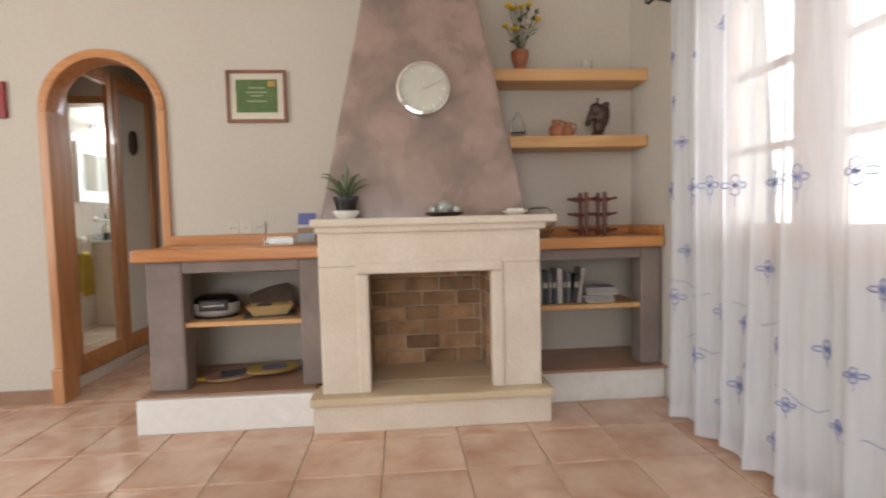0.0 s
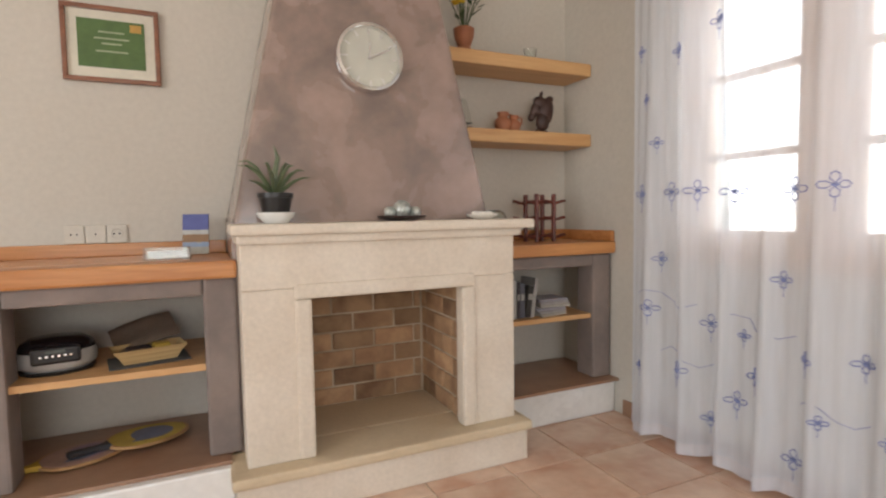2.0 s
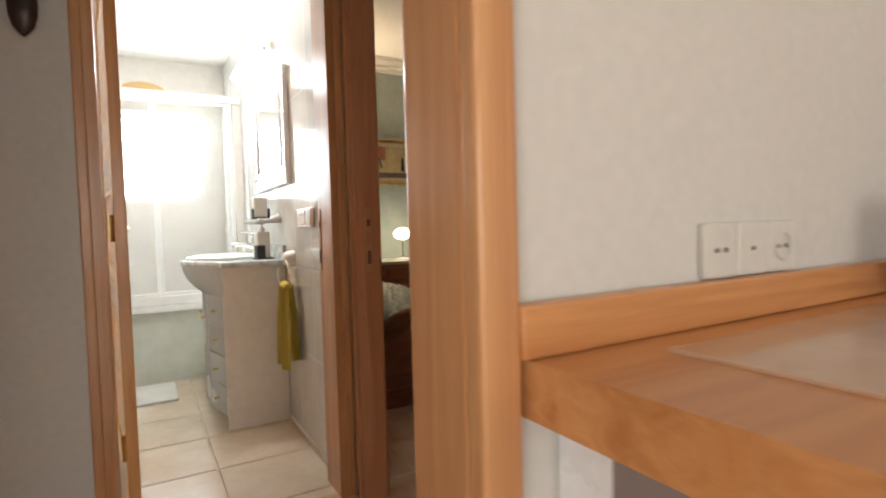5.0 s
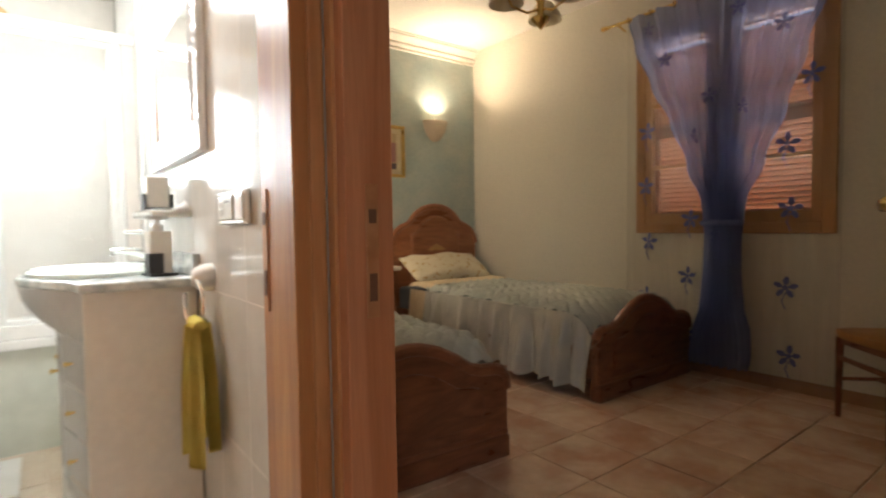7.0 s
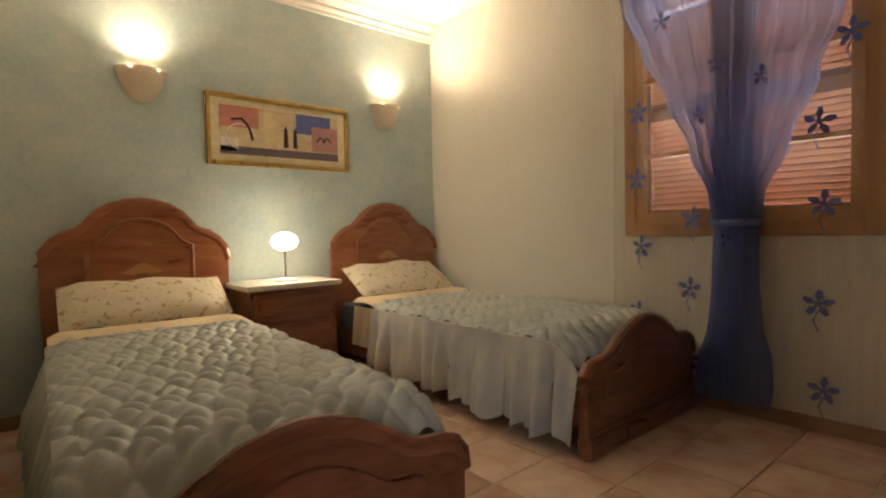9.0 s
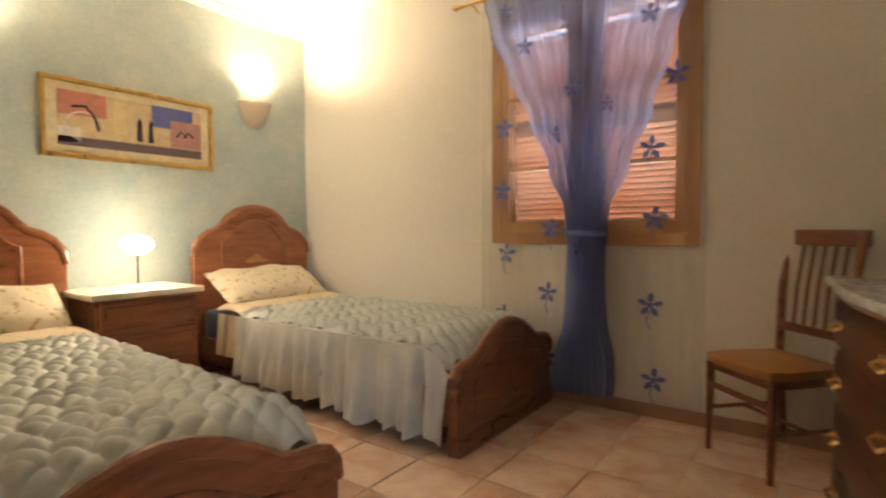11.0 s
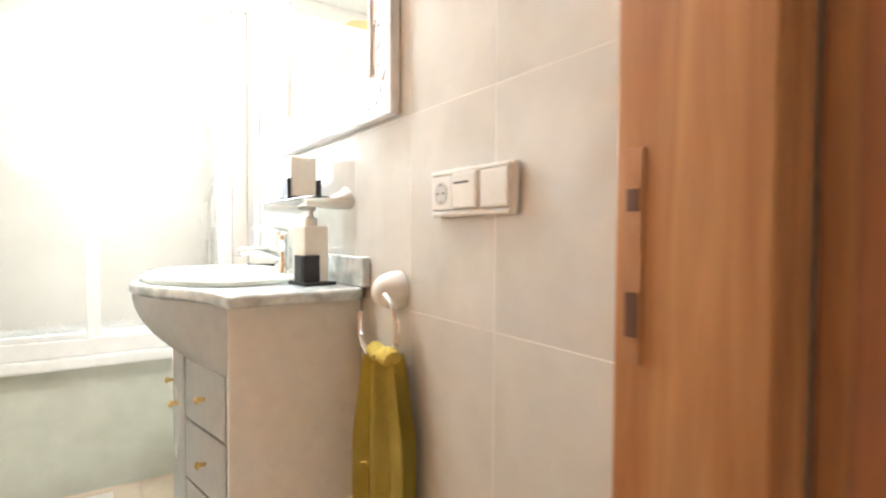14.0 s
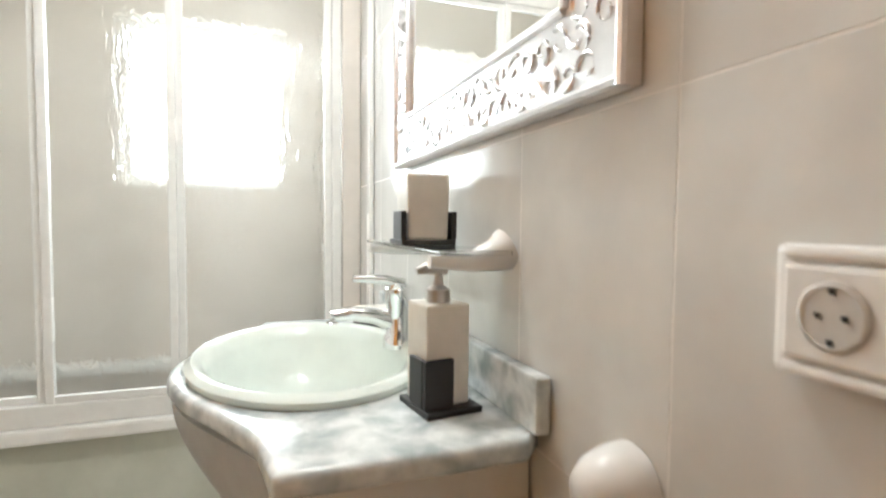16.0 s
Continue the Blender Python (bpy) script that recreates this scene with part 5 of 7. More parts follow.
# sconces
def sconce(x, z):
    ob = thing("wall_sconce", (x, NY, z), "plaster half-bowl wall light, lit", "wall light", "pair of wall lights")
    prof = [(0.02, -0.19), (0.05, -0.18), (0.085, -0.14), (0.115, -0.085), (0.135, -0.02), (0.14, 0.0)]
    b = bmesh.new()
    n = 24
    for rs in (1.0, 0.93):
        rows = [[b.verts.new((r * rs * math.cos(math.pi * i / n), -r * rs * 0.85 * math.sin(math.pi * i / n) - 0.001, zz + (0.008 if rs < 1 else 0) * (zz < -0.01))) for i in range(n + 1)] for r, zz in prof]
        for a, c in zip(rows, rows[1:]):
            for i in range(n):
                b.faces.new((a[i], a[i + 1], c[i + 1], c[i]))
        b.faces.new(rows[0])
        if rs == 1.0:
            top = rows[-1]
        else:
            for i in range(n):
                b.faces.new((top[i], top[i + 1], rows[-1][i + 1], rows[-1][i]))
    bmesh.ops.recalc_face_normals(b, faces=b.faces[:])
    smooth(part("bowl", b, material("sconce_plaster", (0.62, 0.52, 0.40), 0.8, fine=60, bump=0.2) if "sconce_plaster" not in bpy.data.materials else bpy.data.materials["sconce_plaster"], ob, "cream plaster bowl"), 50)
    if "bulb_glow" not in bpy.data.materials:
        material("bulb_glow", (1, 0.95, 0.85), 0.4, emit=(1.0, 0.85, 0.6), power=22.0, bump=0.0)
    part("bulb", lathe([(0, -0.02), (0.012, -0.018), (0.02, -0.005), (0.018, 0.012), (0, 0.02)], 16, (0, -0.065, -0.10)), bpy.data.materials["bulb_glow"], ob, "glowing bulb")
    lamp("sconce_light", "AREA", look((x, NY - 0.066, z + 0.004), (x, NY - 0.66, z + 1)), 7.8, WARM, 0.17, 0.08, 140)
    return ob


sconce(1.76, 2.03)
sconce(0.0, 2.01)

# painting over the nightstand
GOLD = material("gilt_frame", (0.70, 0.48, 0.17), 0.3, 0.9, alt=(0.55, 0.36, 0.11), scale=20, fine=60, bump=0.1)
pt, hx, hz = framed("painting", 0.355, 1.40, 1.475, 1.945, NY - 0.001, 0.028, GOLD, "abstract colour print in a slim gilt frame", "picture", 0.03)
part("mount", box(-hx, hx, -0.012, -0.004, -hz, hz), ink("print_mount", (0.66, 0.58, 0.38)), pt)
ix, iz = hx - 0.06, hz - 0.045
part("ground_colour", box(-ix, ix, -0.014, -0.012, -iz, iz), ink("print_buff", (0.56, 0.44, 0.26)), pt)
for nm, q, c in (("patch", (-ix, -ix + 0.26, 0.02, iz), (0.50, 0.20, 0.15)), ("patch", (0.10, ix - 0.06, 0.02, iz), (0.10, 0.12, 0.32)), ("patch", (0.22, ix, -0.10, 0.08), (0.42, 0.22, 0.20)), ("patch", (-ix, ix, -iz, -iz + 0.055), (0.12, 0.09, 0.10)), ("patch", (-ix + 0.30, -0.06, -0.06, iz - 0.02), (0.62, 0.50, 0.27)), ("patch", (-ix, -ix + 0.12, -iz + 0.02, -0.05), (0.62, 0.58, 0.52))):
    part(nm, box(q[0], q[1], -0.0155 - 0.0006 * abs(q[0]), -0.0142, q[2], q[3]), ink("print_%d_%d" % (int(q[0] * 1000), int(q[2] * 1000)), c), pt)
for x, z, s in ((0.02, 0.0, 1.0), (0.09, -0.01, 0.9)):
    part("upright_stroke", prism([(x - 0.018 * s, -0.09), (x + 0.018 * s, -0.09), (x + 0.012 * s, 0.04 * s), (x, 0.065 * s), (x - 0.014 * s, 0.03 * s)], -0.0185, -0.0165, "y"), BLACK, pt)
part("curved_stroke", tube([(-0.30 + 0.10 * math.cos(a), -0.0165, -0.04 + 0.085 * math.sin(a)) for a in [i * 0.35 for i in range(14)]], 0.005, 5), ink("print_white", (0.66, 0.62, 0.54)), pt)
part("dark_stroke", tube([(-0.36, -0.0165, 0.07), (-0.29, -0.0165, 0.08), (-0.24, -0.0165, 0.02), (-0.22, -0.0165, -0.06)], 0.008, 5), BLACK, pt)
for x in (0.26, 0.31):
    part("dark_stroke", tube([(x, -0.017, -0.03), (x + 0.03, -0.017, 0.01), (x + 0.07, -0.017, -0.02)], 0.007, 5), BLACK, pt)

# bedroom window, shutter and curtains
PINEW = material("orange_pine_window", (0.50, 0.26, 0.10), 0.4, alt=(0.38, 0.17, 0.055), wood=(9, 2, 0.6), scale=2.2, fine=26, mix=0.7, bump=0.05)
window("window_2", EX - 0.025, 6.285, 7.53, 0.95, 2.40, (1.42, 1.86), "two-leaf pine window with louvred shutters closed behind", PINEW, 0.06, 0.07, 0.11)
shut = thing("shutter", (0, 0, 0), "closed reddish louvred window shutters", "shutter", kind="structure")
SHW = material("red_brown_shutter", (0.40, 0.19, 0.10), 0.5, alt=(0.31, 0.135, 0.065), wood=(3, 0.6, 9), scale=2.2, fine=26, bump=0.05)
c = (BW[0] + BW[1]) / 2
slat = None
for a0, a1 in ((BW[0], c), (c, BW[1])):
    for q in ((a0, a0 + 0.06, BW[2], BW[3]), (a1 - 0.06, a1, BW[2], BW[3])):
        part("stile", box(EX + 0.12, EX + 0.155, q[0] + 0.001, q[1] - 0.001, q[2], q[3], 0.004), SHW, shut)
    for z0, z1 in ((BW[2], BW[2] + 0.07), (1.64, 1.72), (BW[3] - 0.07, BW[3])):
        part("rail", box(EX + 0.122, EX + 0.153, a0 + 0.06, a1 - 0.06, z0, z1, 0.004), SHW, shut)
    z = BW[2] + 0.09
    while z < BW[3] - 0.09:
        if not 1.645 < z < 1.715:
            if slat is None:
                sb = box(-0.026, 0.026, -(a1 - a0) / 2 + 0.061, (a1 - a0) / 2 - 0.061, -0.004, 0.004, 0.002, 1)
                slat = bpy.data.meshes.new("slat")
                sb.to_mesh(slat), sb.free()
                slat.materials.append(SHW)
            so = new("slat", slat)
            so.parent = shut
            so.matrix_world = pose(EX + 0.138, (a0 + a1) / 2, z, 0, 37, 0)
        z += 0.034
lamp("bed_window_light", "AREA", look((EX + 0.32, 6.91, 1.68), (0, 6.91, 1.68)), 25, (1.0, 0.87, 0.76), 1.1, 1.3)

BLUEV = sheer("blue_voile", (0.34, 0.41, 0.72), 0.62)
WHITEV = sheer("white_net", (0.72, 0.70, 0.66), 0.16)
BLUEF = material("blue_velvet_flower", (0.10, 0.12, 0.34), 0.7, alt=(0.15, 0.17, 0.42), scale=20, fine=60, bump=0.1)
BC = EX - 0.10
def bfold(y, z):
    return BC + 0.045 + 0.010 * math.sin(y * 38 + z)


net = thing("net_curtain", (0, 0, 0), "sheer white net panels with blue velvet flowers", "curtain")
smooth(part("cloth", sheet(lambda u, v: (bfold(6.25 + 1.34 * u, 2 * v), 6.25 + 1.34 * u, 0.06 + 2.40 * v), 120, 12), WHITEV, net), 80)
for y, z in ((7.40, 0.89), (7.42, 0.5), (7.12, 0.66), (7.12, 0.27), (6.52, 0.63), (6.50, 0.22), (7.43, 1.29), (7.42, 1.68), (6.50, 1.10), (6.52, 1.48), (7.10, 1.05), (6.40, 1.86)):
    flower(y, z, 0.062, net, lambda a, c: bfold(a, c), BLUEF, 5)
    part("embroidered_stem", tube([(bfold(y, z) - 0.006, y, z - 0.03), (bfold(y, z) - 0.006, y + 0.02, z - 0.08), (bfold(y, z) - 0.006, y, z - 0.13)], 0.004, 5), BLUEF, net)
cw = [(0.06, 0.17), (0.16, 0.19), (0.34, 0.175), (0.46, 0.135), (0.70, 0.11), (0.95, 0.10), (1.15, 0.12), (1.40, 0.24), (1.70, 0.37), (2.0, 0.49), (2.3, 0.60), (2.50, 0.655)]
def half(z):
    for (z0, w0), (z1, w1) in zip(cw, cw[1:]):
        if z <= z1:
            f = (z - z0) / (z1 - z0)
            f = f * f * (3 - 2 * f) if z0 > 1.0 else f
            return w0 + (w1 - w0) * f
    return cw[-1][1]


def gather(u, v):
    z = 0.10 + 2.40 * v
    c0 = 6.93 - 0.05 * (1 - min(1, abs(z - 1.0) / 1.2)) - 0.03
    t = 2 * u - 1
    h = half(z)
    den = 0.66 / h
    amp = 0.012 + 0.014 * min(den, 3.2)
    return (BC - 0.01 + amp * math.sin(t * 26 + 1.2 * math.sin(3 * t) + 0.4 * z) + 0.35 * amp * math.sin(t * 57 + z) - 0.02 * (1 - abs(t)), c0 + t * h + 0.01 * math.sin(z * 5 + t * 3), z)


bc = thing("blue_curtain", (0, 0, 0), "translucent blue voile curtain gathered at the waist", "curtain")
smooth(part("cloth", sheet(gather, 220, 60), BLUEV, bc), 80)
part("tie", tube([(BC - 0.01 + 0.07 * math.sin(a), 6.87 + 0.115 * math.cos(a), 1.02) for a in [i * 0.4 for i in range(16)]], 0.018, 8, closed=True), BLUEV, bc)
rg = random.Random(2)
for t, v in ((-0.7, 0.86), (0.6, 0.84), (0.1, 0.72), (-0.4, 0.68), (0.5, 0.62), (-0.2, 0.93), (0.75, 0.95), (0.3, 0.35), (-0.4, 0.2), (-0.75, 0.96)):
    p = gather((t + 1) / 2, v)
    flower(p[1], p[2], 0.05, bc, lambda a, c, x=p[0]: x - 0.03, BLUEF, 5)
brod = thing("curtain_rod", (0, 0, 0), "brass curtain rod with turned finials", "curtain rod")
part("pole", tube([(BC, 6.14, 2.50), (BC, 7.72, 2.50)], 0.011), BRASS, brod)
for y, s in ((7.72, 1), (6.14, -1)):
    fbm = lathe([(0.011, 0), (0.018, 0.012), (0.010, 0.022), (0.022, 0.04), (0.014, 0.058), (0, 0.066)], 16)
    bmesh.ops.rotate(fbm, verts=fbm.verts[:], matrix=Matrix.Rotation(math.radians(-90 * s), 3, "X"), cent=(0, 0, 0))
    bmesh.ops.translate(fbm, verts=fbm.verts[:], vec=(BC, y, 2.50))
    smooth(part("finial", fbm, BRASS, brod))
    part("bracket", tube([(BC, y - 0.08 * s, 2.50), (EX - 0.001, y - 0.08 * s, 2.47)], 0.008), BRASS, brod)
for k in range(8):
    y = 6.32 + k * 0.175
    part("eyelet_ring", tube([(BC + 0.02 * math.cos(a), y, 2.50 + 0.02 * math.sin(a)) for a in [i * 0.5236 for i in range(12)]], 0.005, 6, closed=True), BRASS, brod)

# chair
ch = thing("dining_chair", pose(1.99, 5.93, 0, 0, 0, 46), "dark wooden chair with tan seat and slatted back", "chair")
TAN = material("tan_leather", (0.42, 0.20, 0.06), 0.45, alt=(0.34, 0.15, 0.042), scale=6, fine=90, bump=0.15)
sb = prism([(-0.19, -0.18), (0.19, -0.18), (0.215, 0.12), (0.19, 0.20), (0.10, 0.225), (-0.10, 0.225), (-0.19, 0.20), (-0.215, 0.12)], 0.425, 0.465, "z", 0.012)
smooth(part("seat", sb, TAN, ch, "tan padded seat"), 40)
part("seat_frame", box(-0.185, 0.185, -0.175, 0.185, 0.385, 0.428, 0.006), DARKW, ch)
for x in (-0.185, 0.185):
    part("front_leg", tube([(x, 0.185, 0), (x, 0.18, 0.42)], 0.018, 8, taper=[0.013, 0.02]), DARKW, ch)
    part("back_post", tube([(x * 0.95, -0.22, 0), (x * 0.95, -0.185, 0.42), (x * 0.98, -0.20, 0.75), (x, -0.25, 1.03)], 0.018, 8), DARKW, ch)
    part("stretcher", tube([(x, 0.18, 0.20), (x * 0.95, -0.2, 0.20)], 0.010, 8), DARKW, ch)
part("stretcher", tube([(-0.18, 0.0, 0.20), (0.18, 0.0, 0.20)], 0.010, 8), DARKW, ch)
part("front_stretcher", box(-0.18, 0.18, 0.172, 0.192, 0.30, 0.325, 0.004), DARKW, ch)
part("crest_rail", box(-0.205, 0.205, -0.268, -0.235, 0.965, 1.04, 0.010), DARKW, ch)
part("lower_rail", box(-0.18, 0.18, -0.205, -0.182, 0.56, 0.60, 0.006), DARKW, ch)
for x in (-0.11, -0.055, 0, 0.055, 0.11):
    part("back_slat", tube([(x, -0.195, 0.59), (x, -0.215, 0.78), (x, -0.25, 0.97)], 0.009, 6), DARKW, ch)

# dresser
dr = thing("dresser", pose(1.18, 5.215, 0, 0, 0, 8), "walnut chest of drawers with a white marble top", "dresser")
def bow(x, d=0.0):
    return 0.455 + 0.03 * math.cos(math.pi * x / 1.04) ** 2 + d


def slab_outline(hw, d):
    return [(-hw, 0.0)] + [(hw * (2 * i / 20 - 1), bow(hw * (2 * i / 20 - 1), d)) for i in range(21)] + [(hw, 0.0)]


part("body", prism(slab_outline(0.50, -0.02), 0.06, 0.835, "z", 0.004), MIDW, dr)
part("plinth", prism(slab_outline(0.515, 0.0), 0.0, 0.065, "z", 0.006), DARKW, dr)
part("cornice", prism(slab_outline(0.512, 0.0), 0.818, 0.842, "z", 0.006), DARKW, dr, "dark moulded edge")
smooth(part("marble_top", prism(slab_outline(0.53, 0.022), 0.842, 0.872, "z", 0.008), MARBLE, dr, "white marble top with soft edge"), 40)
for k in range(4):
    z = 0.08 + k * 0.185
    def skin(x0, x1, z0, z1, d, t):
        return sheet(lambda u, v: (x0 + (x1 - x0) * u, bow(x0 + (x1 - x0) * u, d), z0 + (z1 - z0) * v), 16, 1, t)
    d = part("drawer", skin(-0.48, 0.48, z, z + 0.172, -0.006, 0.018), MIDW, dr)
    part("drawer_edge", skin(-0.455, 0.455, z + 0.016, z + 0.156, -0.002, 0.012), DARKW, d)
    part("drawer_field", skin(-0.44, 0.44, z + 0.026, z + 0.146, 0.003, 0.012), MIDW, d)
    for x in (-0.27, 0.27):
        hy = bow(x, 0.004)
        part("drop_handle", tube([(x - 0.045, hy, z + 0.095), (x - 0.04, hy + 0.022, z + 0.08), (x + 0.04, hy + 0.022, z + 0.08), (x + 0.045, hy, z + 0.095)], 0.005, 6), BRASS, d)
        part("handle_plate", box(x - 0.055, x + 0.055, hy - 0.004, hy + 0.004, z + 0.082, z + 0.108, 0.002), BRASS, d)
# mirror standing on the dresser, turned edge-on to the door
dm = thing("dresser_mirror", pose(1.26, 5.33, 0.872, 0, 0, 2), "tall dresser mirror between dark turned posts", "mirror")
for x in (-0.36, 0.36):
    ps = part("post", tube([(x, 0, 0.02), (x, 0, 0.10), (x, 0, 0.16), (x, 0, 0.5), (x, 0, 0.86), (x, 0, 0.92)], 0.016, 12, taper=[0.024, 0.016, 0.02, 0.015, 0.017, 0.012]), DARKW, dm)
    smooth(part("finial", lathe([(0.012, 0), (0.02, 0.012), (0.012, 0.024), (0.026, 0.05), (0.022, 0.08), (0.006, 0.10), (0, 0.102)], 16, (x, 0, 0.915)), DARKW, ps))
    part("shoe", box(x - 0.02, x + 0.02, -0.07, 0.07, 0, 0.025, 0.006), DARKW, dm)
part("frame_rail", box(-0.345, 0.345, -0.012, 0.012, 0.12, 0.17, 0.006), DARKW, dm)
part("frame_rail", box(-0.345, 0.345, -0.012, 0.012, 0.83, 0.88, 0.006), DARKW, dm)
part("glass", box(-0.344, 0.344, -0.004, 0.004, 0.17, 0.83), MIRROR, dm, "clear mirror glass")
# small bouquet
bq = thing("flower_vase", (1.17, 5.49, 0.872), "pink glazed vase with orange and white flowers", "vase")
smooth(part("vase", lathe([(0.0, 0), (0.032, 0), (0.036, 0.02), (0.045, 0.07), (0.028, 0.11), (0.034, 0.13), (0.028, 0.13), (0.022, 0.11), (0, 0.10)], 24), material("pink_glaze", (0.55, 0.36, 0.27), 0.3, alt=(0.46, 0.27, 0.19), scale=14, fine=40, bump=0.05), bq, "pink glazed vase"))
rnd = random.Random(41)
PET = [ink("petal_orange", (0.62, 0.25, 0.06)), ink("petal_cream", (0.72, 0.62, 0.44)), ink("petal_rose", (0.50, 0.22, 0.16))]
LEAFG = ink("bouquet_leaf", (0.10, 0.15, 0.05))
for k in range(26):
    a, r = rnd.uniform(0, 6.283), rnd.uniform(0.01, 0.095)
    x, y, z = r * math.cos(a), r * math.sin(a), 0.215 - 5.5 * r * r + rnd.uniform(-0.025, 0.03)
    st = part("stem", tube([(0.1 * x, 0.1 * y, 0.10), (0.6 * x, 0.6 * y, 0.16), (x, y, z)], 0.0016, 5), LEAFG, bq)
    if k % 3 == 2:
        part("leaf", prism([(x - 0.006, y), (x + 0.02, y - 0.009), (x + 0.04, y), (x + 0.02, y + 0.009)], z - 0.02, z - 0.018, "z"), LEAFG, st)
    else:
        part("blossom", lathe([(0, -0.006), (0.012, 0.0), (0.021, 0.009), (0.012, 0.007), (0.006, 0.012), (0, 0.014)], 7, (x, y, z)), PET[k % 3 if k % 5 else 1], st)
# pedestal fan between the door and the dresser
fan = thing("pedestal_fan", pose(0.44, 5.34, 0, 0, 0, 84), "white pedestal fan with wire guard and grey blades", "fan")
FANW = material("white_fan_wire", (0.74, 0.72, 0.66), 0.35, alt=(0.70, 0.68, 0.62), fine=60, bump=0.0)
FANG = material("grey_fan_plastic", (0.24, 0.25, 0.24), 0.35, alt=(0.20, 0.21, 0.20), fine=60, bump=0.03)
smooth(part("base", lathe([(0, 0), (0.19, 0), (0.19, 0.012), (0.15, 0.025), (0.04, 0.045), (0.02, 0.05), (0, 0.05)], 36, (0, -0.06, 0)), FANW, fan), 40)
part("pole", tube([(0, -0.06, 0.045), (0, -0.06, 0.50), (0, -0.06, 0.86)], 0.014, 12, taper=[0.018, 0.016, 0.012]), FANW, fan)
FZ = 0.95
smooth(part("motor", prism([(0.055 * math.cos(a), FZ + 0.055 * math.sin(a)) for a in [i * 0.3927 for i in range(16)]], -0.13, -0.02, "y", 0.012), FANW, fan), 40)
smooth(part("hub", prism([(0.055 * math.cos(a), FZ + 0.055 * math.sin(a)) for a in [i * 0.3142 for i in range(20)]], 0.075, 0.085, "y", 0.004), FANG, fan, "round grey badge"), 40)
for b in range(3):
    a0 = math.radians(20 + 120 * b)
    def blade(u, v):
        r, a = 0.03 + 0.15 * u, a0 + (v - 0.5) * (0.5 + 0.55 * u)
        return (r * math.cos(a), 0.02 + 0.035 * (v - 0.5), FZ + r * math.sin(a))
    smooth(part("blade", sheet(blade, 8, 6, 0.002), FANG, fan, "grey plastic blade"), 40)
gd = part("guard_rim", tube([(0.215 * math.cos(a), 0.02, FZ + 0.215 * math.sin(a)) for a in [i * 0.1309 for i in range(48)]], 0.005, 6, closed=True), FANW, fan, "white wire guard rim")
for r, y in ((0.10, 0.077), (0.165, 0.06)):
    part("guard_ring", tube([(r * math.cos(a), y, FZ + r * math.sin(a)) for a in [i * 0.1745 for i in range(36)]], 0.002, 5, closed=True), FANW, gd)
for i in range(64):
    a = 2 * math.pi * i / 64
    c, sn = math.cos(a), math.sin(a)
    part("guard_wire", tube([(r * c, y, FZ + r * sn) for r, y in ((0.052, 0.08), (0.13, 0.073), (0.195, 0.045), (0.215, 0.02))], 0.0012, 4), FANW, gd)
    if i % 2 == 0:
        part("guard_wire", tube([(r * c, y, FZ + r * sn) for r, y in ((0.055, -0.05), (0.13, -0.045), (0.195, -0.01), (0.215, 0.02))], 0.0012, 4), FANW, gd)

# ceiling light
cl = thing("chandelier", (0.95, 7.30, 0), "brass ceiling lamp with three cream glass bells", "ceiling light")
part("rose", lathe([(0.05, 0), (0.055, 0.012), (0.03, 0.04), (0.008, 0.05)], 24, (0, 0, H2 - 0.05)), BRASS, cl)
part("stem", tube([(0, 0, 2.24), (0, 0, H2 - 0.03)], 0.008), BRASS, cl)
smooth(part("hub", lathe([(0, 2.10), (0.012, 2.115), (0.05, 2.15), (0.055, 2.165), (0.02, 2.18), (0.02, 2.25), (0.03, 2.27), (0, 2.29)], 24), BRASS, cl))
for k in range(3):
    a = math.radians(35 + 120 * k)
    d = (math.cos(a), math.sin(a))
    arm = part("arm", tube([(0, 0, 2.22), (0.08 * d[0], 0.08 * d[1], 2.19), (0.17 * d[0], 0.17 * d[1], 2.22), (0.20 * d[0], 0.20 * d[1], 2.29)], 0.007, 8), BRASS, cl)
    smooth(part("glass_bell", lathe([(0.02, 2.33), (0.05, 2.32), (0.085, 2.27), (0.10, 2.225), (0.096, 2.225), (0.08, 2.268), (0.046, 2.312), (0.018, 2.322)], 24, (0.20 * d[0], 0.20 * d[1], 0)), material("cream_glass_%d" % k, (0.75, 0.66, 0.48), 0.3, fine=20, bump=0.0), arm, "cream glass bell"))
for nm, q in (("baseboard_bed_window", (EX - 0.012, EX - 0.001, SY, NY, 0, 0.075)), ("baseboard_bed_blue", (SI, EX, NY - 0.012, NY - 0.001, 0, 0.075)), ("baseboard_bed_south", (SI, EX, SY + 0.001, SY + 0.012, 0, 0.075)), ("baseboard_bed_left", (SI + 0.001, SI + 0.012, DY1 + 0.05, NY, 0, 0.075))):
    tagged(part(nm, box(*q, 0.003), SKIRT), "brown tile skirting", "skirting", kind="structure")

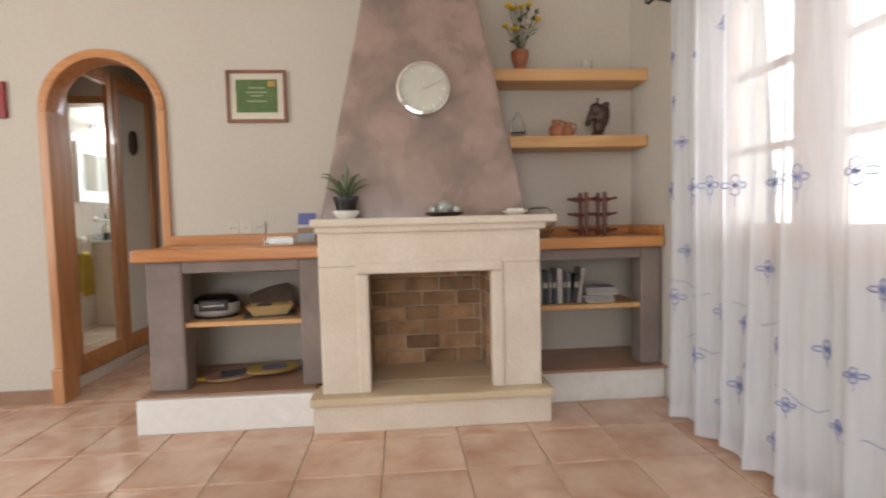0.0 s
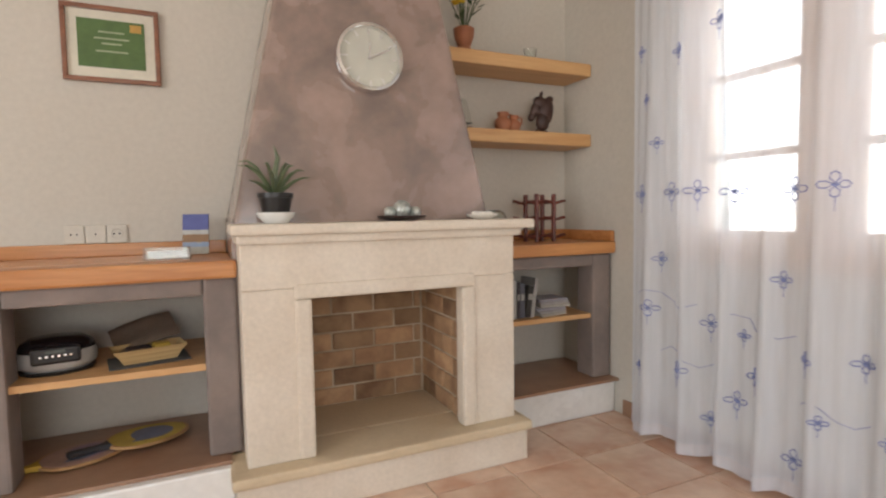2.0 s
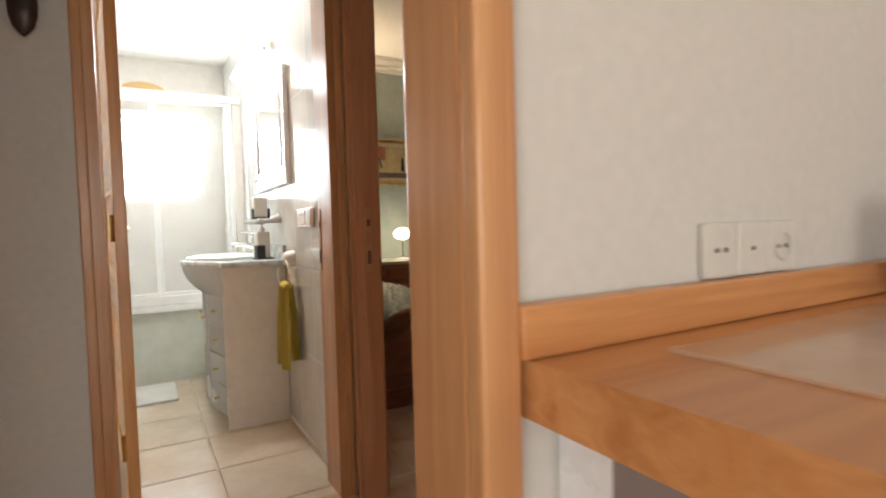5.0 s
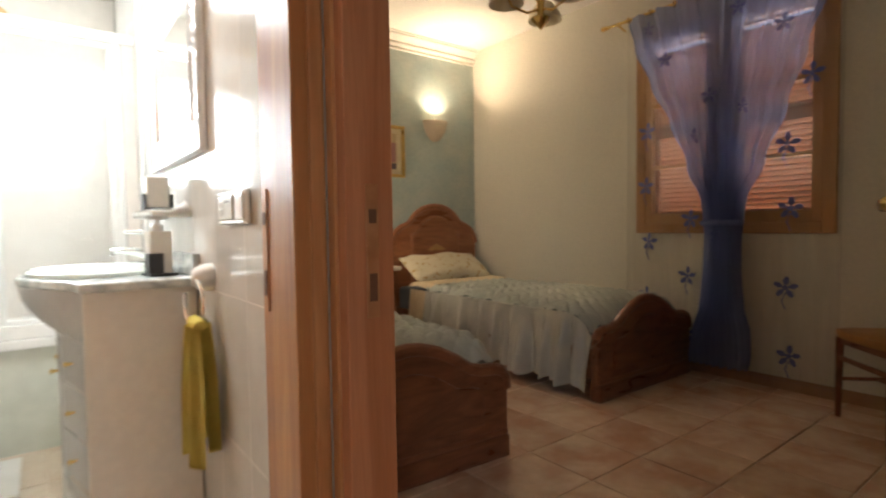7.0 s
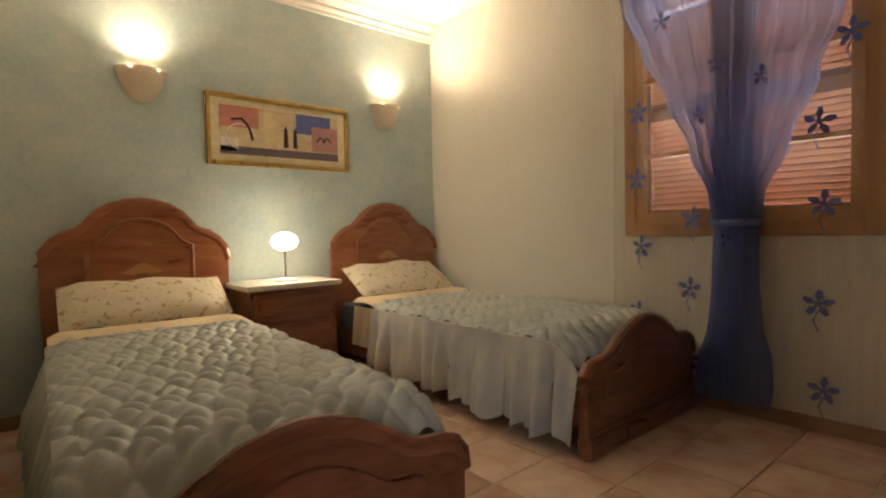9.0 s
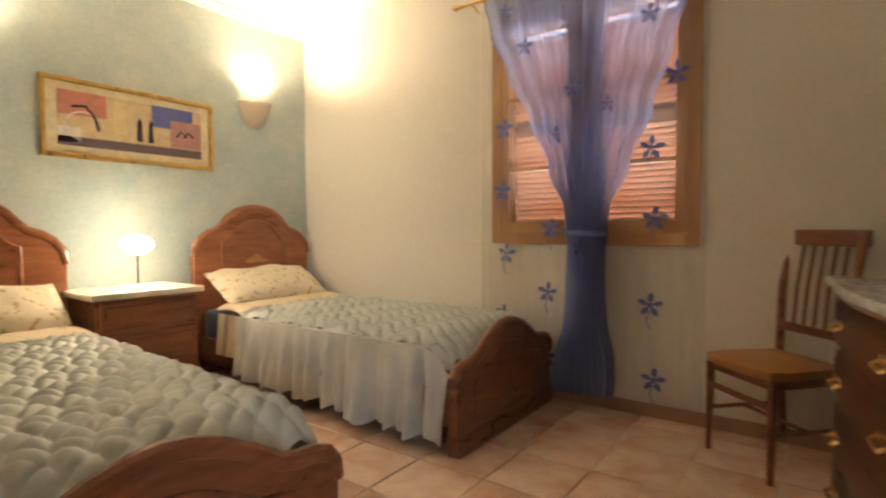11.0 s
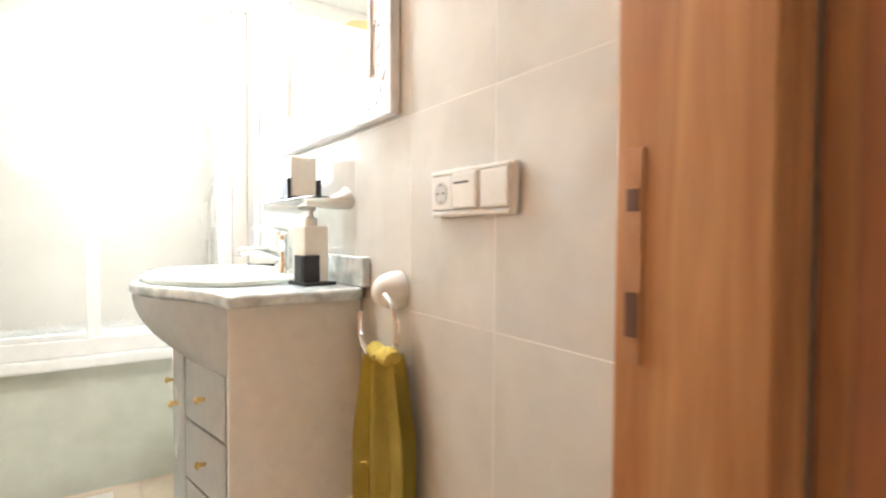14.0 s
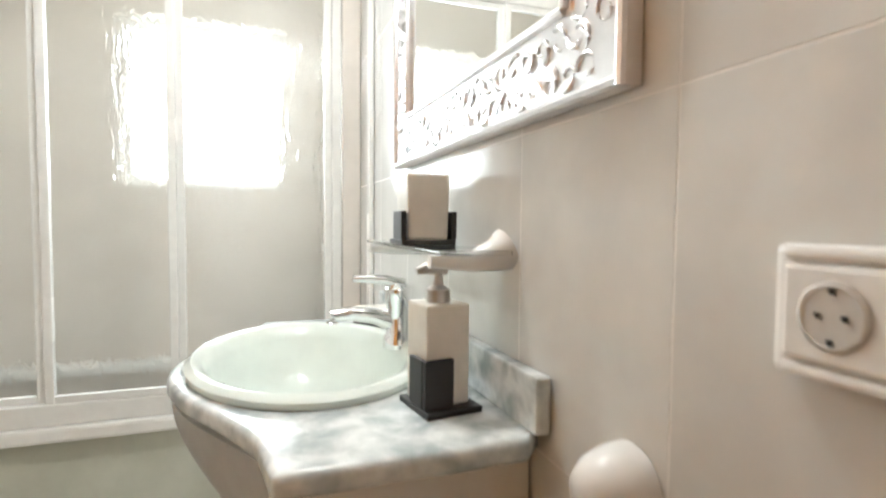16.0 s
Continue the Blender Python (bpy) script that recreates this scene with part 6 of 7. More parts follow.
# ---------- bathroom ----------
# wall tiles on the washstand side
core = tagged(part("wall_tile_bed", box(SX - 0.0187, SX + 0.0, BY + 0.168, BN, 0, H3), TILEGROUT), "white grouted bed of the wall tiles", "wall", kind="structure")
tm = {}
ys = [BY + 0.169] + [6.63 + 0.28 * k for k in range(9)] + [BN]
zs = [0.0, 0.02, 0.43, 0.84, 1.25, 1.66, 2.07, H3]
for y0, y1 in zip(ys, ys[1:]):
    for z0, z1 in zip(zs[1:], zs[2:]):
        k = (round(y1 - y0, 3), round(z1 - z0, 3))
        if k not in tm:
            bb = box(-0.006, 0.004, -k[0] / 2 + 0.0012, k[0] / 2 - 0.0012, -k[1] / 2 + 0.0012, k[1] / 2 - 0.0012)
            bmesh.ops.bevel(bb, geom=[e for e in bb.edges if all(v.co.x < 0 for v in e.verts)], offset=0.0005, segments=1, affect="EDGES")
            me = bpy.data.meshes.new("wall_tile")
            bb.to_mesh(me), bb.free()
            me.materials.append(BATHTILE)
            tm[k] = me
        ob = new("tile", tm[k])
        ob.parent = core
        ob.matrix_world = Matrix.Translation((SX - 0.013, (y0 + y1) / 2, (z0 + z1) / 2))
TX = SX - 0.02   # tile face

# tub with sliding screen
tub = thing("bathtub", (0, 0, 0), "white bathtub behind a grey-green tiled apron", "bathtub")
part("apron", box(-2.55, TX, 8.36, 8.42, 0.0, 0.49), TUBTILE, tub, "grey-green tiled apron")
part("rim", box(-2.55, TX, 8.31, 8.46, 0.49, 0.535, 0.01), WHITE, tub, "white enamel rim")
part("rim", box(-2.55, TX, BN - 0.08, BN, 0.49, 0.535, 0.01), WHITE, tub)
part("basin", join(box(-2.55, TX, 8.44, 8.47, 0.16, 0.50), box(-2.55, TX, 8.46, BN, 0.14, 0.17)), WHITE, tub)
FROST = material("rippled_frosted_glass", (0.97, 0.98, 0.97), 0.13, trans=1.0, ior=1.3, alt=(0.96, 0.97, 0.96), bump=0.0, mix=0.0)
fn = FROST.node_tree
nz, bp, mp, tc = fn.nodes.new("ShaderNodeTexNoise"), fn.nodes.new("ShaderNodeBump"), fn.nodes.new("ShaderNodeMapping"), fn.nodes.new("ShaderNodeTexCoord")
mp.inputs["Scale"].default_value = (26, 26, 6)
nz.inputs["Scale"].default_value, nz.inputs["Detail"].default_value, nz.inputs["Distortion"].default_value = 2.0, 2.0, 0.6
bp.inputs["Strength"].default_value, bp.inputs["Distance"].default_value = 0.55, 0.010
fn.links.new(tc.outputs["Object"], mp.inputs[0]), fn.links.new(mp.outputs[0], nz.inputs[0]), fn.links.new(nz.outputs[0], bp.inputs["Height"]), fn.links.new(bp.outputs[0], fn.nodes["Principled BSDF"].inputs["Normal"])
scr = thing("shower_screen", (0, 0, 0), "white-framed sliding shower screen of rippled glass", "shower screen")
part("bottom_track", box(-2.55, TX, 8.325, 8.375, 0.535, 0.60, 0.006), WHITE, scr)
part("top_track", box(-2.55, TX, 8.325, 8.375, 1.94, 1.99, 0.006), WHITE, scr)
part("wall_post", box(-0.985, -0.955, 8.33, 8.37, 0.60, 1.94, 0.004), WHITE, scr)
part("wall_post", box(TX - 0.06, TX, 8.335, 8.365, 0.60, 1.94, 0.004), PINKTILE, scr)
for x0, x1, y in ((-1.455, -0.985, 8.355), (-1.80, -1.452, 8.338), (-2.52, -1.80, 8.355)):
    pnl = part("glass_panel", box(x0 + 0.02, x1 - 0.02, y - 0.002, y + 0.002, 0.62, 1.92), FROST, scr, "rippled frosted glass")
    pnl.visible_shadow = False
    for q in ((x0, x0 + 0.024), (x1 - 0.024, x1)):
        part("panel_stile", box(q[0], q[1], y - 0.011, y + 0.011, 0.60, 1.94, 0.003), WHITE, pnl)
    for q in ((0.60, 0.622), (1.918, 1.94)):
        part("panel_rail", box(x0 + 0.024, x1 - 0.024, y - 0.010, y + 0.010, q[0], q[1], 0.003), WHITE, pnl)
tagged(part("trim_corner_strip", box(TX - 0.014, TX, 8.12, 8.16, 0.0, H3, 0.003), WHITE), "white corner strip on the tiles", "trim", kind="structure")
# plain brown half-disc for an unidentified rounded shape on the rail
cap = tagged(part("straw_dish", prism([(0.125 * math.cos(math.pi * i / 16), 0.05 * math.sin(math.pi * i / 16)) for i in range(17)], -0.012, 0.012, "y", 0.003), WICK), "small brown domed cap on the shower rail", "dish")
cap.matrix_world = pose(-1.50, 8.35, 1.99)
bw = thing("window_3", (0, 0, 0), "small white bathroom window", "window", kind="structure")
for q in ((VW[0], VW[0] + 0.05, VW[2], VW[3]), (VW[1] - 0.05, VW[1], VW[2], VW[3]), (VW[0] + 0.05, VW[1] - 0.05, VW[2], VW[2] + 0.05), (VW[0] + 0.05, VW[1] - 0.05, VW[3] - 0.05, VW[3])):
    part("frame", box(q[0], q[1], BN + 0.06, BN + 0.11, q[2], q[3], 0.005), WHITE, bw)
soap = thing("soap_dish", (-0.93, 8.60, 1.02), "white ceramic soap dish on the tub wall", "soap dish")
smooth(part("dish", lathe([(0, 0), (0.05, 0), (0.06, 0.03), (0.054, 0.03), (0, 0.012)], 24), WHITE, soap))

# washstand
cab = thing("washstand", (0, 0, 0), "cream bathroom cabinet with bowed front and drawers", "cabinet")
part("side_panel", box(-1.205, TX - 0.002, 7.15, 7.168, 0, 0.845, 0.002), CREAM, cab)
part("side_panel", box(-1.205, TX - 0.002, 7.93, 7.948, 0, 0.845, 0.002), CREAM, cab)
part("back_panel", box(TX - 0.016, TX - 0.002, 7.168, 7.93, 0, 0.845), CREAM, cab)
def front_x(y, d=0.0):
    t = (y - 7.15) / 0.80
    return -1.205 - 0.06 * math.sin(math.pi * min(max(t, 0), 1)) ** 1.3 - d


for r in range(4):
    z0, z1 = 0.07 + r * 0.155, 0.07 + r * 0.155 + 0.148
    d = part("drawer", sheet(lambda u, v: (front_x(7.17 + 0.25 * u), 7.17 + 0.25 * u, z0 + (z1 - z0) * v), 10, 1, 0.016), WHITE, cab, "white bowed drawer front")
    kx = front_x(7.28) - 0.002
    kb = lathe([(0.005, 0), (0.005, 0.012), (0.011, 0.02), (0, 0.026)], 12)
    bmesh.ops.rotate(kb, verts=kb.verts[:], matrix=Matrix.Rotation(math.radians(-90), 3, "Y"), cent=(0, 0, 0))
    bmesh.ops.translate(kb, verts=kb.verts[:], vec=(kx, 7.285, (z0 + z1) / 2))
    part("knob", kb, BRASS, d, "small brass knob")
for y0, y1 in ((7.43, 7.675), (7.68, 7.925)):
    d = part("door", sheet(lambda u, v: (front_x(y0 + (y1 - y0) * u), y0 + (y1 - y0) * u, 0.07 + 0.615 * v), 10, 1, 0.016), WHITE, cab, "white bowed cabinet door")
    kb = lathe([(0.005, 0), (0.005, 0.012), (0.011, 0.02), (0, 0.026)], 12)
    bmesh.ops.rotate(kb, verts=kb.verts[:], matrix=Matrix.Rotation(math.radians(-90), 3, "Y"), cent=(0, 0, 0))
    bmesh.ops.translate(kb, verts=kb.verts[:], vec=(front_x(y0 + 0.06) - 0.002, y0 + 0.06, 0.55))
    part("knob", kb, BRASS, d)
part("toe_board", box(-1.18, -1.165, 7.17, 7.93, 0, 0.068), CREAM, cab)
# bulging apron under the basin
smooth(part("basin_apron", sheet(lambda u, v: (front_x(7.152 + 0.794 * u) - (0.0 + 0.10 * math.sin(math.pi * u) ** 1.2) * (1 - (1 - v) ** 2.0), 7.152 + 0.794 * u, 0.685 + 0.158 * v), 30, 10, 0.012), WHITE, cab, "white curved apron"), 60)
# marble top with an oval hole and basin
BCX, BCY, RA, RB = -1.135, 7.56, 0.185, 0.25
top = thing("marble_washtop", (0, 0, 0), "grey-white marble top with waved front edge", "worktop")
bb = bmesh.new()
N = 72
def outer(a):
    """Point of the top's outline in the direction a from the basin's centre."""
    dx, dy = math.cos(a), math.sin(a)
    best = 9
    for k in range(1, 400):
        s = k * 0.002
        x, y = BCX + dx * s, BCY + dy * s
        t = (y - 7.125) / 0.85
        fx = -1.225 - 0.145 * math.sin(math.pi * min(max((t - 0.06) / 0.88, 0), 1)) ** 1.5
        if x > TX or y < 7.10 or y > 7.975 or x < fx:
            return x, y
    return x, y


rings = [[], [], [], []]
for i in range(N):
    a = 2 * math.pi * i / N
    ox, oy = outer(a)
    ex, ey = BCX + RA * math.cos(a), BCY + RB * math.sin(a)
    for ring, (x, y, z) in zip(rings, ((ex, ey, 0.842), (ex, ey, 0.872), (ox, oy, 0.872), (ox, oy, 0.842))):
        ring.append(bb.verts.new((x, y, z)))
for a, c in ((0, 1), (1, 2), (2, 3), (3, 0)):
    for i in range(N):
        j = (i + 1) % N
        bb.faces.new((rings[a][i], rings[a][j], rings[c][j], rings[c][i]))
bmesh.ops.recalc_face_normals(bb, faces=bb.faces[:])
bmesh.ops.bevel(bb, geom=[e for e in bb.edges if len(e.link_faces) == 2 and e.calc_face_angle() > 1.0 and all((v.co.x - BCX) ** 2 / RA ** 2 + (v.co.y - BCY) ** 2 / RB ** 2 > 1.1 for v in e.verts)], offset=0.01, segments=3, profile=0.6, affect="EDGES")
smooth(part("slab", bb, MARBLE, top), 50)
part("backsplash", box(TX - 0.022, TX - 0.001, 7.10, 7.96, 0.873, 0.945, 0.004), MARBLE, top)
sink = thing("basin", (0, 0, 0), "oval pale green-white porcelain basin", "basin")
prof = [(1.14, 0.873), (1.15, 0.884), (1.09, 0.893), (1.0, 0.886), (0.95, 0.862), (0.85, 0.80), (0.6, 0.745), (0.25, 0.73), (0.08, 0.728), (0.0, 0.728)]
sb = bmesh.new()
rr = [[sb.verts.new((BCX + RA * r * math.cos(2 * math.pi * i / 56), BCY + RB * r * math.sin(2 * math.pi * i / 56), z)) for i in range(56)] for r, z in prof[:-1]]
for a, c in zip(rr, rr[1:]):
    for i in range(56):
        sb.faces.new((a[i], a[(i + 1) % 56], c[(i + 1) % 56], c[i]))
sb.faces.new(rr[-1])
bmesh.ops.recalc_face_normals(sb, faces=sb.faces[:])
smooth(part("bowl", sb, PORC, sink), 60)
part("drain", lathe([(0, 0), (0.022, 0), (0.024, 0.003), (0.012, 0.002), (0, 0.001)], 20, (BCX, BCY, 0.73)), CHROME, sink, "chrome drain")
part("overflow", lathe([(0, 0), (0.007, 0.0), (0.007, 0.004), (0, 0.004)], 12, (BCX - 0.155, BCY + 0.02, 0.83)), BLACK, sink)
tap = thing("mixer_tap", (-0.95, 7.60, 0.890), "chrome single-lever basin mixer tap", "tap")
smooth(part("body", lathe([(0.032, -0.016), (0.032, 0.006), (0.027, 0.012), (0.025, 0.07), (0.028, 0.076), (0.028, 0.105), (0.012, 0.12), (0, 0.121)], 24), CHROME, tap))
smooth(part("spout", tube([(0, 0, 0.03), (-0.05, 0.0, 0.05), (-0.10, 0.0, 0.058), (-0.135, 0.0, 0.055), (-0.137, 0.0, 0.040)], 0.014, 12, taper=[0.02, 0.017, 0.015, 0.014, 0.012]), CHROME, tap))
smooth(part("lever", tube([(0.008, 0, 0.112), (-0.03, 0, 0.124), (-0.095, 0, 0.128)], 0.008, 10, taper=[0.016, 0.011, 0.007]), CHROME, tap))
GREYP = material("dark_grey_plastic", (0.028, 0.026, 0.026), 0.5, alt=(0.02, 0.019, 0.019), fine=80, bump=0.05)
IVORY = material("ivory_ceramic", (0.74, 0.70, 0.63), 0.3, alt=(0.72, 0.68, 0.61), fine=40, bump=0.02)
STEEL = material("brushed_steel", (0.55, 0.52, 0.49), 0.3, 1.0, alt=(0.48, 0.45, 0.42), fine=60, bump=0.03)
def dispenser(m):
    ob = thing("soap_dispenser", m, "square ivory soap dispenser in a dark holder", "soap dispenser")
    part("bottle", box(-0.033, 0.033, -0.033, 0.033, 0.008, 0.148, 0.004), IVORY, ob)
    part("holder_base", box(-0.042, 0.042, -0.055, 0.040, 0, 0.009, 0.002), GREYP, ob)
    part("holder_corner", box(-0.040, 0.004, -0.042, -0.0335, 0.009, 0.075, 0.002), GREYP, ob)
    part("holder_corner", box(-0.041, -0.034, -0.0335, 0.008, 0.009, 0.075, 0.002), GREYP, ob)
    smooth(part("collar", lathe([(0.017, 0.146), (0.017, 0.166), (0.008, 0.172), (0.006, 0.19)], 18), STEEL, ob))
    part("pump_head", tube([(0.012, 0, 0.193), (-0.012, 0, 0.197), (-0.034, 0, 0.192)], 0.008, 8, taper=[0.008, 0.011, 0.005]), STEEL, ob)
    return ob


dispenser(pose(-0.986, 7.25, 0.872, 0, 0, 8))
sd = thing("soap_box", pose(-0.945, 7.83, 0.872), "small ivory soap box on dark feet", "soap box")
part("box", box(-0.05, 0.05, -0.035, 0.035, 0.02, 0.05, 0.006), IVORY, sd)
part("foot", box(-0.052, 0.052, -0.037, 0.037, 0, 0.022, 0.003), GREYP, sd)

# mirror with an embossed silver frame
mir = thing("wall_mirror", (0, 0, 0), "wall mirror in a wide embossed silver frame", "mirror")
MY0, MY1, MZ0, MZ1, MW = 6.955, 7.79, 1.26, 1.85, 0.105
part("glass", box(TX - 0.014, TX - 0.006, MY0 + MW - 0.005, MY1 - MW + 0.005, MZ0 + MW - 0.005, MZ1 - MW + 0.005), MIRROR, mir, "clear mirror glass")
for q in (([(MY0, MZ0), (MY1, MZ0), (MY1 - MW, MZ0 + MW), (MY0 + MW, MZ0 + MW)]), ([(MY0, MZ1), (MY0 + MW, MZ1 - MW), (MY1 - MW, MZ1 - MW), (MY1, MZ1)]), ([(MY0, MZ0), (MY0 + MW, MZ0 + MW), (MY0 + MW, MZ1 - MW), (MY0, MZ1)]), ([(MY1, MZ0), (MY1, MZ1), (MY1 - MW, MZ1 - MW), (MY1 - MW, MZ0 + MW)])):
    sdp = part("frame_side", prism(q, TX - 0.018, TX - 0.001, "x"), SILVER, mir)
for a, c in (((MY0 + 0.006, MZ0 + 0.006), (MY1 - 0.006, MZ0 + 0.006)), ((MY0 + 0.006, MZ1 - 0.006), (MY1 - 0.006, MZ1 - 0.006)), ((MY0 + 0.006, MZ0), (MY0 + 0.006, MZ1)), ((MY1 - 0.006, MZ0), (MY1 - 0.006, MZ1)), ((MY0 + MW, MZ0 + MW), (MY1 - MW, MZ0 + MW)), ((MY0 + MW, MZ0 + MW), (MY0 + MW, MZ1 - MW)), ((MY1 - MW, MZ0 + MW), (MY1 - MW, MZ1 - MW))):
    part("frame_bead", tube([(TX - 0.019, *a), (TX - 0.019, *c)], 0.0065, 8), SILVER, mir)


def scrolls(pa, pb, w):
    """Embossed leaf scrolls along a frame side from pa to pb (y, z)."""
    pa, pb = Vector(pa), Vector(pb)
    d = (pb - pa)
    ln = d.length
    d.normalize()
    nrm = Vector((-d.y, d.x))
    out = bmesh.new()
    n = max(2, round(ln / 0.036))
    for i in range(n):
        for row in (-1, 1):
            c = pa + d * ((i + 0.5 + 0.25 * row) * ln / n) + nrm * (row * w * 0.2)
            sg = row if i % 2 else -row
            pts = []
            for k in range(11):
                th = k * 0.55 + i
                r = 0.019 * (1 - k / 13)
                p = c + d * (r * math.cos(th)) + nrm * (sg * r * math.sin(th))
                pts.append((TX - 0.0175 - 0.0015 * math.sin(k), p.x, p.y))
            tube(pts, 0.003, 5, out, taper=[0.0034 - 0.00015 * k for k in range(11)])
    return out


h = MW / 2
for a, c in (((MY0 + h, MZ0 + h), (MY1 - h, MZ0 + h)), ((MY0 + h, MZ0 + h), (MY0 + h, MZ1 - h)), ((MY1 - h, MZ0 + h), (MY1 - h, MZ1 - h)), ((MY0 + h, MZ1 - h), (MY1 - h, MZ1 - h))):
    rel = part("embossed_relief", scrolls(a, c, MW), SILVER, mir)
    tagged(rel, "fine silver leaf relief of the frame", kind="stuff")
    smooth(rel, 60)

# glass shelf with two beakers
gs = thing("glass_shelf", (0, 0, 0), "small glass shelf on white porcelain brackets", "shelf")
part("plate", box(TX - 0.115, TX - 0.01, 7.19, 7.66, 1.088, 1.094, 0.002), CLEAR, gs, "clear glass plate")
for y in (7.225, 7.63):
    smooth(part("bracket", tube([(TX - 0.002, y, 1.094), (TX - 0.02, y, 1.086), (TX - 0.06, y, 1.077), (TX - 0.118, y, 1.079)], 0.02, 12, taper=[0.032, 0.024, 0.014, 0.009]), WHITE, gs, "cream porcelain bracket"))
bk = thing("beaker", pose(TX - 0.07, 7.41, 1.0942), "ivory toothbrush beaker in a dark holder", "beaker")
part("cup", prism([(-0.034, 0.008), (0.034, 0.008), (0.037, 0.118), (-0.037, 0.118)], -0.036, 0.036, "y", 0.005), IVORY, bk)
part("holder", box(-0.047, 0.047, -0.040, 0.040, 0, 0.009, 0.002), GREYP, bk, "dark U-shaped holder")
for x in (-0.0435, 0.0435):
    part("holder_side", box(x - 0.0045, x + 0.0045, -0.040, 0.012, 0.009, 0.056, 0.0015), GREYP, bk)

# socket and switches
sw = thing("switch_plate", (TX - 0.001, 6.686, 1.077), "white three-gang plate with socket and switches", "switch")
part("back_plate", box(-0.012, 0, -0.121, 0.121, -0.043, 0.043, 0.006), WHITE, sw)
for z in (-0.037, 0.037):
    part("ridge", box(-0.016, -0.01, -0.112, 0.112, z - 0.004, z + 0.004, 0.003), WHITE, sw)
part("socket_face", box(-0.0165, -0.01, 0.045, 0.112, -0.031, 0.031, 0.004), WHITE, sw)
part("blank_cover", box(-0.021, -0.01, -0.034, 0.038, -0.030, 0.034, 0.005), WHITE, sw)
part("card_slot", box(-0.0225, -0.02, -0.012, 0.03, 0.014, 0.0175), BLACK, sw)
part("rocker", box(-0.018, -0.01, -0.112, -0.038, -0.031, 0.034, 0.006), WHITE, sw)
rbm = lathe([(0.0, -0.005), (0.0165, -0.005), (0.0185, 0.003), (0.0215, 0.002)], 28)
bmesh.ops.rotate(rbm, verts=rbm.verts[:], matrix=Matrix.Rotation(math.radians(-90), 3, "Y"), cent=(0, 0, 0))
bmesh.ops.translate(rbm, verts=rbm.verts[:], vec=(-0.0155, 0.079, 0))
smooth(part("socket_well", rbm, material("socket_grey", (0.66, 0.645, 0.61), 0.4, fine=40, bump=0.0), sw, "recessed socket well"))
for dy, dz in ((0.008, 0), (-0.008, 0), (0, 0.0155), (0, -0.0155)):
    part("contact", box(-0.0185, -0.0135, 0.079 + dy - 0.0018, 0.079 + dy + 0.0018, dz - 0.0018, dz + 0.0018), BLACK, sw)

# towel ring and towel
tr = thing("towel_ring", (TX, 6.955, 0.88), "chrome towel ring on a white porcelain mount", "towel ring")
mb = lathe([(0.042, 0), (0.041, 0.02), (0.034, 0.042), (0.022, 0.056), (0, 0.06)], 28)
bmesh.ops.rotate(mb, verts=mb.verts[:], matrix=Matrix.Rotation(math.radians(-90), 3, "Y"), cent=(0, 0, 0))
smooth(part("mount", mb, WHITE, tr, "domed white porcelain mount"))
part("ring", tube([(-0.052 - 0.012 * math.sin(a), 0.066 * math.sin(a), -0.075 + 0.075 * math.cos(a)) for a in [-math.radians(290) * i / 32 for i in range(33)]], 0.0065, 10), CHROME, tr, "open chrome hook")
TOWEL = material("yellow_terry", (0.77, 0.63, 0.16), 0.95, alt=(0.69, 0.55, 0.12), scale=9, fine=260, bump=0.9, dist=0.006)
tw = thing("hand_towel", (TX - 0.05, 6.955, 0.737), "yellow terry hand towel hung through the ring", "towel")
def cloth(side):
    def f(u, v):
        t = 2 * u - 1
        w = 0.042 + 0.05 * min(1, v * 2.2)
        return (side * (0.012 + 0.012 * v) + 0.012 * math.sin(t * 5 + side) + 0.006 * math.sin(t * 11), t * w + 0.02 * side * v - 0.02, 0.012 - 0.40 * v * (1 if side < 0 else 0.93) + 0.01 * math.sin(t * 4))
    return f


smooth(part("front_fall", sheet(cloth(-1), 22, 26, 0.007), TOWEL, tw), 180)
smooth(part("back_fall", sheet(cloth(1), 22, 26, 0.007), TOWEL, tw), 180)
smooth(part("fold", tube([(0, -0.062 + 0.085 * i / 8, 0.008 + 0.006 * math.sin(i)) for i in range(9)], 0.02, 10), TOWEL, tw))

# lamp over the mirror
bl = thing("bath_wall_light", (TX, 7.40, 2.03), "chrome bathroom light with lit white glass shades", "wall light")
part("back_bar", box(-0.03, 0, -0.16, 0.16, -0.025, 0.025, 0.006), CHROME, bl)
BGLOW = material("lit_opal_glass", (0.9, 0.9, 0.88), 0.3, emit=(1.0, 0.97, 0.92), power=6.0, bump=0.0)
for y in (-0.10, 0.10):
    arm = part("arm", tube([(-0.03, y, 0), (-0.09, y, 0.005), (-0.11, y, -0.02)], 0.008, 8), CHROME, bl)
    smooth(part("shade", tube([(-0.062, y, 0.012), (-0.075, y, -0.01), (-0.125, y, -0.10), (-0.148, y, -0.145)], 0.03, 16, taper=[0.018, 0.03, 0.036, 0.038]), BGLOW, arm, "glowing opal glass"))
lamp("bath_lamp_light", "POINT", Matrix.Translation((TX - 0.2, 7.40, 1.93)), 22, (0.94, 0.98, 1.0), 0.06)
tagged(part("bath_mat", box(-1.75, -1.40, 7.85, 8.28, 0.001, 0.016, 0.006), material("white_terry", (0.74, 0.72, 0.67), 0.95, fine=220, bump=0.8)), "white terry bath mat on the tiles", "bath mat")

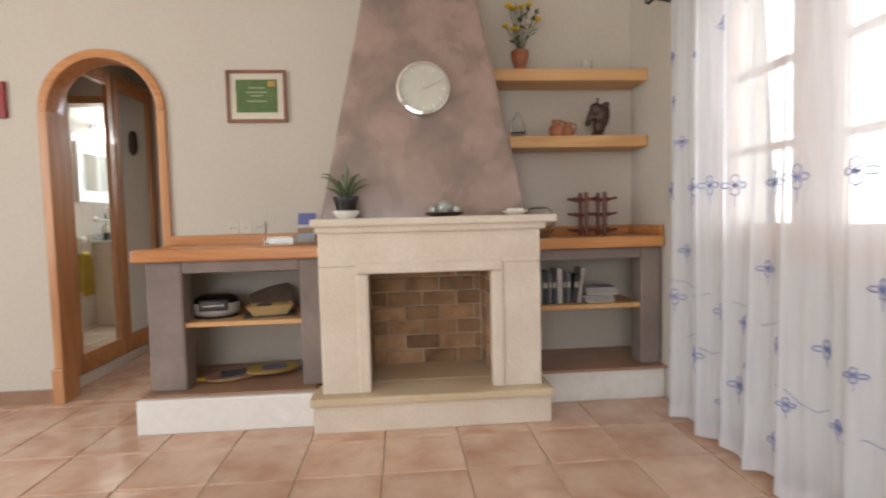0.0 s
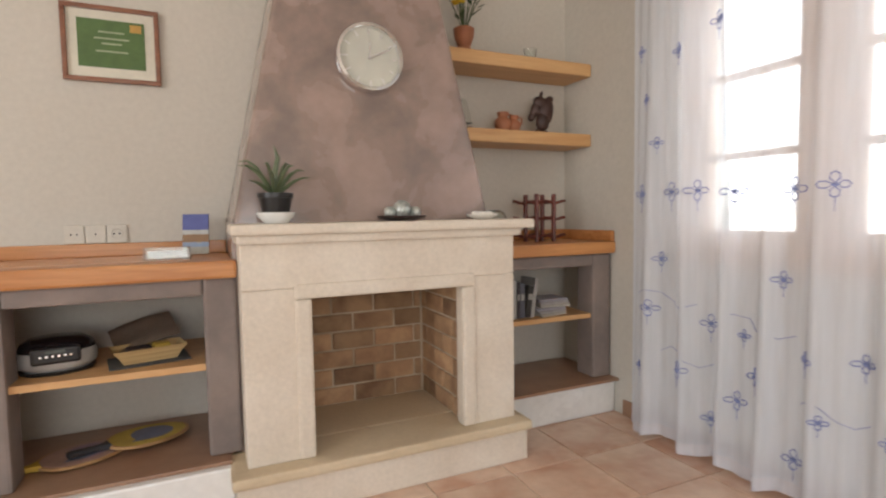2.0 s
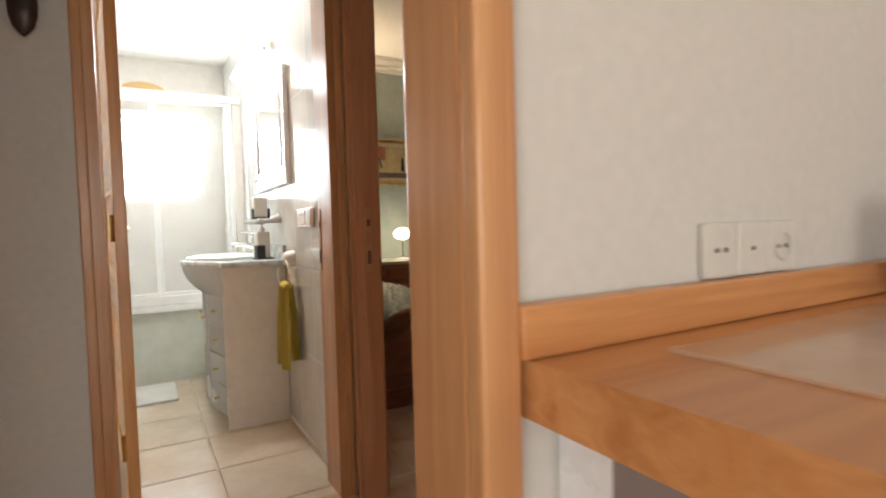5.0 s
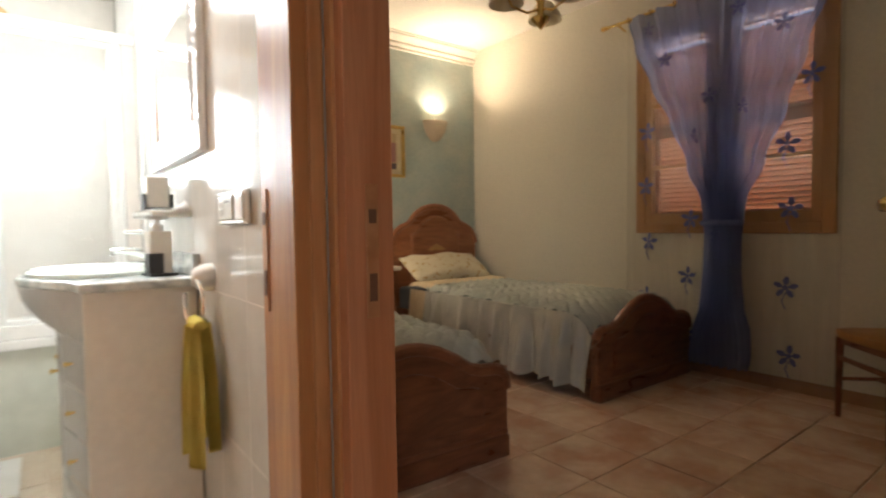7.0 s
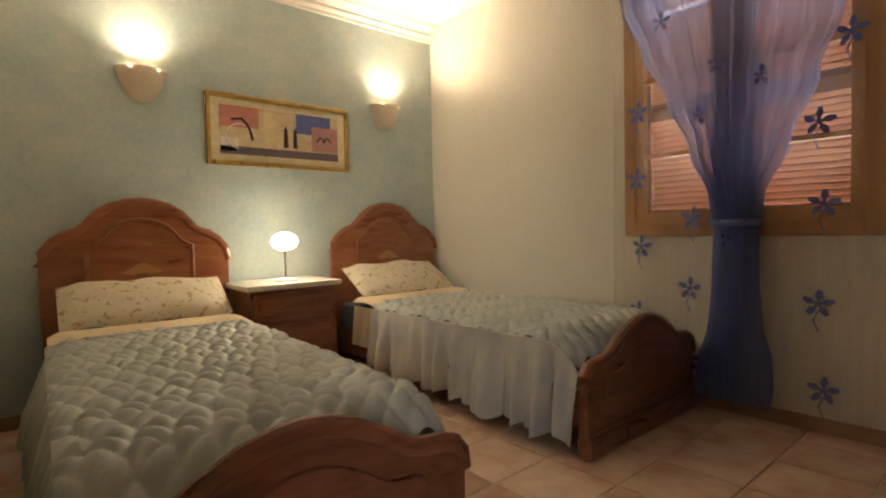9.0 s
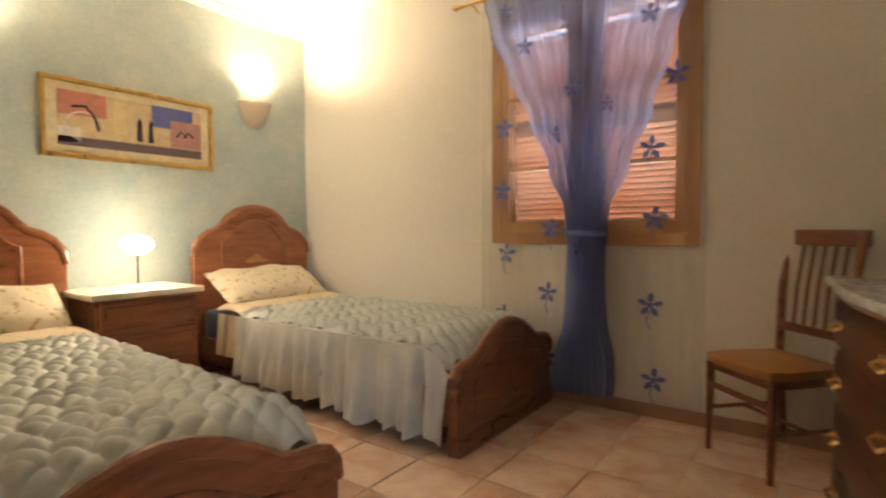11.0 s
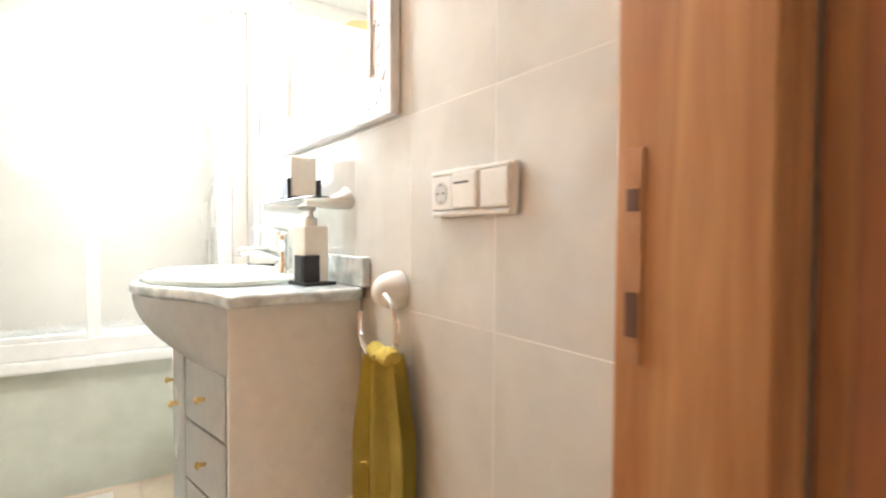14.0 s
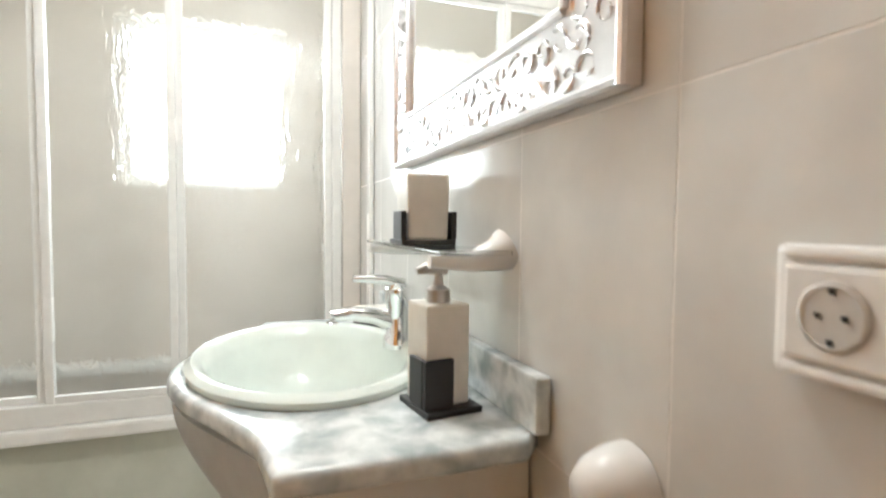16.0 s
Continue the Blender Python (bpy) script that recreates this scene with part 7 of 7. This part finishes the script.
# ---------- floor tiles ----------
def tile_mesh(name, sx, sy, t, mat, bev=0.0025):
    b = bmesh.new()
    box(-sx / 2, sx / 2, -sy / 2, sy / 2, -t, 0, bm=b)
    bmesh.ops.bevel(b, geom=[e for e in b.edges if all(v.co.z > -t / 2 for v in e.verts)], offset=bev, segments=1, affect="EDGES")
    me = bpy.data.meshes.new(name)
    b.to_mesh(me)
    b.free()
    me.materials.append(mat)
    return me


rng = random.Random(4)
floor_ob = bpy.data.objects["floor"]
P = 0.34


def lay(x0, x1, y0, y1, ox, oy, mat, step, keep=None):
    cache = {}
    nx0, ny0 = math.floor((x0 - ox) / step), math.floor((y0 - oy) / step)
    for i in range(nx0, math.ceil((x1 - ox) / step)):
        for j in range(ny0, math.ceil((y1 - oy) / step)):
            a0, a1 = max(ox + i * step, x0), min(ox + (i + 1) * step, x1)
            c0, c1 = max(oy + j * step, y0), min(oy + (j + 1) * step, y1)
            if a1 - a0 < 0.03 or c1 - c0 < 0.03:
                continue
            if keep and not keep((a0 + a1) / 2, (c0 + c1) / 2):
                continue
            key = (round(a1 - a0, 3), round(c1 - c0, 3))
            if key not in cache:
                cache[key] = tile_mesh("floor_tile", key[0] - 0.007, key[1] - 0.007, 0.012, mat)
            ob = new("tile", cache[key])
            ob.parent = floor_ob
            ob.matrix_world = pose((a0 + a1) / 2, (c0 + c1) / 2, rng.uniform(-0.0006, 0.0006), rng.uniform(-0.1, 0.1), rng.uniform(-0.1, 0.1), rng.choice((0, 180)))


lay(-3.5, WX, 0.2, WY, 1.0, 3.6, TILE, P)
lay(-2.13, SX, WY, BY + 0.05, 1.0, 3.6, TILE, P)
lay(SX, EX, SY, NY, 1.10, 6.906, TILE, P)
lay(-2.55, SX, BY + 0.05, 8.4, -0.9, 6.3, BATHFLOOR, 0.41)
rest = bmesh.new()
for i in range(18):
    for j in range(9):
        box(-4.4 + i * P, -4.4 + i * P + P - 0.007, -2.6 + j * 0.31, -2.6 + j * 0.31 + 0.303, -0.012, 0, bm=rest) if -4.4 + i * P + P < WX else None
tagged(part("tiles_behind", rest, TILE, floor_ob), kind="stuff")
